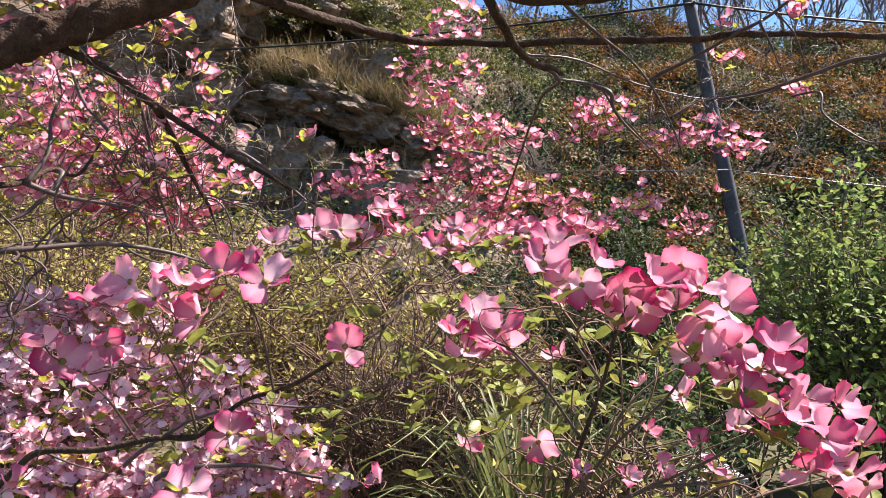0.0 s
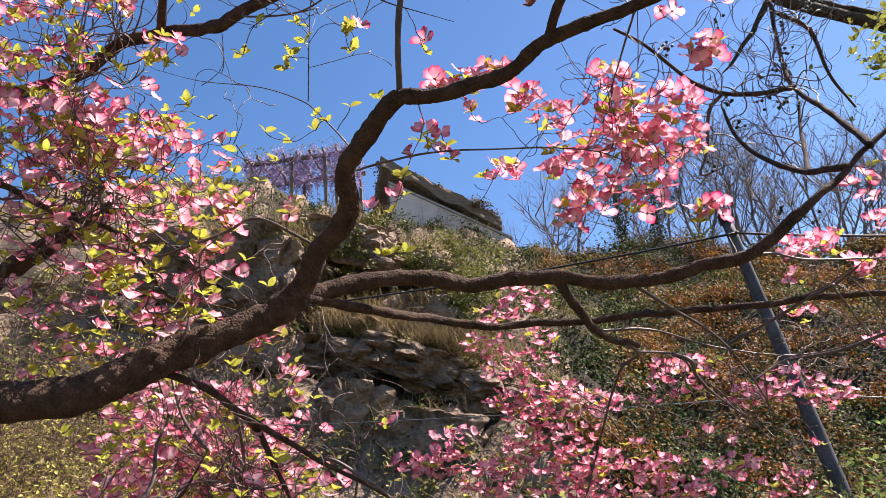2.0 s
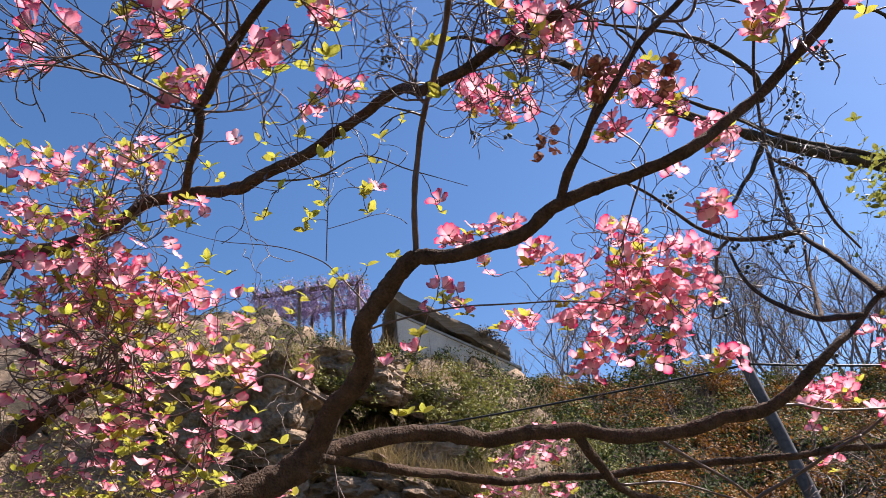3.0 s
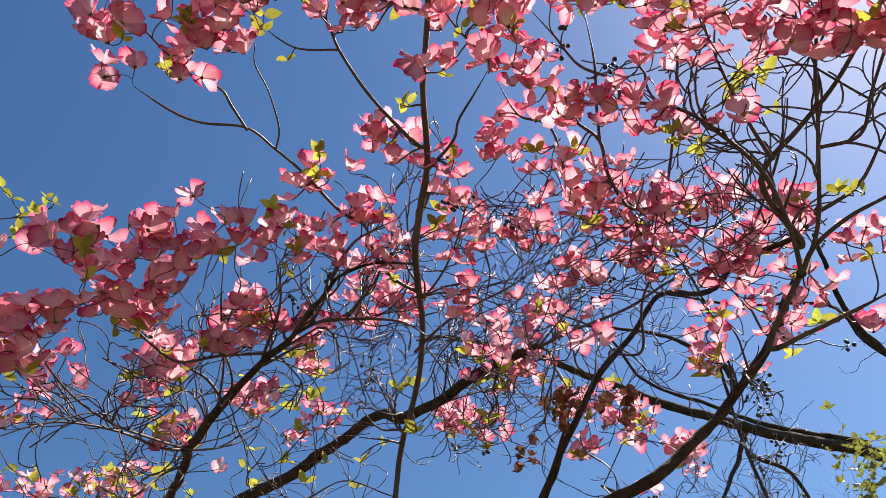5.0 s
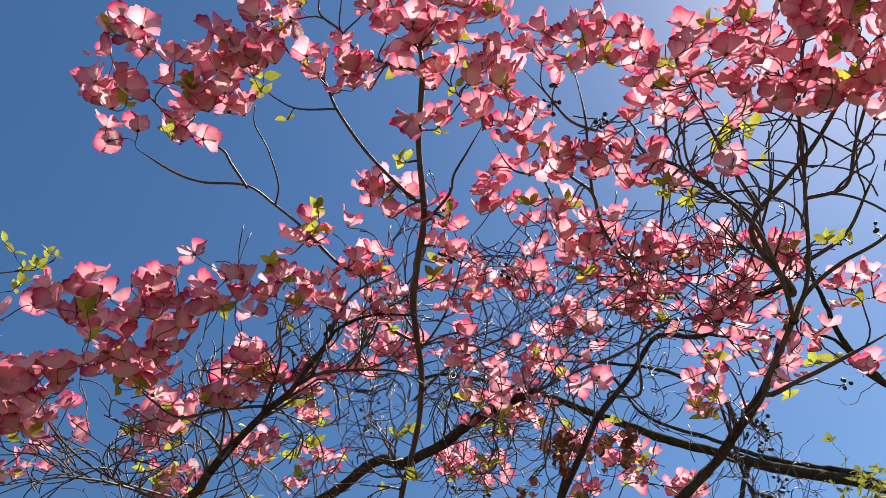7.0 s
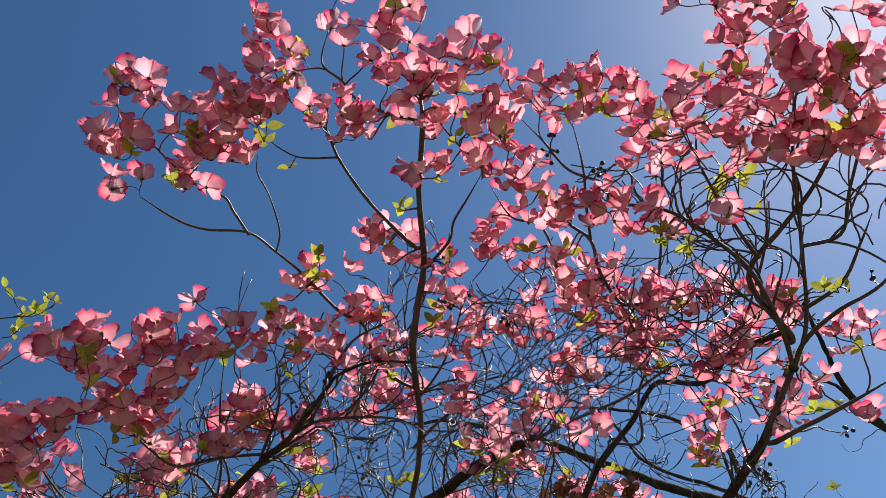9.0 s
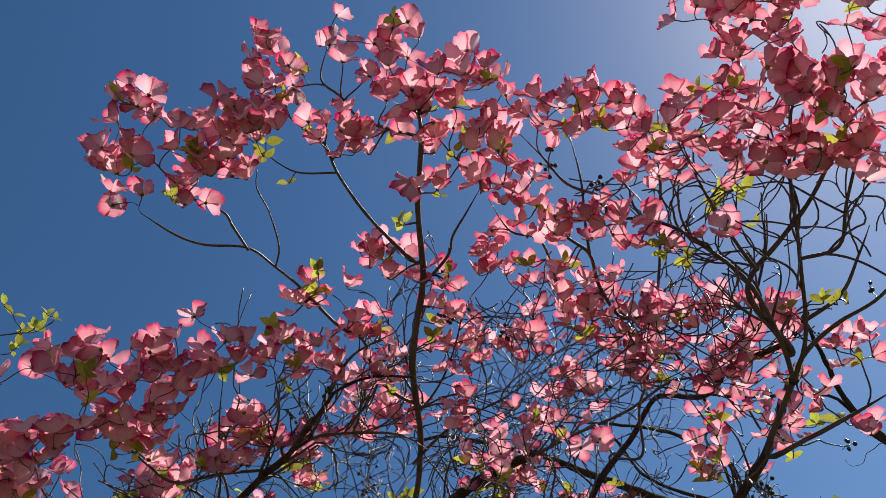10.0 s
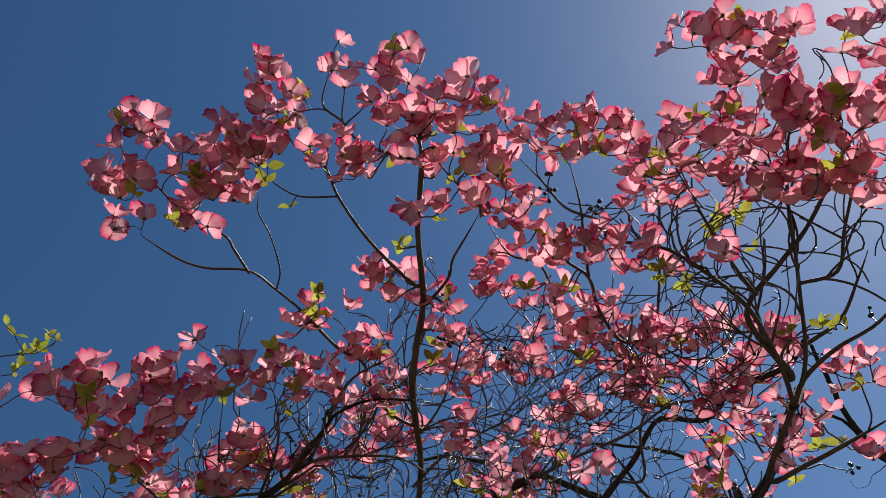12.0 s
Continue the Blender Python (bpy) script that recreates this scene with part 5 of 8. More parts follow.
limb(dogwood, (0.84, 0.43, 3.16, 0.0042), (0.84, 0.33, 3.16, 0.0035), (0.86, 0.21, 3.18, 0.0027), (0.88, 0.12, 3.21, 0.0007))
limb(dogwood, (0.77, 0.60, 3.14, 0.0049), (0.85, 0.54, 3.14, 0.0039), (0.89, 0.46, 3.16, 0.0030), (0.90, 0.39, 3.16, 0.0007))
limb(dogwood, (-0.14, 1.64, 3.68, 0.0048), (-0.04, 1.68, 3.73, 0.0039), (0.11, 1.77, 3.81, 0.0029), (0.29, 1.90, 3.84, 0.0007))
limb(dogwood, (-0.14, 1.09, 3.42, 0.0048), (-0.06, 1.05, 3.46, 0.0040), (0.02, 0.99, 3.45, 0.0032), (0.12, 0.89, 3.39, 0.0026), (0.18, 0.84, 3.37, 0.0006))
limb(dogwood, (-0.92, 2.06, 3.69, 0.0041), (-0.71, 2.03, 3.65, 0.0035), (-0.52, 1.95, 3.65, 0.0029), (-0.35, 1.96, 3.56, 0.0023), (-0.15, 1.93, 3.43, 0.0006))
limb(dogwood, (-0.58, 2.20, 3.16, 0.0031), (-0.67, 2.14, 3.27, 0.0027), (-0.75, 2.16, 3.36, 0.0022), (-0.91, 2.17, 3.45, 0.0018), (-1.14, 2.18, 3.52, 0.0014), (-1.33, 2.19, 3.61, 0.0004))
limb(dogwood, (-0.72, 2.16, 3.35, 0.0024), (-0.68, 2.04, 3.48, 0.0020), (-0.65, 1.97, 3.63, 0.0017), (-0.59, 1.85, 3.76, 0.0014), (-0.53, 1.76, 3.82, 0.0004))
limb(dogwood, (-0.59, 2.24, 3.08, 0.0048), (-0.47, 2.29, 3.13, 0.0043), (-0.28, 2.34, 3.17, 0.0039), (-0.08, 2.41, 3.19, 0.0034), (0.19, 2.49, 3.20, 0.0029), (0.38, 2.52, 3.16, 0.0025), (0.59, 2.64, 3.08, 0.0007))
limb(dogwood, (0.44, 1.93, 3.36, 0.0041), (0.43, 2.17, 3.37, 0.0033), (0.41, 2.38, 3.33, 0.0025), (0.44, 2.49, 3.23, 0.0006))
limb(dogwood, (-0.91, 2.62, 2.76, 0.0400), (-0.82, 2.71, 2.80, 0.0385), (-0.64, 2.79, 2.85, 0.0371), (-0.39, 2.90, 2.86, 0.0356), (-0.23, 2.97, 2.83, 0.0342), (-0.06, 2.98, 2.84, 0.0327), (0.16, 3.00, 2.83, 0.0312), (0.39, 2.96, 2.77, 0.0298), (0.58, 2.96, 2.76, 0.0283), (0.74, 2.92, 2.78, 0.0269), (0.92, 2.87, 2.78, 0.0254), (1.04, 2.82, 2.83, 0.0240), (1.14, 2.78, 2.90, 0.0225))
limb(dogwood, (1.14, 2.78, 2.90, 0.0200), (1.24, 2.76, 2.97, 0.0175), (1.34, 2.78, 3.04, 0.0150), (1.48, 2.79, 3.16, 0.0125), (1.68, 2.81, 3.29, 0.0100))
limb(dogwood, (0.92, 2.87, 2.78, 0.0068), (1.07, 2.93, 2.80, 0.0059), (1.25, 3.02, 2.78, 0.0050), (1.61, 3.12, 2.78, 0.0041))
limb(dogwood, (0.15, 3.00, 2.83, 0.0225), (0.21, 3.05, 2.73, 0.0206), (0.29, 3.18, 2.64, 0.0187), (0.38, 3.29, 2.60, 0.0169), (0.52, 3.39, 2.57, 0.0150))
limb(dogwood, (0.17, 3.21, 2.87, 0.0110), (0.32, 3.30, 2.66, 0.0098), (0.51, 3.38, 2.54, 0.0087), (0.45, 3.52, 2.50, 0.0075), (0.40, 3.78, 2.39, 0.0063), (0.32, 4.04, 2.16, 0.0052), (0.20, 4.21, 1.86, 0.0014))
limb(dogwood, (0.51, 3.38, 2.54, 0.0068), (0.72, 3.52, 2.53, 0.0059), (0.84, 3.70, 2.45, 0.0050), (1.02, 3.96, 2.37, 0.0041), (1.30, 4.22, 2.11, 0.0033), (1.44, 4.36, 1.79, 0.0008))
limb(dogwood, (-0.88, 2.63, 2.76, 0.0225), (-0.77, 2.76, 2.75, 0.0216), (-0.61, 2.91, 2.74, 0.0208), (-0.39, 3.21, 2.76, 0.0199), (-0.20, 3.28, 2.72, 0.0190), (-0.01, 3.36, 2.73, 0.0182), (0.28, 3.36, 2.71, 0.0173), (0.68, 3.37, 2.71, 0.0165), (1.05, 3.31, 2.68, 0.0156), (1.29, 3.24, 2.67, 0.0147), (1.51, 3.18, 2.64, 0.0139), (1.88, 3.11, 2.59, 0.0130))
limb(dogwood, (0.36, 3.37, 2.66, 0.0061), (0.62, 3.52, 2.67, 0.0056), (0.96, 3.69, 2.58, 0.0050), (1.37, 3.87, 2.53, 0.0044), (1.67, 3.88, 2.55, 0.0039), (1.86, 3.71, 2.61, 0.0033), (1.98, 3.54, 2.65, 0.0010))
limb(dogwood, (1.21, 3.38, 2.69, 0.0041), (1.36, 3.24, 2.71, 0.0031), (1.48, 3.10, 2.76, 0.0007))
limb(dogwood, (1.38, 2.81, 3.11, 0.0170), (1.39, 3.13, 3.24, 0.0148), (1.33, 3.37, 3.44, 0.0126), (1.25, 3.46, 3.63, 0.0103), (1.24, 3.53, 3.87, 0.0081))
limb(dogwood, (1.50, 2.78, 3.19, 0.0156), (1.60, 3.16, 3.54, 0.0145), (1.65, 3.53, 3.92, 0.0135), (1.72, 3.73, 4.19, 0.0124), (1.78, 3.78, 4.71, 0.0113), (1.84, 3.70, 5.19, 0.0102), (1.70, 3.07, 5.33, 0.0092), (1.53, 2.72, 5.54, 0.0081))
limb(dogwood, (1.65, 3.53, 3.93, 0.0156), (1.42, 3.52, 3.92, 0.0138), (1.22, 3.49, 3.94, 0.0121), (1.06, 3.44, 4.03, 0.0103), (0.82, 3.20, 4.10, 0.0085), (0.66, 3.15, 4.20, 0.0068))
limb(dogwood, (1.39, 3.13, 3.24, 0.0142), (1.53, 3.38, 3.46, 0.0117), (1.66, 3.63, 3.73, 0.0092), (1.74, 3.71, 3.95, 0.0068))
limb(dogwood, (1.22, 3.68, 3.94, 0.0115), (1.19, 3.77, 3.74, 0.0097), (1.14, 3.83, 3.61, 0.0079), (1.33, 3.82, 3.66, 0.0021))
limb(dogwood, (2.01, 3.88, 4.52, 0.0142), (2.11, 4.01, 4.27, 0.0105), (2.26, 4.12, 4.07, 0.0068))
limb(ivy_tree, (4.88, 6.27, 5.47, 0.0650), (3.84, 5.94, 5.81, 0.0589), (3.03, 5.60, 5.90, 0.0529), (2.61, 5.46, 6.01, 0.0468), (1.84, 5.15, 6.22, 0.0407), (1.29, 4.90, 6.41, 0.0347), (0.86, 4.69, 6.57, 0.0286), (0.38, 4.25, 6.42, 0.0225), (0.00, 4.08, 6.45, 0.0165), (-0.29, 4.07, 6.47, 0.0104))
limb(ivy_tree, (3.86, 5.90, 5.89, 0.0273), (2.89, 5.53, 6.01, 0.0231), (2.34, 5.26, 6.16, 0.0190), (1.74, 4.96, 6.34, 0.0148), (1.38, 4.37, 6.45, 0.0107), (0.90, 4.10, 6.61, 0.0065))
limb(ivy_tree, (2.62, 5.49, 5.98, 0.0292), (2.41, 5.56, 5.70, 0.0212), (2.19, 5.58, 5.44, 0.0133), (2.09, 5.62, 5.36, 0.0018))
limb(ivy_tree, (4.09, 5.04, 5.97, 0.0325), (3.66, 4.61, 6.11, 0.0277), (3.39, 4.23, 6.21, 0.0228), (3.12, 3.68, 6.24, 0.0179), (3.00, 3.43, 6.26, 0.0130))
limb(ivy_tree, (2.36, 4.70, 5.85, 0.0260), (2.23, 4.44, 5.95, 0.0212), (1.79, 4.09, 6.03, 0.0163), (1.32, 3.87, 6.03, 0.0114), (0.90, 3.70, 5.99, 0.0065))
limb(ivy_tree, (3.94, 5.06, 6.46, 0.0195), (3.62, 4.72, 6.67, 0.0165), (2.75, 4.55, 6.70, 0.0137), (2.22, 4.37, 6.75, 0.0108), (1.71, 4.19, 6.80, 0.0078))
limb(dogwood, (-1.43, 2.43, 2.49, 0.0175), (-1.36, 2.49, 2.47, 0.0159), (-1.23, 2.55, 2.40, 0.0144), (-1.10, 2.61, 2.30, 0.0128), (-1.00, 2.68, 2.22, 0.0113), (-0.87, 2.74, 2.13, 0.0097), (-0.74, 2.80, 2.05, 0.0081), (-0.60, 2.87, 1.96, 0.0066), (-0.46, 2.93, 1.88, 0.0050))
limb(dogwood, (-1.09, 2.61, 2.29, 0.0135), (-1.08, 2.73, 2.21, 0.0115), (-1.05, 2.85, 2.07, 0.0095), (-1.01, 2.92, 1.96, 0.0074), (-0.98, 2.98, 1.82, 0.0019))
limb(dogwood, (-1.16, 2.61, 2.34, 0.0081), (-1.17, 2.73, 2.21, 0.0071), (-1.19, 2.85, 2.03, 0.0061), (-1.17, 2.92, 1.87, 0.0051), (-1.18, 2.98, 1.69, 0.0014))
limb(dogwood, (-2.89, 2.10, 1.84, 0.0135), (-2.12, 2.12, 1.90, 0.0122), (-1.50, 2.18, 1.94, 0.0108), (-1.39, 2.29, 1.97, 0.0095), (-1.36, 2.40, 2.03, 0.0081), (-1.32, 2.51, 2.03, 0.0068), (-1.21, 2.50, 2.18, 0.0019))
limb(dogwood, (-1.39, 2.29, 1.97, 0.0095), (-1.29, 2.35, 1.93, 0.0077), (-1.15, 2.41, 1.90, 0.0059), (-1.01, 2.52, 1.86, 0.0014))
limb(dogwood, (-2.90, 2.12, 1.60, 0.0135), (-2.13, 2.13, 1.69, 0.0122), (-1.49, 2.19, 1.74, 0.0108), (-1.29, 2.30, 1.76, 0.0095), (-1.16, 2.41, 1.77, 0.0081), (-1.01, 2.53, 1.74, 0.0068), (-0.89, 2.65, 1.69, 0.0019))
limb(dogwood, (-1.37, 2.29, 1.98, 0.0095), (-1.33, 2.34, 2.08, 0.0077), (-1.35, 2.39, 2.20, 0.0059), (-1.33, 2.44, 2.31, 0.0014))
limb(dogwood, (-1.32, 2.40, 2.01, 0.0095), (-1.34, 2.35, 1.94, 0.0079), (-1.39, 2.30, 1.87, 0.0063), (-1.45, 2.24, 1.83, 0.0017))
limb(dogwood, (-0.87, 2.74, 2.13, 0.0088), (-0.80, 2.74, 2.12, 0.0072), (-0.65, 2.81, 2.00, 0.0056), (-0.55, 2.87, 1.91, 0.0014))
limb(dogwood, (-1.21, 2.50, 2.18, 0.0081), (-1.35, 2.61, 2.31, 0.0068), (-1.46, 2.71, 2.52, 0.0054), (-1.45, 2.76, 2.67, 0.0014))
limb(dogwood, (-2.15, 2.26, 3.33, 0.0150), (-1.98, 2.31, 3.25, 0.0135), (-1.80, 2.32, 3.13, 0.0120), (-1.70, 2.35, 3.09, 0.0105), (-1.50, 2.35, 2.99, 0.0090), (-1.40, 2.44, 2.81, 0.0075), (-1.29, 2.43, 2.71, 0.0060))
limb(dogwood, (-1.00, 2.43, 3.03, 0.0068), (-1.11, 2.38, 2.97, 0.0060), (-1.25, 2.34, 2.91, 0.0051), (-1.38, 2.34, 2.89, 0.0043), (-1.53, 2.25, 2.92, 0.0034))
limb(dogwood, (-1.56, 2.24, 3.19, 0.0034), (-1.45, 2.32, 3.05, 0.0031), (-1.30, 2.39, 2.92, 0.0027), (-1.12, 2.46, 2.80, 0.0024), (-1.05, 2.49, 2.76, 0.0020), (-1.07, 2.52, 2.68, 0.0006))
limb(dogwood, (-1.90, 2.14, 3.09, 0.0034), (-1.82, 2.21, 2.97, 0.0030), (-1.71, 2.27, 2.85, 0.0026), (-1.55, 2.29, 2.70, 0.0021), (-1.44, 2.32, 2.52, 0.0006))
limb(dogwood, (-1.54, 0.78, 3.87, 0.0027), (-1.39, 0.73, 3.90, 0.0023), (-1.27, 0.73, 3.90, 0.0019), (-1.21, 0.73, 3.89, 0.0014), (-1.15, 0.71, 3.90, 0.0004))
limb(dogwood, (-1.42, 0.74, 3.90, 0.0020), (-1.36, 0.77, 3.87, 0.0015), (-1.30, 0.77, 3.86, 0.0004))
limb(dogwood, (0.47, 3.00, 2.77, 0.0095), (0.58, 3.12, 2.72, 0.0084), (0.70, 3.23, 2.67, 0.0073), (0.86, 3.35, 2.58, 0.0063), (0.98, 3.47, 2.48, 0.0052), (1.08, 3.58, 2.35, 0.0041), (1.18, 3.70, 2.18, 0.0030))
limb(dogwood, (0.97, 3.50, 2.55, 0.0090), (1.09, 3.38, 2.59, 0.0083), (1.26, 3.25, 2.66, 0.0075), (1.36, 3.12, 2.69, 0.0067), (1.42, 3.00, 2.72, 0.0060))
limb(dogwood, (1.34, 3.10, 2.67, 0.0055), (1.41, 3.17, 2.60, 0.0043), (1.47, 3.23, 2.52, 0.0032), (1.55, 3.30, 2.43, 0.0020))
limb(dogwood, (1.48, 3.10, 2.62, 0.0040), (1.56, 3.20, 2.55, 0.0027), (1.63, 3.30, 2.47, 0.0015))
limb(dogwood, (1.24, 3.60, 2.46, 0.0045), (1.37, 3.58, 2.46, 0.0037), (1.47, 3.55, 2.39, 0.0030), (1.57, 3.52, 2.39, 0.0022), (1.64, 3.50, 2.44, 0.0015))
limb(dogwood, (1.73, 3.40, 2.43, 0.0060), (1.71, 3.35, 2.32, 0.0053), (1.80, 3.30, 2.22, 0.0045), (1.86, 3.25, 2.16, 0.0037), (1.93, 3.20, 2.15, 0.0030))
limb(dogwood, (0.76, 3.45, 2.48, 0.0110), (0.78, 3.50, 2.42, 0.0087), (0.86, 3.55, 2.33, 0.0063), (0.99, 3.60, 2.22, 0.0040))
limb(dogwood, (1.93, 3.20, 2.54, 0.0120), (1.81, 3.30, 2.54, 0.0108), (1.65, 3.40, 2.50, 0.0095), (1.45, 3.50, 2.46, 0.0083), (1.27, 3.60, 2.46, 0.0070))
limb(dogwood, (1.20, 3.80, 2.45, 0.0040), (1.22, 3.93, 2.23, 0.0033), (1.29, 4.07, 2.03, 0.0027), (1.39, 4.20, 1.78, 0.0020))
limb(dogwood, (-0.87, 2.85, 2.80, 0.0032), (-0.86, 2.84, 2.70, 0.0029), (-0.85, 2.83, 2.62, 0.0025), (-0.86, 2.83, 2.54, 0.0022), (-0.83, 2.82, 2.45, 0.0019), (-0.79, 2.81, 2.40, 0.0015), (-0.75, 2.80, 2.38, 0.0012))
limb(dogwood, (-0.86, 2.85, 2.70, 0.0022), (-0.81, 2.80, 2.61, 0.0018), (-0.73, 2.75, 2.56, 0.0014), (-0.67, 2.70, 2.53, 0.0010))
limb(dogwood, (-0.85, 2.85, 2.62, 0.0018), (-0.78, 2.80, 2.52, 0.0014), (-0.70, 2.75, 2.47, 0.0010))
limb(young_dogwood, (-0.94, 1.41, 1.19, 0.0075), (-0.87, 1.41, 1.27, 0.0071), (-0.82, 1.41, 1.30, 0.0067), (-0.71, 1.41, 1.30, 0.0063), (-0.59, 1.41, 1.32, 0.0059), (-0.52, 1.42, 1.32, 0.0055), (-0.43, 1.42, 1.38, 0.0051), (-0.34, 1.39, 1.41, 0.0047), (-0.26, 1.37, 1.45, 0.0043), (-0.19, 1.37, 1.49, 0.0039), (-0.13, 1.46, 1.54, 0.0035), (-0.12, 1.68, 1.60, 0.0011))
limb(young_dogwood, (-0.82, 1.41, 1.30, 0.0025), (-0.78, 1.46, 1.26, 0.0020), (-0.73, 1.58, 1.20, 0.0005))
limb(young_dogwood, (-0.43, 1.42, 1.38, 0.0025), (-0.29, 1.47, 1.36, 0.0022), (-0.20, 1.47, 1.39, 0.0018), (-0.06, 1.37, 1.42, 0.0005))
limb(young_dogwood, (-0.52, 1.42, 1.32, 0.0025), (-0.52, 1.36, 1.42, 0.0022), (-0.52, 1.26, 1.51, 0.0018), (-0.52, 1.21, 1.56, 0.0005))
limb(young_dogwood, (-0.63, 1.41, 1.31, 0.0025), (-0.65, 1.31, 1.42, 0.0020), (-0.66, 1.21, 1.48, 0.0005))
limb(young_dogwood, (-0.36, 1.39, 1.40, 0.0025), (-0.37, 1.36, 1.51, 0.0022), (-0.37, 1.26, 1.58, 0.0018), (-0.39, 1.21, 1.61, 0.0005))
limb(young_dogwood, (0.16, 1.40, 0.96, 0.0046), (0.17, 1.29, 1.20, 0.0040), (0.19, 1.18, 1.34, 0.0034), (0.21, 1.10, 1.44, 0.0029), (0.22, 1.04, 1.52, 0.0023), (0.23, 1.00, 1.56, 0.0006))
limb(young_dogwood, (0.17, 1.29, 1.20, 0.0034), (0.24, 1.18, 1.33, 0.0027), (0.30, 1.08, 1.42, 0.0021), (0.33, 1.01, 1.50, 0.0005))
limb(young_dogwood, (0.19, 1.29, 1.18, 0.0034), (0.30, 1.19, 1.26, 0.0027), (0.39, 1.09, 1.34, 0.0021), (0.43, 1.03, 1.41, 0.0005))
limb(young_dogwood, (0.30, 1.19, 1.26, 0.0029), (0.41, 1.14, 1.28, 0.0022), (0.48, 1.04, 1.34, 0.0005))
limb(young_dogwood, (0.19, 1.18, 1.34, 0.0029), (0.13, 1.16, 1.43, 0.0025), (0.08, 1.14, 1.49, 0.0020), (0.02, 1.13, 1.52, 0.0005))
limb(young_dogwood, (0.21, 1.10, 1.44, 0.0029), (0.15, 1.06, 1.53, 0.0022), (0.12, 1.02, 1.59, 0.0005))
limb(young_dogwood, (0.13, 1.16, 1.43, 0.0025), (0.04, 1.47, 1.53, 0.0022), (-0.03, 1.79, 1.63, 0.0018), (-0.10, 1.95, 1.70, 0.0005))

spray(dogwood, -0.55, -0.02, 3.48, 0.059, 0.042, 7, 0.1, 0.98)
spray(dogwood, -0.60, 0.07, 3.41, 0.059, 0.036, 6, 0.1, 0.99)
spray(dogwood, -0.61, 0.14, 3.39, 0.041, 0.023, 2, 0.1, 0.99)
spray(dogwood, -0.47, 0.06, 3.47, 0.049, 0.037, 6, 0.1, 0.99)
spray(dogwood, -0.36, 0.04, 3.50, 0.055, 0.037, 6, 0.1, 1.00)
spray(dogwood, -0.33, 0.09, 3.48, 0.050, 0.037, 6, 0.1, 1.01)
spray(dogwood, -0.41, 0.11, 3.46, 0.049, 0.049, 7, 0.1, 1.00)
spray(dogwood, -0.49, 0.16, 3.43, 0.061, 0.042, 7, 0.1, 0.99)
spray(dogwood, -0.37, 0.16, 3.45, 0.037, 0.025, 2, 0.1, 1.01)
spray(dogwood, -0.29, -0.07, 3.62, 0.038, 0.038, 4, 0.1, 0.95)
spray(dogwood, -0.27, 0.01, 3.59, 0.071, 0.058, 9, 0.1, 0.96)
spray(dogwood, -0.12, -0.09, 3.69, 0.026, 0.013, 1, 0.1, 0.95)
spray(dogwood, -0.11, -0.02, 3.63, 0.040, 0.032, 2, 0.1, 0.96)
spray(dogwood, -0.00, -0.02, 3.66, 0.067, 0.033, 6, 0.1, 0.96)
spray(dogwood, -0.02, 0.04, 3.61, 0.059, 0.053, 7, 0.1, 0.96)
spray(dogwood, -0.16, 0.12, 3.53, 0.065, 0.052, 7, 0.1, 0.99)
spray(dogwood, -0.12, 0.17, 3.51, 0.052, 0.032, 4, 0.1, 0.99)
spray(dogwood, -0.02, 0.11, 3.54, 0.065, 0.052, 6, 0.1, 0.99)
spray(dogwood, 0.07, 0.08, 3.52, 0.064, 0.057, 7, 0.1, 1.00)
spray(dogwood, 0.17, 0.01, 3.58, 0.019, 0.019, 1, 0.1, 0.97)
spray(dogwood, 0.14, 0.05, 3.52, 0.050, 0.038, 4, 0.1, 1.01)
spray(dogwood, 0.21, 0.08, 3.53, 0.038, 0.032, 2, 0.1, 0.99)
spray(dogwood, 0.19, 0.14, 3.46, 0.063, 0.063, 7, 0.1, 1.02)
spray(dogwood, 0.02, 0.25, 3.44, 0.045, 0.038, 4, 0.1, 1.02)
spray(dogwood, 0.06, 0.16, 3.48, 0.050, 0.038, 4, 0.1, 1.01)
spray(dogwood, 0.16, 0.21, 3.42, 0.063, 0.063, 7, 0.1, 1.03)
spray(dogwood, 0.19, 0.27, 3.39, 0.063, 0.051, 6, 0.1, 1.03)
spray(dogwood, 0.30, 0.14, 3.44, 0.056, 0.050, 6, 0.1, 1.02)
spray(dogwood, 0.38, 0.10, 3.46, 0.044, 0.038, 4, 0.1, 1.00)
spray(dogwood, 0.46, 0.15, 3.43, 0.063, 0.049, 6, 0.1, 0.99)
spray(dogwood, 0.39, 0.18, 3.43, 0.038, 0.038, 2, 0.1, 1.00)
spray(dogwood, 0.51, 0.21, 3.36, 0.074, 0.074, 7, 0.1, 1.00)
spray(dogwood, 0.26, 0.35, 3.34, 0.063, 0.056, 7, 0.1, 1.03)
spray(dogwood, 0.36, 0.35, 3.32, 0.076, 0.050, 7, 0.1, 1.02)
spray(dogwood, 0.44, 0.29, 3.36, 0.026, 0.026, 1, 0.1, 1.00)
spray(dogwood, 0.47, 0.40, 3.29, 0.063, 0.063, 6, 0.1, 0.99)
spray(dogwood, 0.60, -0.04, 3.41, 0.059, 0.041, 4, 0.1, 0.99)
spray(dogwood, 0.68, -0.04, 3.39, 0.053, 0.041, 6, 0.1, 0.97)
spray(dogwood, 0.76, -0.02, 3.35, 0.052, 0.045, 6, 0.1, 0.96)
spray(dogwood, 0.67, 0.03, 3.36, 0.035, 0.035, 4, 0.1, 0.98)
spray(dogwood, 0.76, 0.05, 3.32, 0.058, 0.046, 4, 0.1, 0.97)
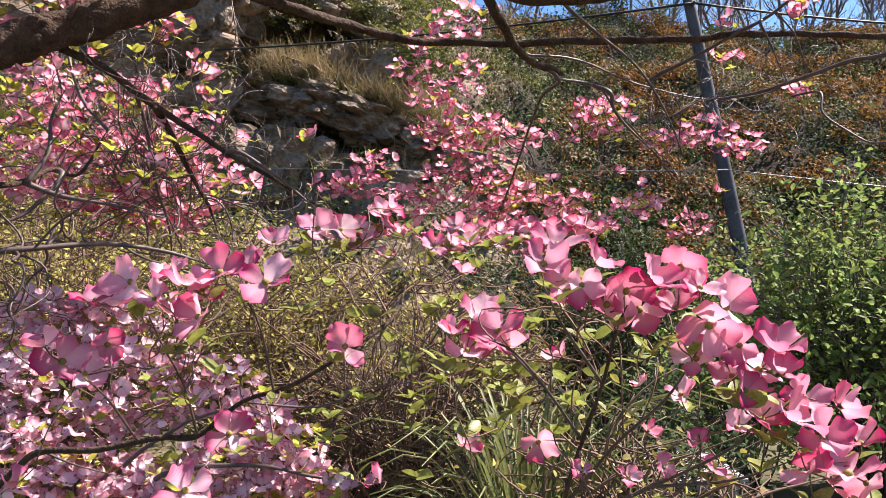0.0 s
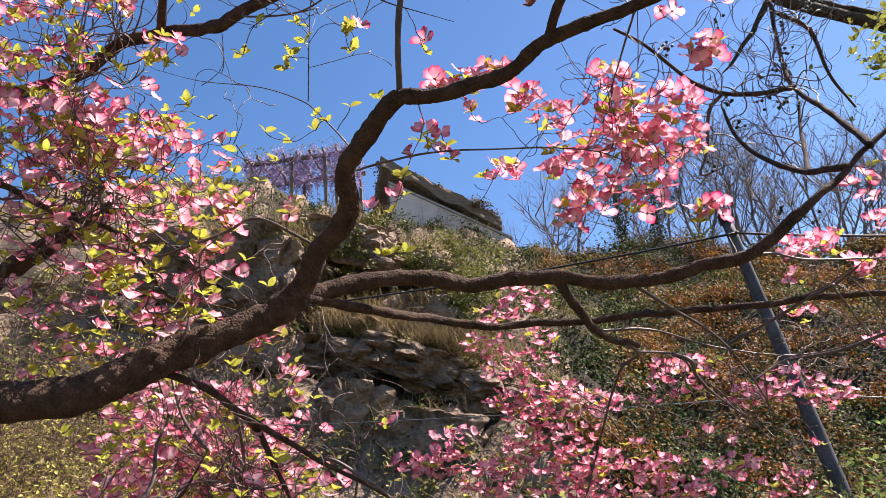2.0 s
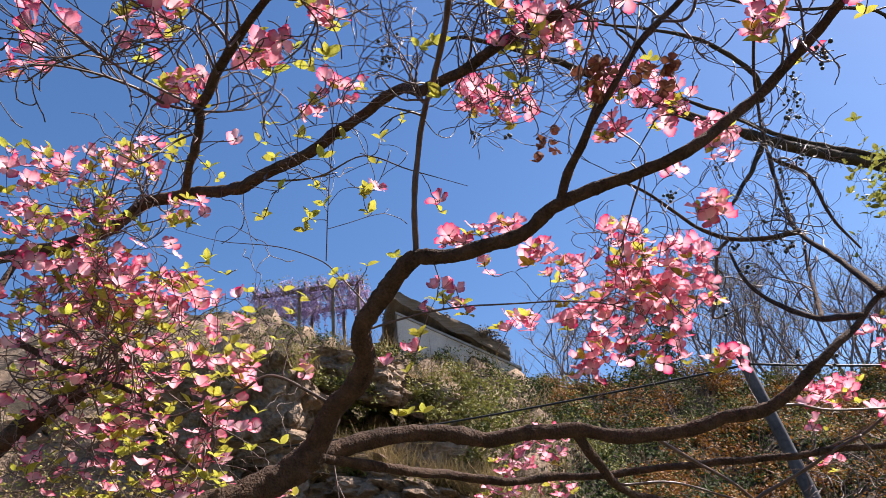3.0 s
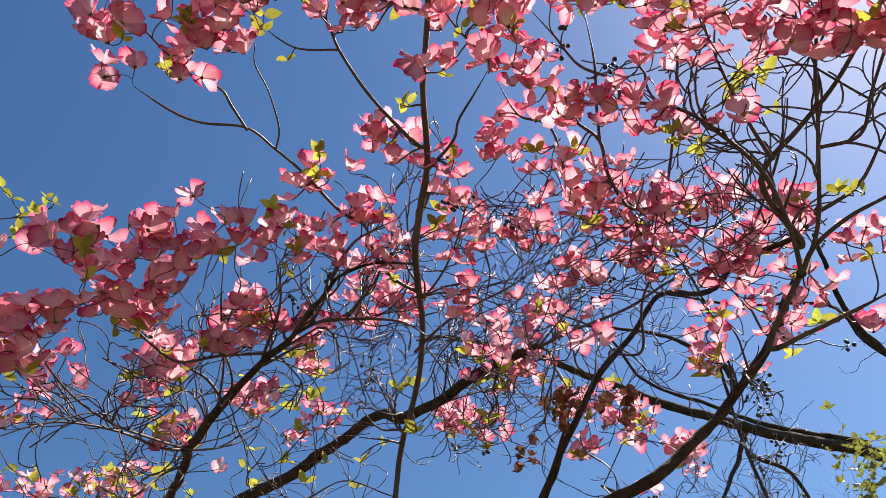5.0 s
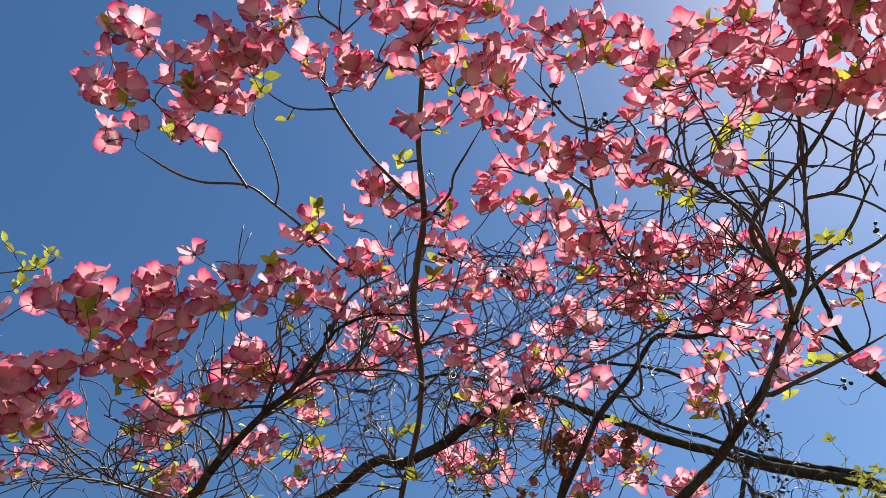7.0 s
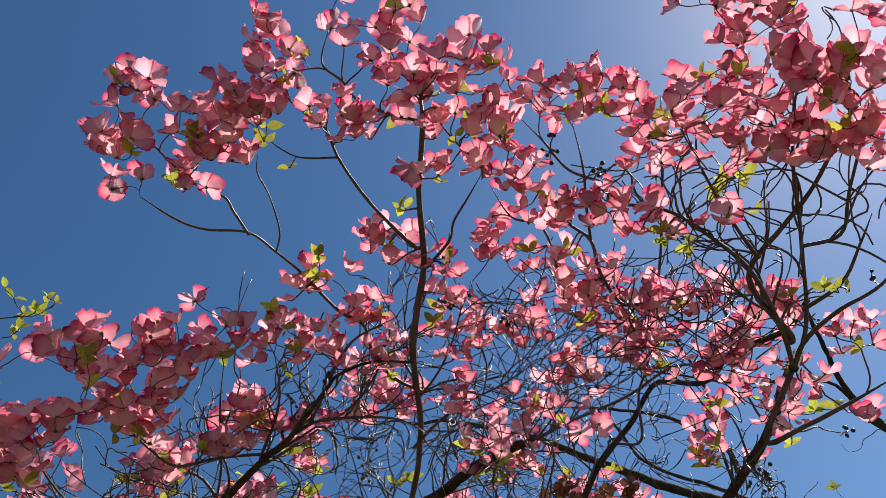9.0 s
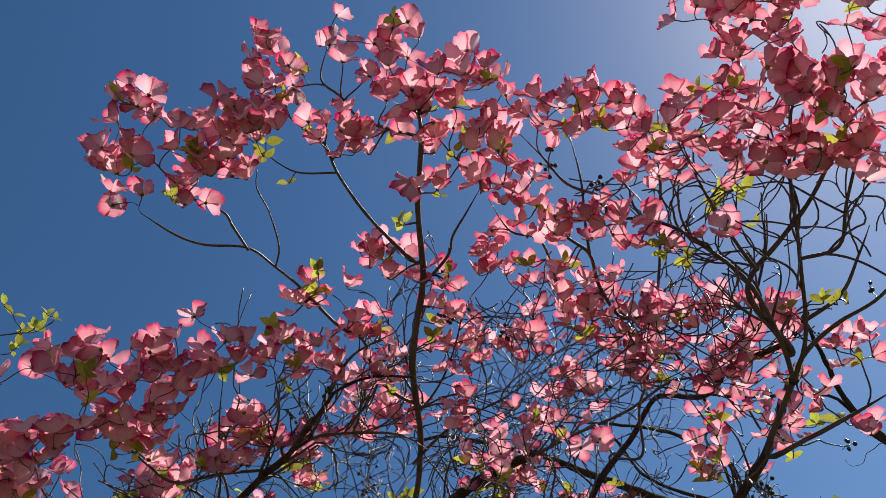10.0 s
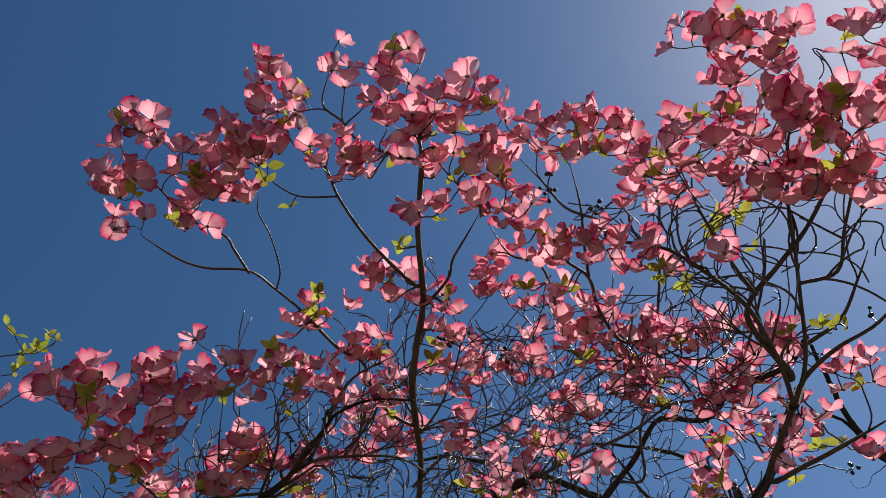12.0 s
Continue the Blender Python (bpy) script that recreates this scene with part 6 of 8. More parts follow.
spray(dogwood, 0.57, 0.13, 3.29, 0.070, 0.058, 7, 0.1, 1.04)
spray(dogwood, 0.67, 0.08, 3.29, 0.069, 0.057, 7, 0.1, 1.02)
spray(dogwood, 0.74, 0.12, 3.21, 0.088, 0.066, 9, 0.1, 1.04)
spray(dogwood, 0.82, 0.09, 3.18, 0.086, 0.086, 10, 0.1, 1.02)
spray(dogwood, 0.87, -0.05, 3.22, 0.053, 0.063, 6, 0.1, 0.99)
spray(dogwood, 0.66, 0.20, 3.23, 0.091, 0.057, 9, 0.1, 1.03)
spray(dogwood, 0.78, 0.21, 3.17, 0.089, 0.056, 9, 0.1, 1.00)
spray(dogwood, 0.86, 0.21, 3.13, 0.055, 0.055, 6, 0.1, 0.98)
spray(dogwood, 0.54, 0.25, 3.30, 0.061, 0.048, 4, 0.1, 1.01)
spray(dogwood, 0.62, 0.39, 3.25, 0.043, 0.030, 2, 0.1, 0.97)
spray(dogwood, 0.94, 0.03, 3.15, 0.062, 0.094, 9, 0.1, 0.99)
spray(dogwood, -0.14, 0.42, 3.46, 0.047, 0.033, 6, 0.1, 0.98)
spray(dogwood, -0.06, 0.46, 3.44, 0.055, 0.055, 4, 0.1, 0.98)
spray(dogwood, 0.14, 0.48, 3.41, 0.055, 0.041, 6, 0.1, 0.98)
spray(dogwood, 0.14, 0.42, 3.45, 0.041, 0.027, 2, 0.1, 0.98)
spray(dogwood, 0.22, 0.51, 3.38, 0.033, 0.033, 2, 0.1, 0.98)
spray(dogwood, -0.20, 0.47, 3.42, 0.020, 0.027, 1, 0.1, 0.97)
spray(dogwood, -0.32, 0.50, 3.45, 0.069, 0.041, 7, 0.1, 0.95)
spray(dogwood, -0.19, 0.59, 3.41, 0.055, 0.041, 6, 0.1, 0.95)
spray(dogwood, 0.02, 0.52, 3.40, 0.068, 0.055, 6, 0.1, 0.98)
spray(dogwood, -0.53, 0.39, 3.27, 0.029, 0.018, 1, 0.1, 1.01)
spray(dogwood, -0.78, 0.38, 3.18, 0.056, 0.040, 6, 0.1, 0.97)
spray(dogwood, -0.72, 0.37, 3.20, 0.028, 0.022, 2, 0.1, 0.99)
spray(dogwood, -0.67, 0.43, 3.18, 0.080, 0.052, 9, 0.1, 0.99)
spray(dogwood, -0.59, 0.43, 3.23, 0.059, 0.047, 6, 0.1, 0.99)
spray(dogwood, -0.59, 0.50, 3.18, 0.059, 0.059, 7, 0.1, 0.99)
spray(dogwood, -0.50, 0.49, 3.29, 0.063, 0.037, 7, 0.1, 0.97)
spray(dogwood, -0.42, 0.55, 3.32, 0.066, 0.046, 7, 0.1, 0.95)
spray(dogwood, -0.32, 0.62, 3.37, 0.082, 0.055, 9, 0.1, 0.95)
spray(dogwood, -0.19, 0.69, 3.38, 0.098, 0.057, 10, 0.1, 0.95)
spray(dogwood, -0.83, 0.48, 3.05, 0.076, 0.054, 9, 0.1, 0.97)
spray(dogwood, -0.74, 0.48, 3.12, 0.078, 0.056, 7, 0.1, 0.97)
spray(dogwood, -0.66, 0.54, 3.10, 0.068, 0.052, 6, 0.1, 0.99)
spray(dogwood, -0.47, 0.82, 3.33, 0.056, 0.042, 6, 0.1, 0.92)
spray(dogwood, -0.38, 0.88, 3.35, 0.058, 0.043, 6, 0.1, 0.94)
spray(dogwood, -0.92, 0.37, 3.10, 0.064, 0.064, 7, 0.1, 0.95)
spray(dogwood, 0.05, 0.69, 3.39, 0.113, 0.057, 13, 0.1, 0.95)
spray(dogwood, 0.20, 0.70, 3.37, 0.085, 0.056, 10, 0.1, 0.95)
spray(dogwood, 0.33, 0.56, 3.35, 0.095, 0.082, 13, 0.1, 0.96)
spray(dogwood, 0.40, 0.63, 3.32, 0.109, 0.081, 16, 0.1, 0.94)
spray(dogwood, 0.49, 0.69, 3.31, 0.083, 0.083, 11, 0.1, 0.93)
spray(dogwood, 0.29, 0.75, 3.26, 0.041, 0.041, 4, 0.1, 0.94)
spray(dogwood, 0.63, 0.65, 3.31, 0.068, 0.055, 9, 0.1, 0.92)
spray(dogwood, 0.74, 0.63, 3.22, 0.066, 0.046, 7, 0.1, 0.91)
spray(dogwood, 0.72, 0.81, 3.28, 0.099, 0.085, 13, 0.1, 0.92)
spray(dogwood, 0.65, 0.88, 3.34, 0.089, 0.089, 11, 0.1, 0.94)
spray(dogwood, 0.48, 0.82, 3.34, 0.087, 0.058, 9, 0.1, 0.94)
spray(dogwood, 0.85, 0.89, 3.21, 0.070, 0.056, 7, 0.1, 0.91)
spray(dogwood, -0.26, 0.93, 3.48, 0.109, 0.062, 10, 0.1, 0.98)
spray(dogwood, -0.14, 0.96, 3.46, 0.062, 0.047, 6, 0.1, 0.98)
spray(dogwood, 0.00, 0.91, 3.40, 0.060, 0.060, 6, 0.1, 0.95)
spray(dogwood, 0.13, 1.21, 3.53, 0.154, 0.069, 11, 0.1, 1.04)
spray(dogwood, 0.22, 0.93, 3.37, 0.075, 0.053, 6, 0.1, 0.95)
spray(dogwood, 0.40, 1.29, 3.59, 0.108, 0.072, 7, 0.1, 1.06)
spray(dogwood, 0.85, 1.41, 3.61, 0.094, 0.075, 7, 0.1, 1.09)
spray(dogwood, 0.92, 1.21, 3.49, 0.069, 0.069, 6, 0.1, 1.04)
spray(dogwood, 0.99, 1.29, 3.44, 0.086, 0.051, 6, 0.1, 1.04)
spray(dogwood, 0.94, 0.75, 3.19, 0.067, 0.040, 7, 0.1, 0.88)
spray(dogwood, 1.06, 1.07, 3.22, 0.044, 0.044, 4, 0.1, 0.94)
spray(dogwood, -0.83, 0.47, 3.07, 0.065, 0.043, 8, 0.2, 0.97)
spray(dogwood, -0.87, 0.52, 3.01, 0.053, 0.031, 7, 0.2, 0.95)
spray(dogwood, -0.67, 0.54, 3.13, 0.058, 0.046, 7, 0.2, 0.97)
spray(dogwood, -0.56, 0.77, 3.22, 0.067, 0.026, 7, 0.2, 0.92)
spray(dogwood, -0.52, 0.75, 3.31, 0.055, 0.034, 6, 0.2, 0.92)
spray(dogwood, -0.74, 0.82, 3.26, 0.068, 0.055, 7, 0.2, 0.90)
spray(dogwood, -0.61, 1.18, 3.42, 0.066, 0.049, 6, 0.2, 1.01)
spray(dogwood, -1.18, 1.04, 3.54, 0.098, 0.082, 8, 0.2, 1.01)
spray(dogwood, -1.35, 1.20, 3.56, 0.086, 0.086, 8, 0.2, 1.04)
spray(dogwood, -0.78, 1.51, 3.76, 0.075, 0.022, 7, 0.7, 0.93)
spray(dogwood, -0.59, 1.84, 3.89, 0.105, 0.063, 9, 0.7, 1.04)
spray(dogwood, -0.73, 1.87, 3.84, 0.063, 0.025, 2, 0.7, 1.04)
spray(dogwood, -0.95, 1.82, 3.71, 0.041, 0.030, 1, 0.7, 0.99)
spray(dogwood, -0.46, 1.15, 3.53, 0.062, 0.062, 12, 0.7, 0.83)
spray(dogwood, -0.90, 1.31, 3.47, 0.066, 0.057, 12, 0.7, 0.86)
spray(dogwood, -0.52, 2.07, 3.58, 0.032, 0.017, 1, 0.7, 1.04)
spray(dogwood, -0.27, 2.14, 3.52, 0.017, 0.017, 1, 0.7, 1.04)
spray(dogwood, -0.07, 2.00, 3.90, 0.087, 0.076, 12, 0.7, 1.08)
spray(dogwood, 0.08, 2.04, 3.85, 0.087, 0.055, 9, 0.7, 1.08)
spray(dogwood, 0.16, 1.49, 3.66, 0.161, 0.072, 23, 0.7, 0.90)
spray(dogwood, 0.49, 2.04, 3.88, 0.153, 0.087, 14, 0.7, 1.08)
spray(dogwood, 0.66, 2.10, 3.81, 0.109, 0.087, 14, 0.7, 1.08)
spray(dogwood, 0.44, 2.14, 3.74, 0.066, 0.055, 7, 0.7, 1.08)
spray(dogwood, 0.86, 2.21, 3.68, 0.087, 0.098, 14, 0.7, 1.08)
spray(dogwood, 0.67, 2.26, 3.60, 0.055, 0.033, 2, 0.7, 1.08)
spray(dogwood, 1.18, 1.95, 3.84, 0.053, 0.025, 2, 0.7, 1.04)
spray(dogwood, 0.70, 2.17, 3.34, 0.081, 0.041, 9, 0.7, 0.99)
spray(dogwood, 0.78, 1.48, 3.53, 0.051, 0.051, 7, 0.7, 0.88)
spray(dogwood, -0.74, 0.88, 3.33, 0.066, 0.053, 9, 0.7, 0.74)
spray(dogwood, -0.86, 1.00, 3.35, 0.070, 0.070, 12, 0.7, 0.77)
spray(dogwood, -0.18, 2.43, 3.52, 0.113, 0.045, 9, 0.7, 1.12)
spray(dogwood, -0.03, 2.42, 3.53, 0.068, 0.057, 7, 0.7, 1.12)
spray(dogwood, -0.10, 2.51, 3.42, 0.057, 0.045, 2, 0.7, 1.12)
spray(dogwood, 0.09, 2.49, 3.44, 0.068, 0.045, 7, 0.7, 1.12)
spray(dogwood, 0.20, 2.55, 3.38, 0.090, 0.057, 9, 0.7, 1.12)
spray(dogwood, -0.38, 2.34, 3.24, 0.063, 0.053, 2, 0.7, 1.04)
spray(dogwood, -0.27, 2.33, 3.25, 0.053, 0.042, 2, 0.7, 1.04)
spray(dogwood, -0.24, 2.38, 3.19, 0.042, 0.042, 2, 0.7, 1.04)
spray(dogwood, -0.45, 2.47, 3.07, 0.042, 0.042, 2, 0.7, 1.04)
spray(dogwood, -0.54, 2.44, 3.01, 0.031, 0.017, 1, 0.7, 1.02)
spray(dogwood, -0.02, 2.77, 3.27, 0.070, 0.059, 7, 0.7, 1.12)
spray(dogwood, 0.44, 2.42, 3.37, 0.098, 0.131, 18, 0.7, 1.08)
spray(dogwood, 0.46, 2.52, 3.24, 0.131, 0.109, 21, 0.7, 1.08)
spray(dogwood, 0.63, 2.48, 3.30, 0.131, 0.109, 21, 0.7, 1.08)
spray(dogwood, 0.27, 2.66, 3.24, 0.136, 0.113, 16, 0.7, 1.12)
spray(dogwood, 0.59, 2.69, 3.21, 0.136, 0.113, 21, 0.7, 1.12)
spray(dogwood, 0.38, 2.76, 3.11, 0.136, 0.090, 16, 0.7, 1.12)
spray(dogwood, 0.59, 2.81, 3.06, 0.090, 0.068, 9, 0.7, 1.12)
spray(dogwood, 0.23, 2.81, 3.03, 0.068, 0.057, 7, 0.7, 1.12)
spray(dogwood, 0.73, 2.56, 3.20, 0.066, 0.066, 7, 0.7, 1.08)
spray(dogwood, 0.81, 2.86, 3.00, 0.090, 0.045, 9, 0.7, 1.12)
spray(dogwood, 1.51, 3.54, 3.04, 0.154, 0.039, 14, 0.7, 1.12)
spray(dogwood, -1.99, 2.12, 4.01, 0.140, 0.094, 11, 1.9, 1.08)
spray(dogwood, -1.75, 2.16, 3.97, 0.140, 0.117, 11, 1.9, 1.08)
spray(dogwood, -1.47, 2.07, 3.92, 0.113, 0.079, 10, 1.9, 1.08)
spray(dogwood, -1.28, 2.13, 3.66, 0.098, 0.044, 6, 1.9, 1.04)
spray(dogwood, -1.73, 2.26, 3.83, 0.094, 0.070, 6, 1.9, 1.08)
spray(dogwood, -2.07, 2.25, 3.83, 0.094, 0.070, 8, 1.9, 1.08)
spray(dogwood, -1.95, 2.36, 3.70, 0.187, 0.117, 13, 1.9, 1.08)
spray(dogwood, -1.66, 2.33, 3.56, 0.136, 0.090, 11, 1.9, 1.08)
spray(dogwood, -1.46, 2.41, 3.46, 0.136, 0.079, 10, 1.9, 1.08)
spray(dogwood, -2.03, 2.50, 3.51, 0.187, 0.140, 13, 1.9, 1.08)
spray(dogwood, -1.68, 2.43, 3.43, 0.113, 0.090, 10, 1.9, 1.08)
spray(dogwood, -1.08, 2.30, 3.06, 0.061, 0.051, 5, 1.9, 0.96)
spray(dogwood, -0.84, 2.34, 3.02, 0.024, 0.016, 1, 1.9, 0.96)
spray(dogwood, 1.36, 3.27, 2.90, 0.125, 0.045, 10, 0.3, 1.06)
spray(dogwood, 1.62, 3.30, 2.83, 0.100, 0.062, 8, 0.3, 1.06)
spray(dogwood, 1.50, 2.82, 3.03, 0.113, 0.090, 8, 0.3, 1.06)
spray(dogwood, 1.51, 2.86, 2.87, 0.090, 0.034, 6, 0.3, 1.06)
spray(dogwood, 1.47, 3.82, 2.74, 0.082, 0.041, 5, 0.3, 1.06)
spray(dogwood, 1.46, 3.76, 2.92, 0.068, 0.027, 2, 0.3, 1.06)
spray(dogwood, 1.79, 3.73, 2.53, 0.093, 0.027, 6, 0.3, 1.06)
spray(dogwood, -1.80, 2.35, 3.53, 0.131, 0.131, 11, 1.9, 1.04)
spray(dogwood, -1.65, 2.39, 3.43, 0.109, 0.087, 8, 1.9, 1.04)
spray(dogwood, -1.50, 2.42, 3.38, 0.066, 0.066, 5, 1.9, 1.04)
spray(dogwood, -1.89, 2.50, 3.40, 0.136, 0.113, 10, 1.9, 1.08)
spray(dogwood, -1.29, 2.29, 3.43, 0.025, 0.017, 1, 1.9, 1.00)
spray(dogwood, -1.75, 2.59, 3.14, 0.181, 0.057, 10, 1.9, 1.08)
spray(dogwood, -1.98, 2.56, 3.21, 0.090, 0.045, 5, 1.9, 1.08)
spray(dogwood, -1.70, 2.65, 2.96, 0.113, 0.090, 10, 1.9, 1.08)
spray(dogwood, -1.33, 2.59, 2.82, 0.087, 0.087, 8, 1.9, 1.04)
spray(dogwood, -1.46, 2.61, 2.71, 0.087, 0.044, 5, 1.9, 1.04)
spray(dogwood, -1.87, 2.73, 2.65, 0.113, 0.045, 6, 1.9, 1.08)
spray(dogwood, -1.25, 2.55, 2.97, 0.087, 0.044, 5, 1.9, 1.04)
spray(dogwood, -1.11, 2.43, 3.02, 0.053, 0.042, 2, 1.9, 1.00)
spray(dogwood, -0.85, 2.33, 2.99, 0.024, 0.016, 1, 1.9, 0.96)
spray(dogwood, -1.21, 3.01, 2.74, 0.121, 0.060, 10, 1.9, 1.08)
spray(dogwood, -1.08, 3.07, 2.55, 0.060, 0.097, 6, 1.9, 1.08)
spray(dogwood, -1.07, 3.12, 2.41, 0.036, 0.019, 1, 1.9, 1.08)
spray(dogwood, 0.05, 4.07, 3.08, 0.149, 0.111, 18, 0.25, 0.98)
spray(dogwood, -0.12, 4.09, 2.98, 0.124, 0.083, 14, 0.25, 0.98)
spray(dogwood, 0.23, 4.06, 3.13, 0.099, 0.083, 2, 0.25, 0.98)
spray(dogwood, -0.21, 4.12, 2.84, 0.149, 0.083, 18, 0.25, 0.98)
spray(dogwood, 0.09, 4.16, 2.78, 0.124, 0.111, 18, 0.25, 0.98)
spray(dogwood, -0.12, 4.17, 2.69, 0.149, 0.083, 18, 0.25, 0.98)
spray(dogwood, -0.14, 4.22, 2.51, 0.124, 0.067, 14, 0.25, 0.98)
spray(dogwood, 0.06, 4.23, 2.54, 0.124, 0.111, 18, 0.25, 0.98)
spray(dogwood, 0.43, 4.27, 2.46, 0.199, 0.083, 23, 0.25, 0.98)
spray(dogwood, 0.23, 4.25, 2.50, 0.099, 0.083, 14, 0.25, 0.98)
spray(dogwood, 0.17, 4.31, 2.29, 0.199, 0.139, 32, 0.25, 0.98)
spray(dogwood, -0.02, 4.26, 2.40, 0.149, 0.111, 23, 0.25, 0.98)
spray(dogwood, -0.10, 4.31, 2.22, 0.149, 0.111, 23, 0.25, 0.98)
spray(dogwood, 0.60, 4.35, 2.22, 0.099, 0.067, 2, 0.25, 0.98)
spray(dogwood, -0.36, 4.25, 2.37, 0.099, 0.083, 2, 0.25, 0.98)
spray(dogwood, -0.50, 4.27, 2.28, 0.124, 0.111, 18, 0.25, 0.98)
spray(dogwood, -0.58, 4.29, 2.19, 0.149, 0.083, 18, 0.25, 0.98)
spray(dogwood, -0.71, 4.28, 2.20, 0.149, 0.067, 14, 0.25, 0.98)
spray(dogwood, -0.28, 4.34, 2.10, 0.199, 0.111, 32, 0.25, 0.98)
spray(dogwood, 0.15, 4.36, 2.10, 0.174, 0.111, 28, 0.25, 0.98)
spray(dogwood, 0.39, 4.37, 2.11, 0.149, 0.083, 23, 0.25, 0.98)
spray(dogwood, 0.68, 4.41, 2.05, 0.174, 0.083, 28, 0.25, 0.98)
spray(dogwood, 0.80, 4.46, 1.92, 0.199, 0.067, 23, 0.25, 0.98)
spray(dogwood, 0.46, 4.46, 1.85, 0.224, 0.139, 32, 0.25, 0.98)
spray(dogwood, 0.03, 4.42, 1.88, 0.199, 0.139, 23, 0.25, 0.98)
spray(dogwood, 0.27, 4.41, 1.96, 0.149, 0.111, 23, 0.25, 0.98)
spray(dogwood, 0.91, 4.27, 2.55, 0.224, 0.122, 32, 0.25, 0.98)
spray(dogwood, 0.79, 4.31, 2.40, 0.099, 0.044, 2, 0.25, 0.98)
spray(dogwood, 1.15, 4.35, 2.34, 0.060, 0.044, 1, 0.25, 0.98)
spray(dogwood, 1.26, 4.34, 2.40, 0.124, 0.083, 14, 0.25, 0.98)
spray(dogwood, 1.47, 4.34, 2.44, 0.199, 0.111, 28, 0.25, 0.98)
spray(dogwood, 1.72, 4.38, 2.36, 0.174, 0.083, 23, 0.25, 0.98)
spray(dogwood, 0.94, 4.38, 2.21, 0.090, 0.044, 2, 0.25, 0.98)
spray(dogwood, 1.13, 4.41, 2.15, 0.075, 0.044, 1, 0.25, 0.98)
spray(dogwood, 1.12, 4.44, 2.02, 0.174, 0.067, 18, 0.25, 0.98)
spray(dogwood, 1.07, 4.47, 1.93, 0.099, 0.044, 1, 0.25, 0.98)
spray(dogwood, 1.41, 4.50, 1.90, 0.149, 0.083, 18, 0.25, 0.98)
spray(dogwood, 1.50, 4.52, 1.86, 0.099, 0.044, 2, 0.25, 0.98)
spray(dogwood, 1.61, 4.45, 2.11, 0.060, 0.033, 1, 0.25, 0.98)
spray(dogwood, -0.75, 3.62, 2.38, 0.080, 0.032, 2, 1.2, 1.00)
spray(dogwood, -1.06, 3.60, 2.36, 0.066, 0.053, 2, 1.2, 1.00)
spray(dogwood, -1.28, 3.60, 2.33, 0.080, 0.053, 8, 1.2, 1.00)
spray(dogwood, -1.12, 3.58, 2.43, 0.032, 0.021, 1, 1.2, 1.00)
spray(dogwood, -1.26, 3.64, 2.19, 0.066, 0.040, 2, 1.2, 1.00)
spray(dogwood, -1.75, 3.60, 2.23, 0.159, 0.159, 23, 1.2, 1.00)
spray(dogwood, -1.62, 3.58, 2.33, 0.106, 0.080, 16, 1.2, 1.00)
spray(dogwood, -1.94, 3.56, 2.33, 0.159, 0.106, 18, 1.2, 1.00)
spray(dogwood, -1.56, 3.66, 2.08, 0.159, 0.133, 18, 1.2, 1.00)
spray(dogwood, -1.43, 3.70, 1.96, 0.133, 0.080, 13, 1.2, 1.00)
spray(dogwood, -1.59, 3.36, 2.50, 0.077, 0.051, 8, 1.2, 1.00)
spray(dogwood, -1.97, 3.64, 2.60, 0.265, 0.159, 20, 1.4, 1.08)
spray(dogwood, -2.15, 3.64, 2.40, 0.159, 0.106, 13, 1.4, 1.08)
spray(dogwood, -1.66, 3.65, 2.36, 0.186, 0.106, 18, 1.4, 1.08)
spray(dogwood, -1.78, 3.66, 2.27, 0.133, 0.106, 13, 1.4, 1.08)
spray(dogwood, -1.61, 3.66, 2.15, 0.159, 0.080, 13, 1.4, 1.08)
spray(dogwood, -1.46, 3.67, 2.06, 0.133, 0.080, 13, 1.4, 1.08)
spray(dogwood, -1.70, 3.67, 2.01, 0.159, 0.080, 13, 1.4, 1.08)
spray(dogwood, -1.31, 3.66, 2.37, 0.066, 0.040, 7, 1.4, 1.08)
spray(dogwood, -1.29, 3.67, 2.20, 0.053, 0.027, 2, 1.4, 1.08)
spray(dogwood, -2.14, 3.63, 2.75, 0.159, 0.106, 11, 1.4, 1.08)
spray(dogwood, -2.13, 3.65, 2.17, 0.159, 0.080, 9, 1.4, 1.08)
spray(dogwood, -1.63, 3.15, 2.28, 0.200, 0.120, 14, 0.5, 1.10)
spray(dogwood, -1.25, 3.15, 2.17, 0.200, 0.120, 16, 0.5, 1.10)
spray(dogwood, -1.01, 3.15, 2.06, 0.150, 0.100, 12, 0.5, 1.10)
spray(dogwood, -1.81, 3.15, 2.54, 0.150, 0.100, 10, 0.5, 1.10)
spray(dogwood, -1.38, 3.15, 2.45, 0.150, 0.100, 10, 0.5, 1.10)
spray(dogwood, -1.86, 3.15, 2.12, 0.200, 0.100, 12, 0.5, 1.10)
spray(dogwood, -1.26, 3.15, 1.94, 0.200, 0.080, 12, 0.5, 1.10)
spray(dogwood, -1.56, 3.15, 2.00, 0.200, 0.080, 12, 0.5, 1.10)
spray(pale_dogwood, -1.61, 2.87, 1.39, 0.265, 0.118, 50, .3, 0.89)
spray(pale_dogwood, -1.39, 2.99, 1.51, 0.244, 0.092, 34, .3, 0.92)
spray(pale_dogwood, -1.51, 2.44, 1.08, 0.152, 0.126, 50, .3, 0.76)
spray(pale_dogwood, -1.76, 2.98, 1.55, 0.214, 0.076, 38, .3, 0.92)
spray(pale_dogwood, -1.55, 2.98, 1.52, 0.153, 0.076, 25, .3, 0.92)
spray(pale_dogwood, -1.11, 2.66, 1.35, 0.219, 0.082, 38, .3, 0.82)
spray(pale_dogwood, -0.91, 2.67, 1.24, 0.192, 0.110, 59, .3, 0.82)
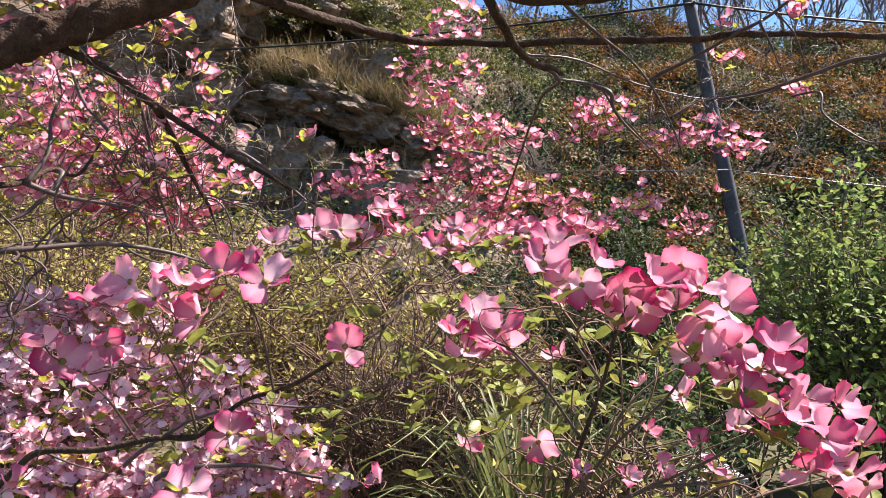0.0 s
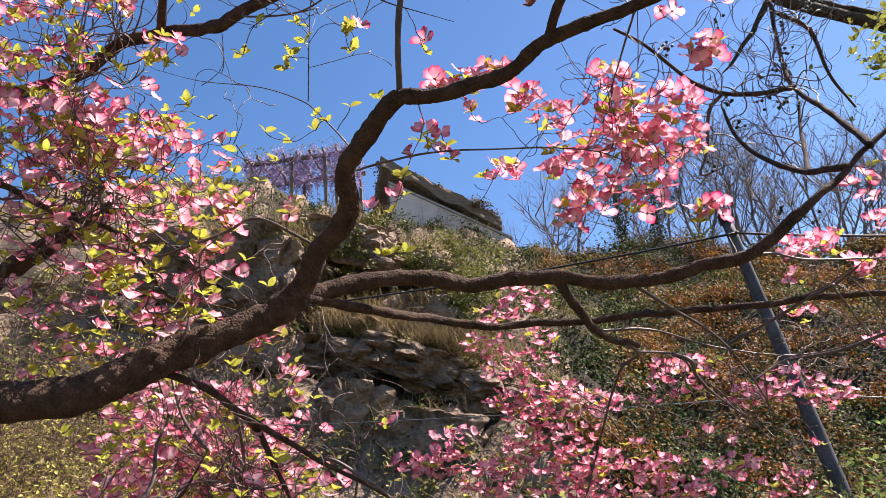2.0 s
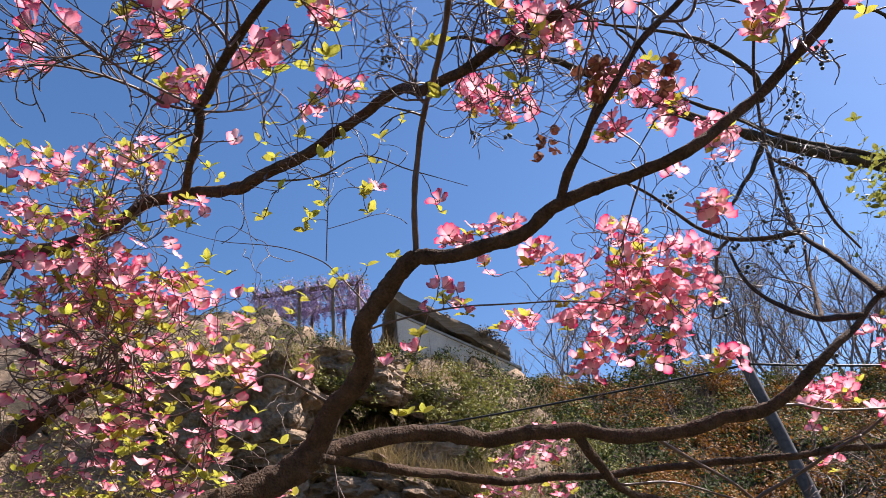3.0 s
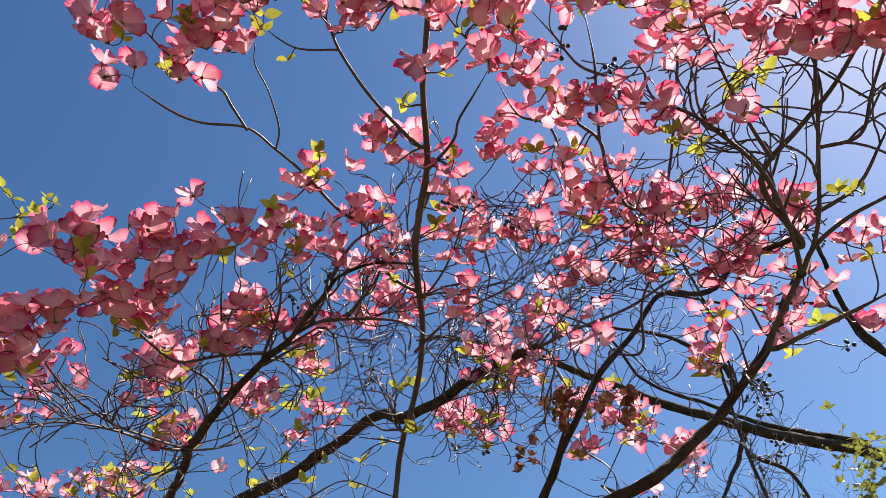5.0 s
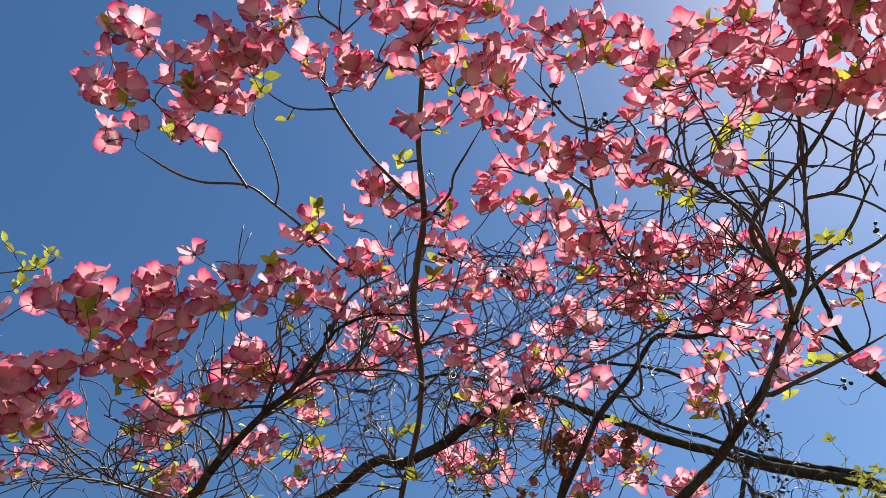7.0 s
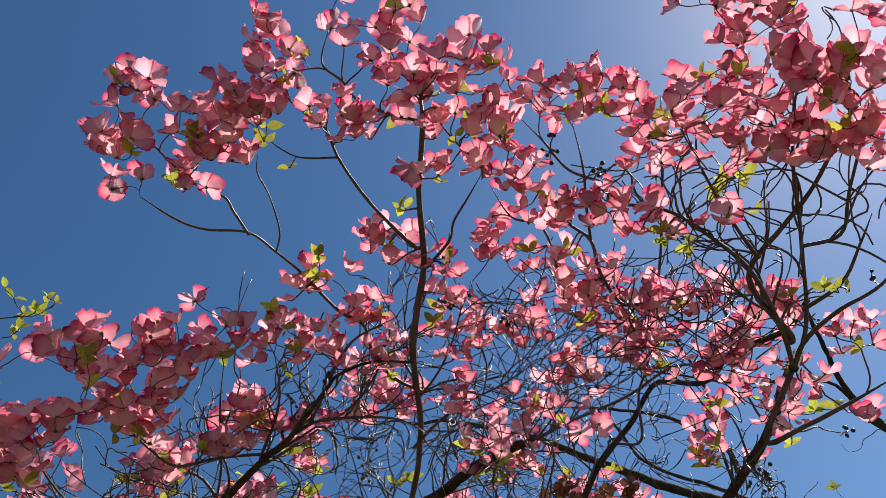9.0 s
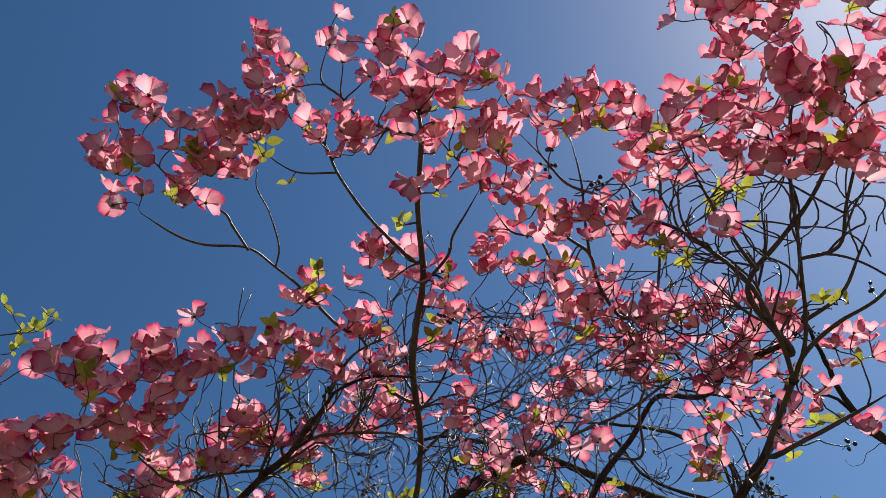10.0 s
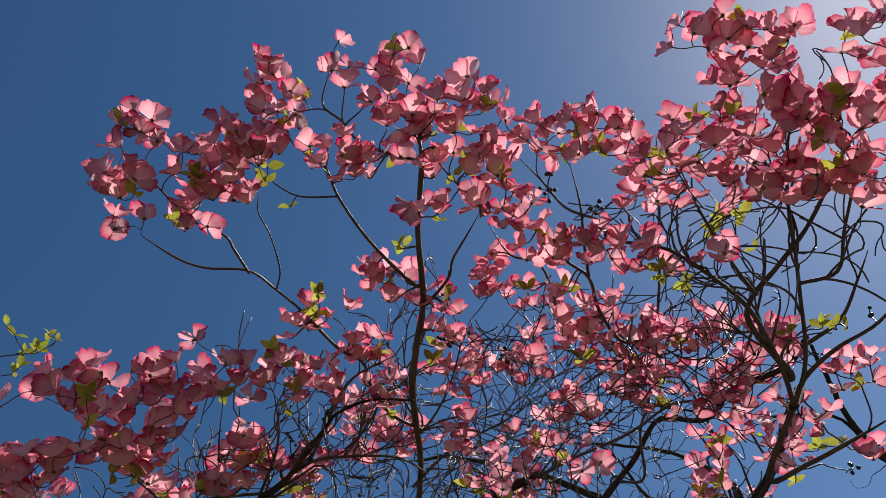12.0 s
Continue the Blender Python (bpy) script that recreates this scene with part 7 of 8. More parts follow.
spray(pale_dogwood, -1.18, 2.66, 1.19, 0.219, 0.110, 50, .3, 0.82)
spray(pale_dogwood, -0.73, 2.56, 1.15, 0.132, 0.079, 34, .3, 0.78)
spray(pale_dogwood, -0.61, 2.46, 1.03, 0.152, 0.126, 59, .3, 0.76)
spray(pale_dogwood, -0.80, 2.46, 1.00, 0.202, 0.126, 67, .3, 0.76)
spray(pale_dogwood, -1.09, 2.45, 0.97, 0.202, 0.076, 59, .3, 0.76)
spray(pale_dogwood, -1.34, 2.45, 0.98, 0.227, 0.101, 67, .3, 0.76)
spray(pale_dogwood, -1.58, 2.66, 1.16, 0.164, 0.110, 29, .3, 0.82)
spray(pale_dogwood, -0.50, 2.47, 0.93, 0.126, 0.076, 38, .3, 0.76)
spray(pale_dogwood, -1.33, 2.55, 1.11, 0.158, 0.105, 34, .3, 0.78)
spray(pale_dogwood, -0.95, 2.35, 0.91, 0.484, 0.073, 84, .3, 0.74)
spray(pale_dogwood, -1.61, 2.65, 1.33, 0.110, 0.082, 21, .3, 0.82)
spray(young_dogwood, -0.19, 1.94, 1.76, 0.076, 0.046, 8, 2.0, 0.96)
spray(young_dogwood, -0.26, 1.94, 1.73, 0.061, 0.030, 4, 2.0, 0.96)
spray(young_dogwood, -0.18, 1.89, 1.67, 0.022, 0.015, 1, 2.0, 0.94)
spray(young_dogwood, -0.27, 1.56, 1.72, 0.037, 0.019, 2, 2.0, 0.84)
spray(young_dogwood, -0.31, 1.56, 1.73, 0.019, 0.012, 1, 2.0, 0.84)
spray(young_dogwood, -0.01, 1.95, 1.71, 0.076, 0.046, 6, 2.0, 0.96)
spray(young_dogwood, 0.12, 2.44, 1.75, 0.075, 0.037, 6, 2.0, 1.09)
spray(young_dogwood, 0.25, 2.66, 1.77, 0.081, 0.030, 6, 2.0, 1.17)
spray(young_dogwood, 0.46, 2.90, 1.79, 0.131, 0.033, 12, 2.0, 1.27)
thicket(dogwood, -0.52, 0.74, 3.26, 0.120, 0.067, 9)
thicket(dogwood, -0.37, 0.89, 3.28, 0.127, 0.086, 13)
thicket(dogwood, -0.26, 0.92, 3.38, 0.121, 0.090, 11)
thicket(dogwood, -0.14, 0.75, 3.34, 0.084, 0.084, 8)
thicket(dogwood, 0.03, 0.85, 3.32, 0.129, 0.129, 17)
thicket(dogwood, 0.17, 0.76, 3.32, 0.112, 0.112, 15)
thicket(dogwood, 0.32, 0.80, 3.27, 0.125, 0.139, 19)
thicket(dogwood, 0.48, 0.76, 3.27, 0.110, 0.138, 17)
thicket(dogwood, 0.62, 0.91, 3.23, 0.128, 0.114, 9)
thicket(dogwood, 0.15, 1.51, 3.65, 0.215, 0.137, 15)
thicket(dogwood, 0.36, 1.58, 3.71, 0.162, 0.142, 11)
thicket(dogwood, 0.68, 0.69, 3.21, 0.117, 0.105, 13)
thicket(dogwood, 0.62, 0.37, 3.25, 0.155, 0.107, 8)
thicket(dogwood, 0.73, 0.38, 3.20, 0.129, 0.152, 9)
thicket(dogwood, 0.83, 0.39, 3.16, 0.114, 0.160, 9)
thicket(dogwood, 0.56, 0.52, 3.23, 0.112, 0.099, 6)
thicket(dogwood, -1.15, 1.08, 3.38, 0.172, 0.078, 11)
thicket(dogwood, -0.82, 0.93, 3.24, 0.140, 0.070, 11)
thicket(dogwood, -0.44, 1.67, 3.67, 0.162, 0.101, 8)
thicket(dogwood, 0.28, 2.11, 3.76, 0.284, 0.175, 15)
thicket(dogwood, -0.00, 1.93, 3.79, 0.190, 0.126, 10)
thicket(dogwood, -0.64, 2.13, 3.53, 0.253, 0.105, 8)
thicket(dogwood, 0.43, 2.46, 3.30, 0.262, 0.218, 15)
thicket(dogwood, 1.67, 3.72, 3.93, 0.433, 0.520, 24)
thicket(dogwood, 2.06, 3.64, 4.72, 0.312, 0.250, 14)
thicket(dogwood, 1.35, 3.55, 4.05, 0.350, 0.300, 12)
thicket(dogwood, -1.79, 2.21, 3.75, 0.271, 0.271, 19)
thicket(dogwood, -1.77, 2.36, 2.93, 0.295, 0.190, 19)
thicket(dogwood, -1.77, 3.29, 2.18, 0.549, 0.275, 16)
thicket(dogwood, -1.53, 2.95, 2.17, 0.317, 0.271, 14)
thicket(dogwood, -1.23, 3.08, 2.03, 0.281, 0.187, 15)
thicket(dogwood, 1.51, 3.89, 2.27, 0.491, 0.300, 25)
thicket(dogwood, 0.62, 4.04, 2.21, 0.337, 0.253, 13)
thicket(young_dogwood, -0.24, 1.57, 1.49, 0.137, 0.087, 10)
thicket(young_dogwood, 0.26, 1.18, 1.42, 0.112, 0.066, 5)
thicket(young_dogwood, -0.52, 1.36, 1.47, 0.142, 0.076, 8)
thicket(dogwood, -0.62, 1.02, 3.36, 0.160, 0.140, 14)
thicket(dogwood, -0.30, 1.42, 3.72, 0.240, 0.160, 16)
thicket(dogwood, 0.12, 1.62, 3.75, 0.240, 0.180, 14)
thicket(dogwood, 0.52, 1.86, 3.56, 0.220, 0.200, 14)
thicket(dogwood, 0.85, 1.62, 3.72, 0.220, 0.220, 12)
thicket(dogwood, -1.05, 1.55, 3.62, 0.240, 0.200, 14)
tuft(dogwood, (-1.27, 0.68, 3.93))
tuft(dogwood, (-1.29, 0.65, 3.95))
tuft(dogwood, (-1.17, 0.69, 3.92))
tuft(dogwood, (-1.25, 0.72, 3.90))
tuft(dogwood, (-1.15, 0.71, 3.91))
tuft(dogwood, (-1.29, 0.77, 3.87))
tuft(dogwood, (-1.27, 0.76, 3.88))
tuft(dogwood, (-1.21, 0.72, 3.90))
tuft(dogwood, (-1.41, 2.21, 3.10))
tuft(dogwood, (-1.29, 2.23, 3.07))
tuft(dogwood, (-1.20, 2.23, 3.07))
tuft(dogwood, (-1.12, 2.24, 3.05))
tuft(dogwood, (-1.02, 2.26, 3.03))
tuft(dogwood, (-0.93, 2.24, 3.09))
tuft(dogwood, (-0.89, 2.18, 3.26))
tuft(dogwood, (-0.80, 2.20, 3.22))
tuft(dogwood, (-0.71, 2.20, 3.25))
tuft(dogwood, (-1.35, 2.20, 3.11))
tuft(dogwood, (-1.23, 2.19, 3.16))
tuft(dogwood, (-1.48, 2.23, 3.03))
tuft(dogwood, (-1.59, 2.25, 2.96))
tuft(dogwood, (-1.16, 2.22, 3.10))
tuft(dogwood, (-1.07, 2.24, 3.08))
tuft(dogwood, (-0.97, 2.26, 3.05))
tuft(dogwood, (-1.33, 2.23, 3.05))
tuft(dogwood, (-1.50, 2.17, 3.19))
tuft(dogwood, (-0.50, 2.23, 2.74))
tuft(dogwood, (-0.46, 2.23, 2.74))
tuft(dogwood, (-0.41, 2.23, 2.74))
tuft(dogwood, (-0.45, 2.18, 2.87))
tuft(dogwood, (-0.32, 2.10, 3.09))
tuft(dogwood, (-0.23, 2.12, 3.07))
tuft(dogwood, (-0.39, 2.14, 2.98))
tuft(dogwood, (-0.90, 1.90, 3.75))
tuft(dogwood, (-0.85, 1.87, 3.80))
tuft(dogwood, (-0.85, 1.93, 3.69))
tuft(dogwood, (-0.74, 1.91, 3.75))
tuft(dogwood, (-0.67, 1.95, 3.67))
tuft(dogwood, (-0.59, 1.93, 3.73))
tuft(dogwood, (-0.85, 1.98, 3.58))
tuft(dogwood, (-0.71, 2.00, 3.57))
tuft(dogwood, (-0.69, 2.03, 3.51))
tuft(dogwood, (-0.75, 2.04, 3.47))
tuft(dogwood, (-0.77, 2.06, 3.43))
tuft(dogwood, (-0.92, 2.02, 3.49))
tuft(dogwood, (-0.53, 2.06, 3.47))
tuft(dogwood, (-0.45, 1.95, 3.72))
tuft(dogwood, (-0.36, 1.92, 3.77))
tuft(dogwood, (-0.54, 2.03, 3.53))
tuft(dogwood, (-0.65, 2.15, 3.25))
tuft(dogwood, (-0.69, 2.14, 3.27))
tuft(dogwood, (-0.45, 2.14, 3.31))
tuft(dogwood, (-0.56, 2.14, 3.29))
tuft(dogwood, (-0.48, 1.98, 3.63))
tuft(dogwood, (-1.15, 1.89, 3.72))
tuft(dogwood, (-1.10, 1.92, 3.68))
tuft(dogwood, (-1.19, 1.87, 3.76))
tuft(dogwood, (-1.07, 1.94, 3.64))
tuft(dogwood, (-1.22, 1.89, 3.71))
tuft(dogwood, (-1.94, 2.44, 3.61))
tuft(dogwood, (-1.88, 2.48, 3.49))
tuft(dogwood, (-1.83, 2.54, 3.28))
tuft(dogwood, (-1.71, 2.54, 3.32))
tuft(dogwood, (-1.59, 2.47, 3.58))
tuft(dogwood, (-1.48, 2.49, 3.53))
tuft(dogwood, (-1.93, 2.62, 3.00))
tuft(dogwood, (-1.80, 2.65, 2.94))
tuft(dogwood, (-2.00, 2.68, 2.80))
tuft(dogwood, (-1.86, 2.70, 2.74))
tuft(dogwood, (-1.74, 2.68, 2.82))
tuft(dogwood, (-1.63, 2.71, 2.77))
tuft(dogwood, (-1.97, 2.71, 2.68))
tuft(dogwood, (-1.32, 2.73, 2.74))
tuft(dogwood, (-1.19, 2.81, 2.51))
tuft(dogwood, (-1.08, 2.85, 2.41))
tuft(dogwood, (-1.23, 2.79, 2.56))
tuft(dogwood, (-0.92, 2.86, 2.39))
tuft(dogwood, (-1.45, 2.56, 3.30))
tuft(dogwood, (-1.99, 2.60, 3.07))
tuft(dogwood, (-1.16, 2.87, 2.32))
tuft(dogwood, (-1.36, 2.62, 3.11))
tuft(dogwood, (-1.51, 2.93, 2.69))
tuft(dogwood, (-1.37, 2.93, 2.73))
tuft(dogwood, (-1.26, 2.94, 2.61))
tuft(dogwood, (-1.34, 2.95, 2.33))
tuft(dogwood, (-1.17, 2.95, 2.49))
tuft(dogwood, (-1.23, 2.94, 2.68))
tuft(dogwood, (-1.11, 2.94, 2.72))
tuft(dogwood, (-1.75, 2.94, 2.44))
tuft(dogwood, (-1.56, 2.93, 2.62))
tuft(dogwood, (-1.20, 2.96, 2.21))
tuft(dogwood, (-1.25, 2.96, 2.09))
tuft(dogwood, (-1.13, 2.96, 2.18))
tuft(dogwood, (-0.95, 2.97, 2.03))
tuft(dogwood, (-1.05, 2.95, 2.34))
tuft(dogwood, (-1.44, 2.94, 2.59))
tuft(young_dogwood, (-0.04, 1.74, 1.54))
tuft(young_dogwood, (-0.06, 1.74, 1.52))
tuft(young_dogwood, (0.07, 1.73, 1.68))
tuft(young_dogwood, (0.03, 1.73, 1.69))
tuft(young_dogwood, (0.10, 1.73, 1.69))
tuft(young_dogwood, (-0.09, 1.73, 1.66))
tuft(young_dogwood, (-0.26, 1.73, 1.67))
tuft(young_dogwood, (0.25, 1.74, 1.53))
tuft(dogwood, (-0.69, 1.27, 3.60))
tuft(dogwood, (-0.59, 1.32, 3.57))
tuft(dogwood, (-0.56, 1.36, 3.53))
tuft(dogwood, (-0.67, 1.36, 3.53))
tuft(dogwood, (-0.50, 1.34, 3.54))
tuft(dogwood, (-0.28, 1.09, 3.72))
tuft(dogwood, (-0.25, 1.09, 3.72))
tuft(dogwood, (-0.23, 1.35, 3.53))
tuft(dogwood, (-0.19, 1.34, 3.53))
tuft(dogwood, (-0.19, 1.47, 3.44))
tuft(dogwood, (-0.02, 1.48, 3.43))
tuft(dogwood, (0.04, 1.46, 3.44))
tuft(dogwood, (0.79, 1.39, 3.46))
tuft(dogwood, (1.19, 1.34, 3.49))
tuft(dogwood, (1.12, 1.34, 3.49))
tuft(dogwood, (0.93, 1.28, 3.54))
tuft(dogwood, (0.51, 0.44, 3.27))
tuft(dogwood, (0.55, 0.45, 3.25))
tuft(dogwood, (0.63, 0.36, 3.29))
tuft(dogwood, (0.65, 0.33, 3.30))
tuft(dogwood, (0.70, 0.39, 3.24))
tuft(dogwood, (0.61, 0.23, 3.38))
tuft(dogwood, (0.81, 0.52, 3.10))
tuft(dogwood, (0.79, 0.52, 3.11))
tuft(dogwood, (0.83, 0.52, 3.09))
tuft(dogwood, (-0.06, 0.33, 3.42))
tuft(dogwood, (-0.05, 0.33, 3.42))
tuft(dogwood, (0.03, 0.44, 3.35))
tuft(dogwood, (-0.38, 0.47, 3.31))
tuft(dogwood, (-0.26, 0.39, 3.38))
tuft(dogwood, (-0.57, 0.51, 3.24))
tuft(dogwood, (-0.29, 0.21, 3.48))
tuft(dogwood, (-0.32, 0.12, 3.52))
tuft(dogwood, (0.30, 0.46, 3.31))
buds(1.95, 3.55, 4.89, 9, 0.0116)
buds(1.91, 3.60, 4.80, 8, 0.0116)
buds(1.95, 3.69, 4.60, 6, 0.0116)
buds(1.66, 3.61, 4.14, 5, 0.0107)
buds(1.60, 3.56, 3.86, 6, 0.0104)
buds(1.28, 3.41, 4.51, 4, 0.0107)
buds(1.26, 3.42, 3.71, 5, 0.0101)
buds(0.94, 3.21, 4.10, 4, 0.0101)
buds(1.53, 3.53, 3.91, 4, 0.0104)
buds(1.51, 3.63, 4.08, 3, 0.0107)
buds(-0.08, 2.57, 4.19, 4, 0.0093)
buds(-0.38, 1.90, 4.16, 7, 0.0084)
buds(-0.41, 1.94, 4.12, 5, 0.0084)
buds(0.46, 1.29, 3.71, 5, 0.0064)
buds(-0.42, 0.80, 3.38, 4, 0.0048)
buds(0.04, 2.28, 3.91, 4, 0.0087)
buds(0.30, 0.27, 3.45, 6, 0.0052)
buds(0.40, 0.31, 3.41, 6, 0.0051)
buds(0.02, 0.59, 3.38, 7, 0.0050)
buds(-0.30, 0.71, 3.34, 5, 0.0051)
buds(0.37, 0.83, 3.30, 5, 0.0053)
buds(0.96, 1.56, 3.46, 7, 0.0070)
buds(1.37, 1.64, 3.63, 5, 0.0075)
buds(0.93, 0.56, 3.15, 3, 0.0046)
buds(0.15, 0.66, 3.37, 5, 0.0052)
buds(0.05, 0.57, 3.39, 6, 0.0051)
buds(0.31, 0.22, 3.45, 6, 0.0053)
buds(1.39, 3.65, 4.51, 5, 0.0098)
buds(1.06, 3.65, 4.38, 5, 0.0098)
buds(1.75, 3.65, 4.44, 5, 0.0098)
buds(1.73, 3.65, 4.27, 5, 0.0098)
buds(1.91, 3.65, 4.50, 5, 0.0098)
buds(1.61, 3.65, 4.13, 5, 0.0098)
buds(1.62, 3.65, 3.92, 5, 0.0098)
buds(1.51, 3.65, 3.94, 5, 0.0098)
buds(1.14, 3.65, 3.59, 5, 0.0098)
buds(1.60, 3.65, 3.20, 5, 0.0098)
buds(1.44, 3.65, 3.27, 5, 0.0098)
buds(1.33, 3.65, 3.95, 5, 0.0098)
buds(1.46, 2.60, 4.28, 5, 0.0080)
buds(1.39, 2.60, 4.20, 5, 0.0080)
buds(2.35, 2.60, 5.23, 5, 0.0080)
buds(2.16, 2.60, 5.39, 5, 0.0080)
withered(0.23, 2.65, 4.14, 9)
withered(0.30, 1.59, 3.58, 10)
withered(0.50, 1.64, 3.53, 9)
spray(dogwood, -1.61, 2.59, 3.18, 0.566, 0.520, 64, 1.3, 1.06)
spray(dogwood, -1.55, 2.31, 3.32, 0.400, 0.316, 30, 1.2, 0.98)
spray(dogwood, -1.70, 2.40, 3.18, 0.502, 0.502, 56, 1.5, 1.02)
spray(dogwood, -1.82, 2.29, 3.56, 0.362, 0.249, 30, 1.2, 1.06)
spray(dogwood, -1.46, 3.07, 2.21, 0.538, 0.351, 68, 1, 1.06)
spray(dogwood, -1.56, 3.30, 2.19, 0.549, 0.374, 38, 1.2, 1.06)
spray(dogwood, -1.59, 2.94, 2.52, 0.362, 0.271, 22, 1.4, 1.06)
spray(dogwood, -1.24, 2.20, 3.07, 0.325, 0.223, 8, 3, 0.94)
spray(dogwood, -1.67, 2.25, 3.15, 0.379, 0.253, 14, 3, 0.98)
spray(dogwood, -1.68, 2.37, 2.66, 0.365, 0.243, 16, 3, 0.94)
spray(dogwood, -1.24, 2.24, 2.73, 0.234, 0.195, 9, 3, 0.90)
spray(dogwood, -1.83, 2.14, 3.63, 0.262, 0.262, 12, 3, 1.02)
spray(dogwood, -1.34, 2.55, 2.18, 0.406, 0.243, 16, 3, 0.94)
thicket(dogwood, -1.54, 2.53, 2.99, 0.568, 0.524, 34)
thicket(dogwood, -1.69, 2.37, 3.22, 0.481, 0.437, 24)
thicket(dogwood, -1.77, 3.03, 2.04, 0.562, 0.281, 22)
thicket(dogwood, -1.12, 2.95, 2.05, 0.452, 0.294, 14)
thicket(dogwood, -1.35, 2.37, 1.70, 0.374, 0.112, 13)
thicket(dogwood, -0.99, 2.72, 1.77, 0.337, 0.169, 10)
bloom(0.12, 1.02, 1.62, 1.06)
bloom(0.17, 1.01, 1.59, 1.06)
bloom(0.23, 1.01, 1.58, 1.06)
bloom(0.27, 1.00, 1.59, 1.06)
bloom(0.33, 1.00, 1.58, 1.06)
bloom(0.34, 1.00, 1.53, 1.06)
bloom(0.38, 1.00, 1.50, 1.06)
bloom(0.33, 1.03, 1.48, 1.06)
bloom(0.38, 0.99, 1.44, 1.06)
bloom(0.43, 0.99, 1.46, 1.06)
bloom(0.44, 0.99, 1.40, 1.06)
bloom(0.47, 0.97, 1.38, 1.06)
bloom(0.46, 0.99, 1.33, 1.06)
bloom(0.50, 0.97, 1.33, 1.06)
bloom(-0.01, 1.13, 1.52, 1.06)
bloom(0.06, 1.13, 1.52, 1.06)
bloom(0.17, 1.28, 1.46, 0.7)
bloom(0.31, 1.28, 1.41, 0.7)
bloom(0.38, 1.28, 1.39, 0.7)
bloom(0.44, 1.19, 1.35, 0.7)
bloom(0.38, 1.19, 1.33, 0.7)
bloom(0.32, 1.28, 1.33, 0.7)
bloom(0.32, 1.19, 1.29, 0.7)
bloom(0.40, 1.19, 1.28, 0.7)
bloom(0.18, 1.14, 1.30, 0.7)
bloom(0.25, 1.14, 1.29, 0.7)
bloom(0.00, 1.48, 1.27, 1.06)
bloom(0.16, 1.59, 1.25, 1.06)
bloom(-0.21, 1.32, 1.49, 1.06)
bloom(-0.05, 1.57, 1.68, 1.06)
bloom(0.01, 1.57, 1.62, 1.06)
bloom(-0.61, 1.21, 1.59, 1.06)
bloom(-0.55, 1.21, 1.62, 1.06)
bloom(-0.49, 1.16, 1.59, 1.06)
bloom(-0.44, 1.16, 1.61, 1.06)
bloom(-0.40, 1.21, 1.63, 1.06)
bloom(-0.40, 1.11, 1.56, 1.06)
bloom(-0.31, 1.16, 1.61, 1.06)
bloom(-0.32, 1.26, 1.68, 1.06)
bloom(-0.67, 1.16, 1.52, 1.06)
bloom(-0.58, 1.11, 1.48, 1.06)
bloom(-0.71, 1.45, 1.50, 1.06)
bloom(-0.41, 1.27, 1.35, 1.06)
bloom(-0.67, 1.07, 1.32, 1.06)
bloom(-0.45, 1.17, 1.28, 1.06)
bloom(-0.23, 1.92, 1.09, 1.06)
bloom(-0.26, 1.35, 1.71, 1.06)
bloom(0.16, 1.07, 1.58, 1.06)
bloom(0.20, 1.05, 1.62, 1.06)
bloom(0.21, 1.05, 1.56, 1.06)
bloom(0.26, 1.06, 1.55, 1.06)
bloom(0.32, 1.05, 1.61, 1.06)
bloom(0.31, 1.04, 1.55, 1.06)
bloom(0.38, 1.05, 1.55, 1.06)
bloom(0.37, 1.05, 1.49, 1.06)
bloom(0.42, 1.04, 1.46, 1.06)
bloom(0.44, 1.03, 1.49, 1.06)
bloom(0.48, 1.04, 1.42, 1.06)
bloom(0.42, 1.04, 1.39, 1.06)
bloom(0.49, 1.03, 1.34, 1.06)
bloom(0.52, 1.02, 1.41, 1.06)
bloom(0.54, 1.01, 1.36, 1.06)
bloom(0.15, 1.09, 1.65, 1.06)
bloom(0.39, 1.06, 1.45, 1.06)
bloom(0.54, 1.00, 1.31, 1.06)
bloom(0.51, 1.04, 1.30, 1.06)
bloom(0.01, 1.17, 1.49, 1.06)
bloom(0.03, 1.19, 1.54, 1.06)
bloom(0.08, 1.17, 1.49, 1.06)
bloom(-0.60, 1.26, 1.58, 1.06)
bloom(-0.50, 1.25, 1.63, 1.06)
bloom(-0.43, 1.21, 1.60, 1.06)
bloom(-0.37, 1.26, 1.64, 1.06)
bloom(-0.67, 1.21, 1.49, 1.06)
bloom(-0.48, 1.21, 1.56, 1.06)
CLOSE = 75
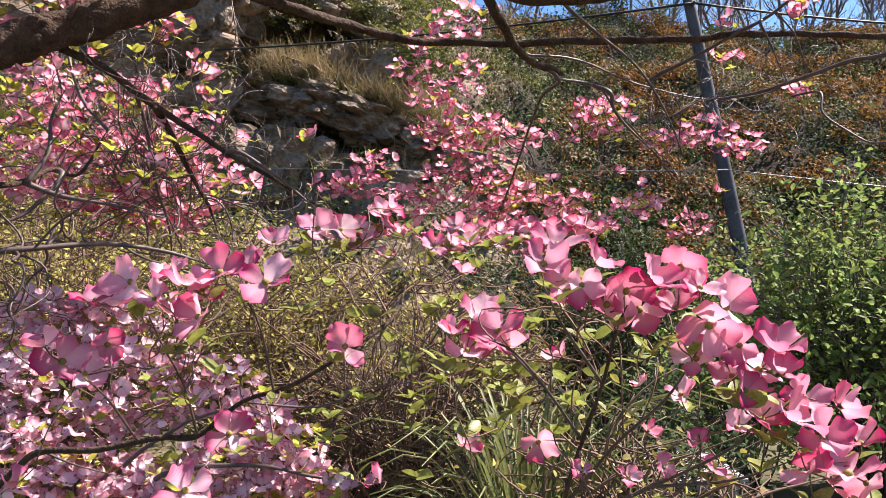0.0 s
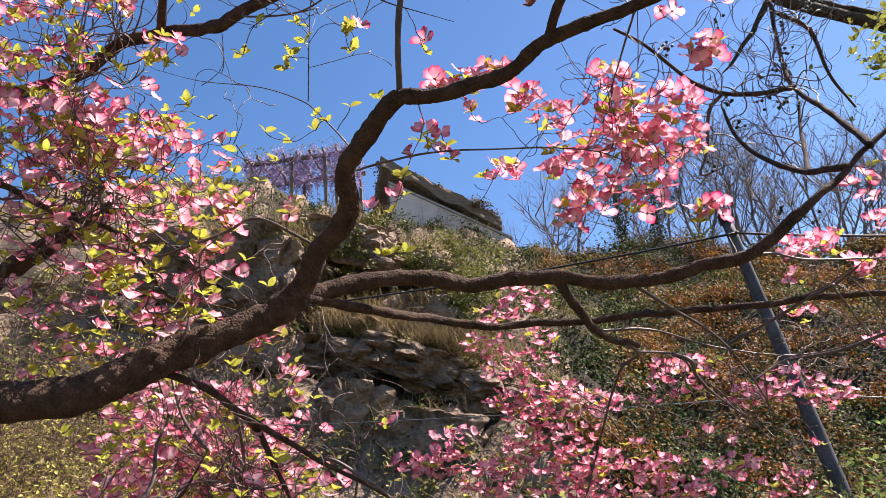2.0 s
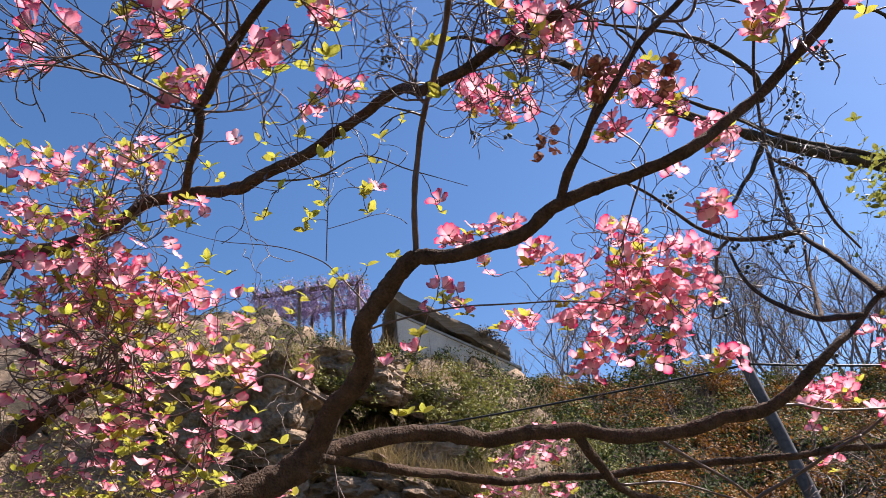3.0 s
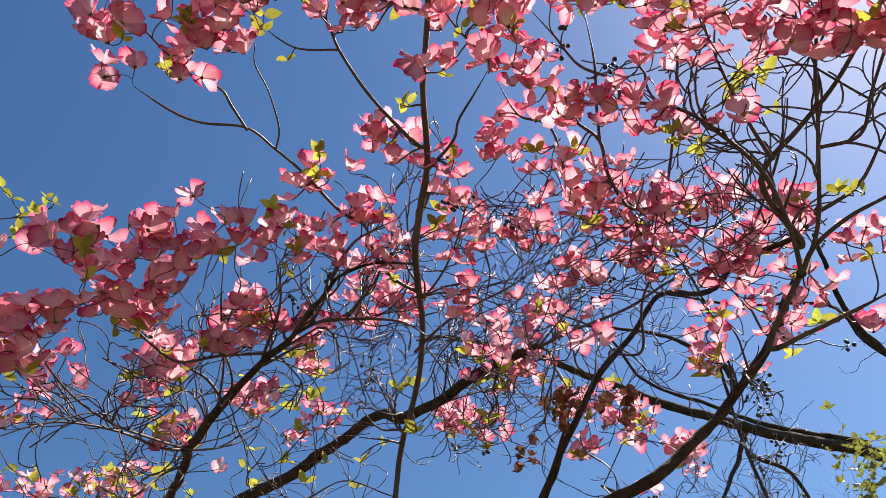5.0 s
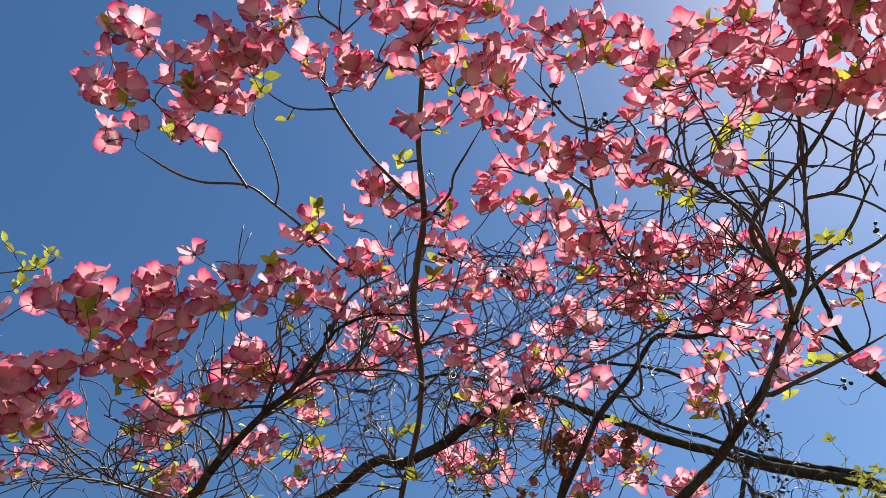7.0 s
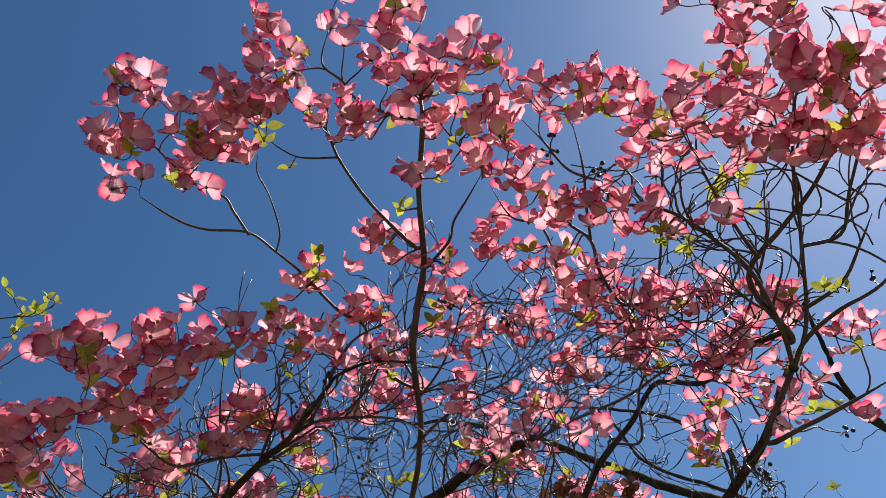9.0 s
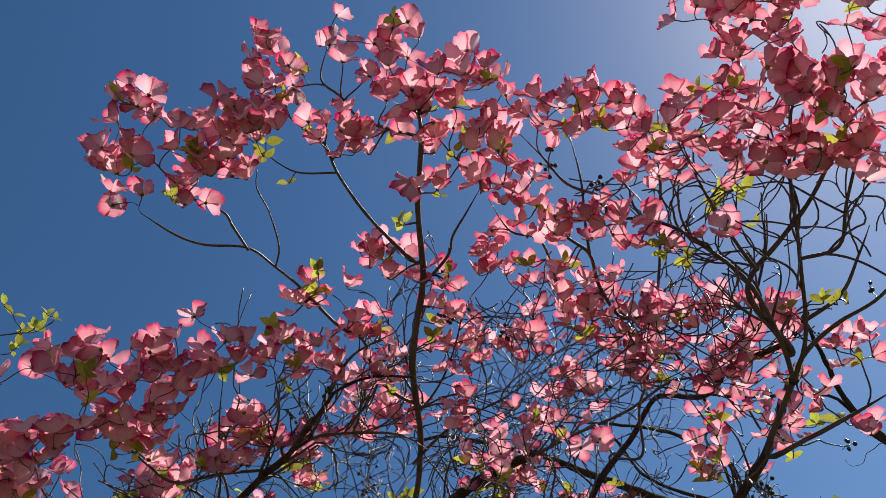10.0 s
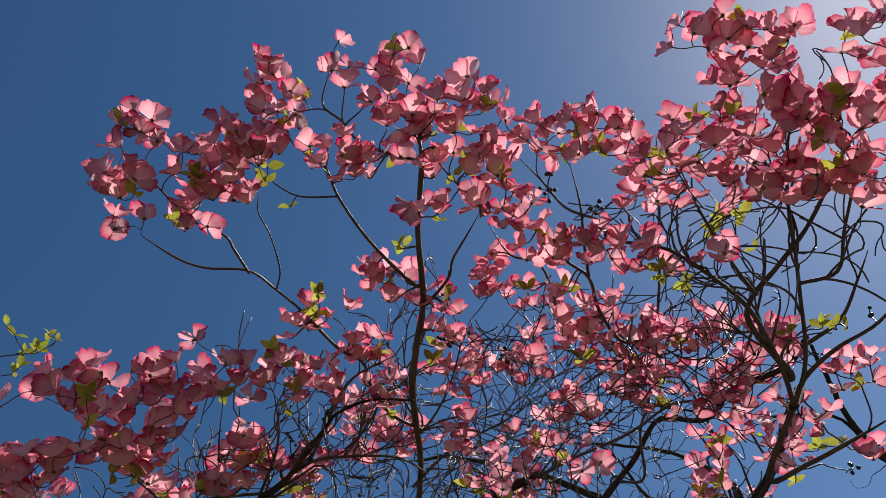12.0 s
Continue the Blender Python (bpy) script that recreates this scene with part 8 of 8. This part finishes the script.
tuft(young_dogwood, *[np.array(s) + rng.normal(size=3) * 0.03 for s in ((-0.15, 1.45, 1.46), (-0.06, 1.45, 1.42), (-0.1, 1.5, 1.3), (0.08, 1.4, 1.4), (0.17, 1.4, 1.5),
     (0.02, 1.5, 1.56), (0.28, 1.3, 1.45), (0.33, 1.2, 1.52), (0.37, 1.2, 1.54), (-0.28, 1.6, 1.3), (-0.26, 1.6, 1.25), (-0.34, 1.35, 1.32), (-0.55, 1.3, 1.42),
     (-0.46, 1.35, 1.45), (-0.3, 1.4, 1.56), (0.45, 1.2, 1.41), (0.22, 1.35, 1.37), (0.06, 1.4, 1.36)) for _ in range(3)])
young_dogwood.tufts += list(rng.normal(size=(22, 3)) * (0.16, 0.12, 0.07) + (0.0, 1.45, 1.4))
young_dogwood.tufts += [p - (0, 0, 0.05) + rng.normal(size=3) * 0.02 for p in young_dogwood.flowers[-CLOSE::2]]
finish(dogwood, lambda p: p[2] > 2.4 and p[1] < 0.9)
finish(young_dogwood, lambda p: True, lean=(0.15, -0.6, 0.9), close=CLOSE, leaf_parts=300)
finish(pale_dogwood, lambda p: False, lean=(0.5, -0.35, 1.0))
for p in rng.normal(size=(130, 3)) * (0.24, 0.22, 0.26) + (3.44, 5.19, 5.13):
    ivy_tree.tufts.append(p)
ivy_tree.bare += list(rng.normal(size=(6, 3)) * (0.6, 0.4, 0.4) + (2.89, 5.11, 5.56))
finish(ivy_tree, lambda p: False)

# dark berries and last year's withered bracts of the dogwood
BALL = bmesh.new()
bmesh.ops.create_icosphere(BALL, subdivisions=2, radius=1.0)
BALL_V, BALL_F = np.array([v.co[:] for v in BALL.verts]), np.array([[v.index for v in f.verts] for f in BALL.faces])
BALL.free()
berry = mesh("berry", BALL_V, BALL_F, BERRY)
for spot, offsets, r in dogwood.buds:
    for d in offsets:
        part("berry_stalk", mesh("berry_stalk", *tube([spot, spot + d * 0.5 + (0, 0, 0.004), spot + d], [0.0012, 0.001, 0.001], 4), TWIG), dogwood.root)
        ob = part("berry", berry, dogwood.root)
        ob.matrix_local = matrix(np.eye(3), spot + d, r * rng.uniform(0.8, 1.15))
for spot in dogwood.dead:
    ob = part("withered_flower", flower_mesh(int(rng.integers(0, 10)), DEAD), dogwood.root)
    ob.matrix_local = matrix(facing(rng.normal(size=(1, 3)), rng.uniform(0, 6, 1))[0], spot, 0.8)
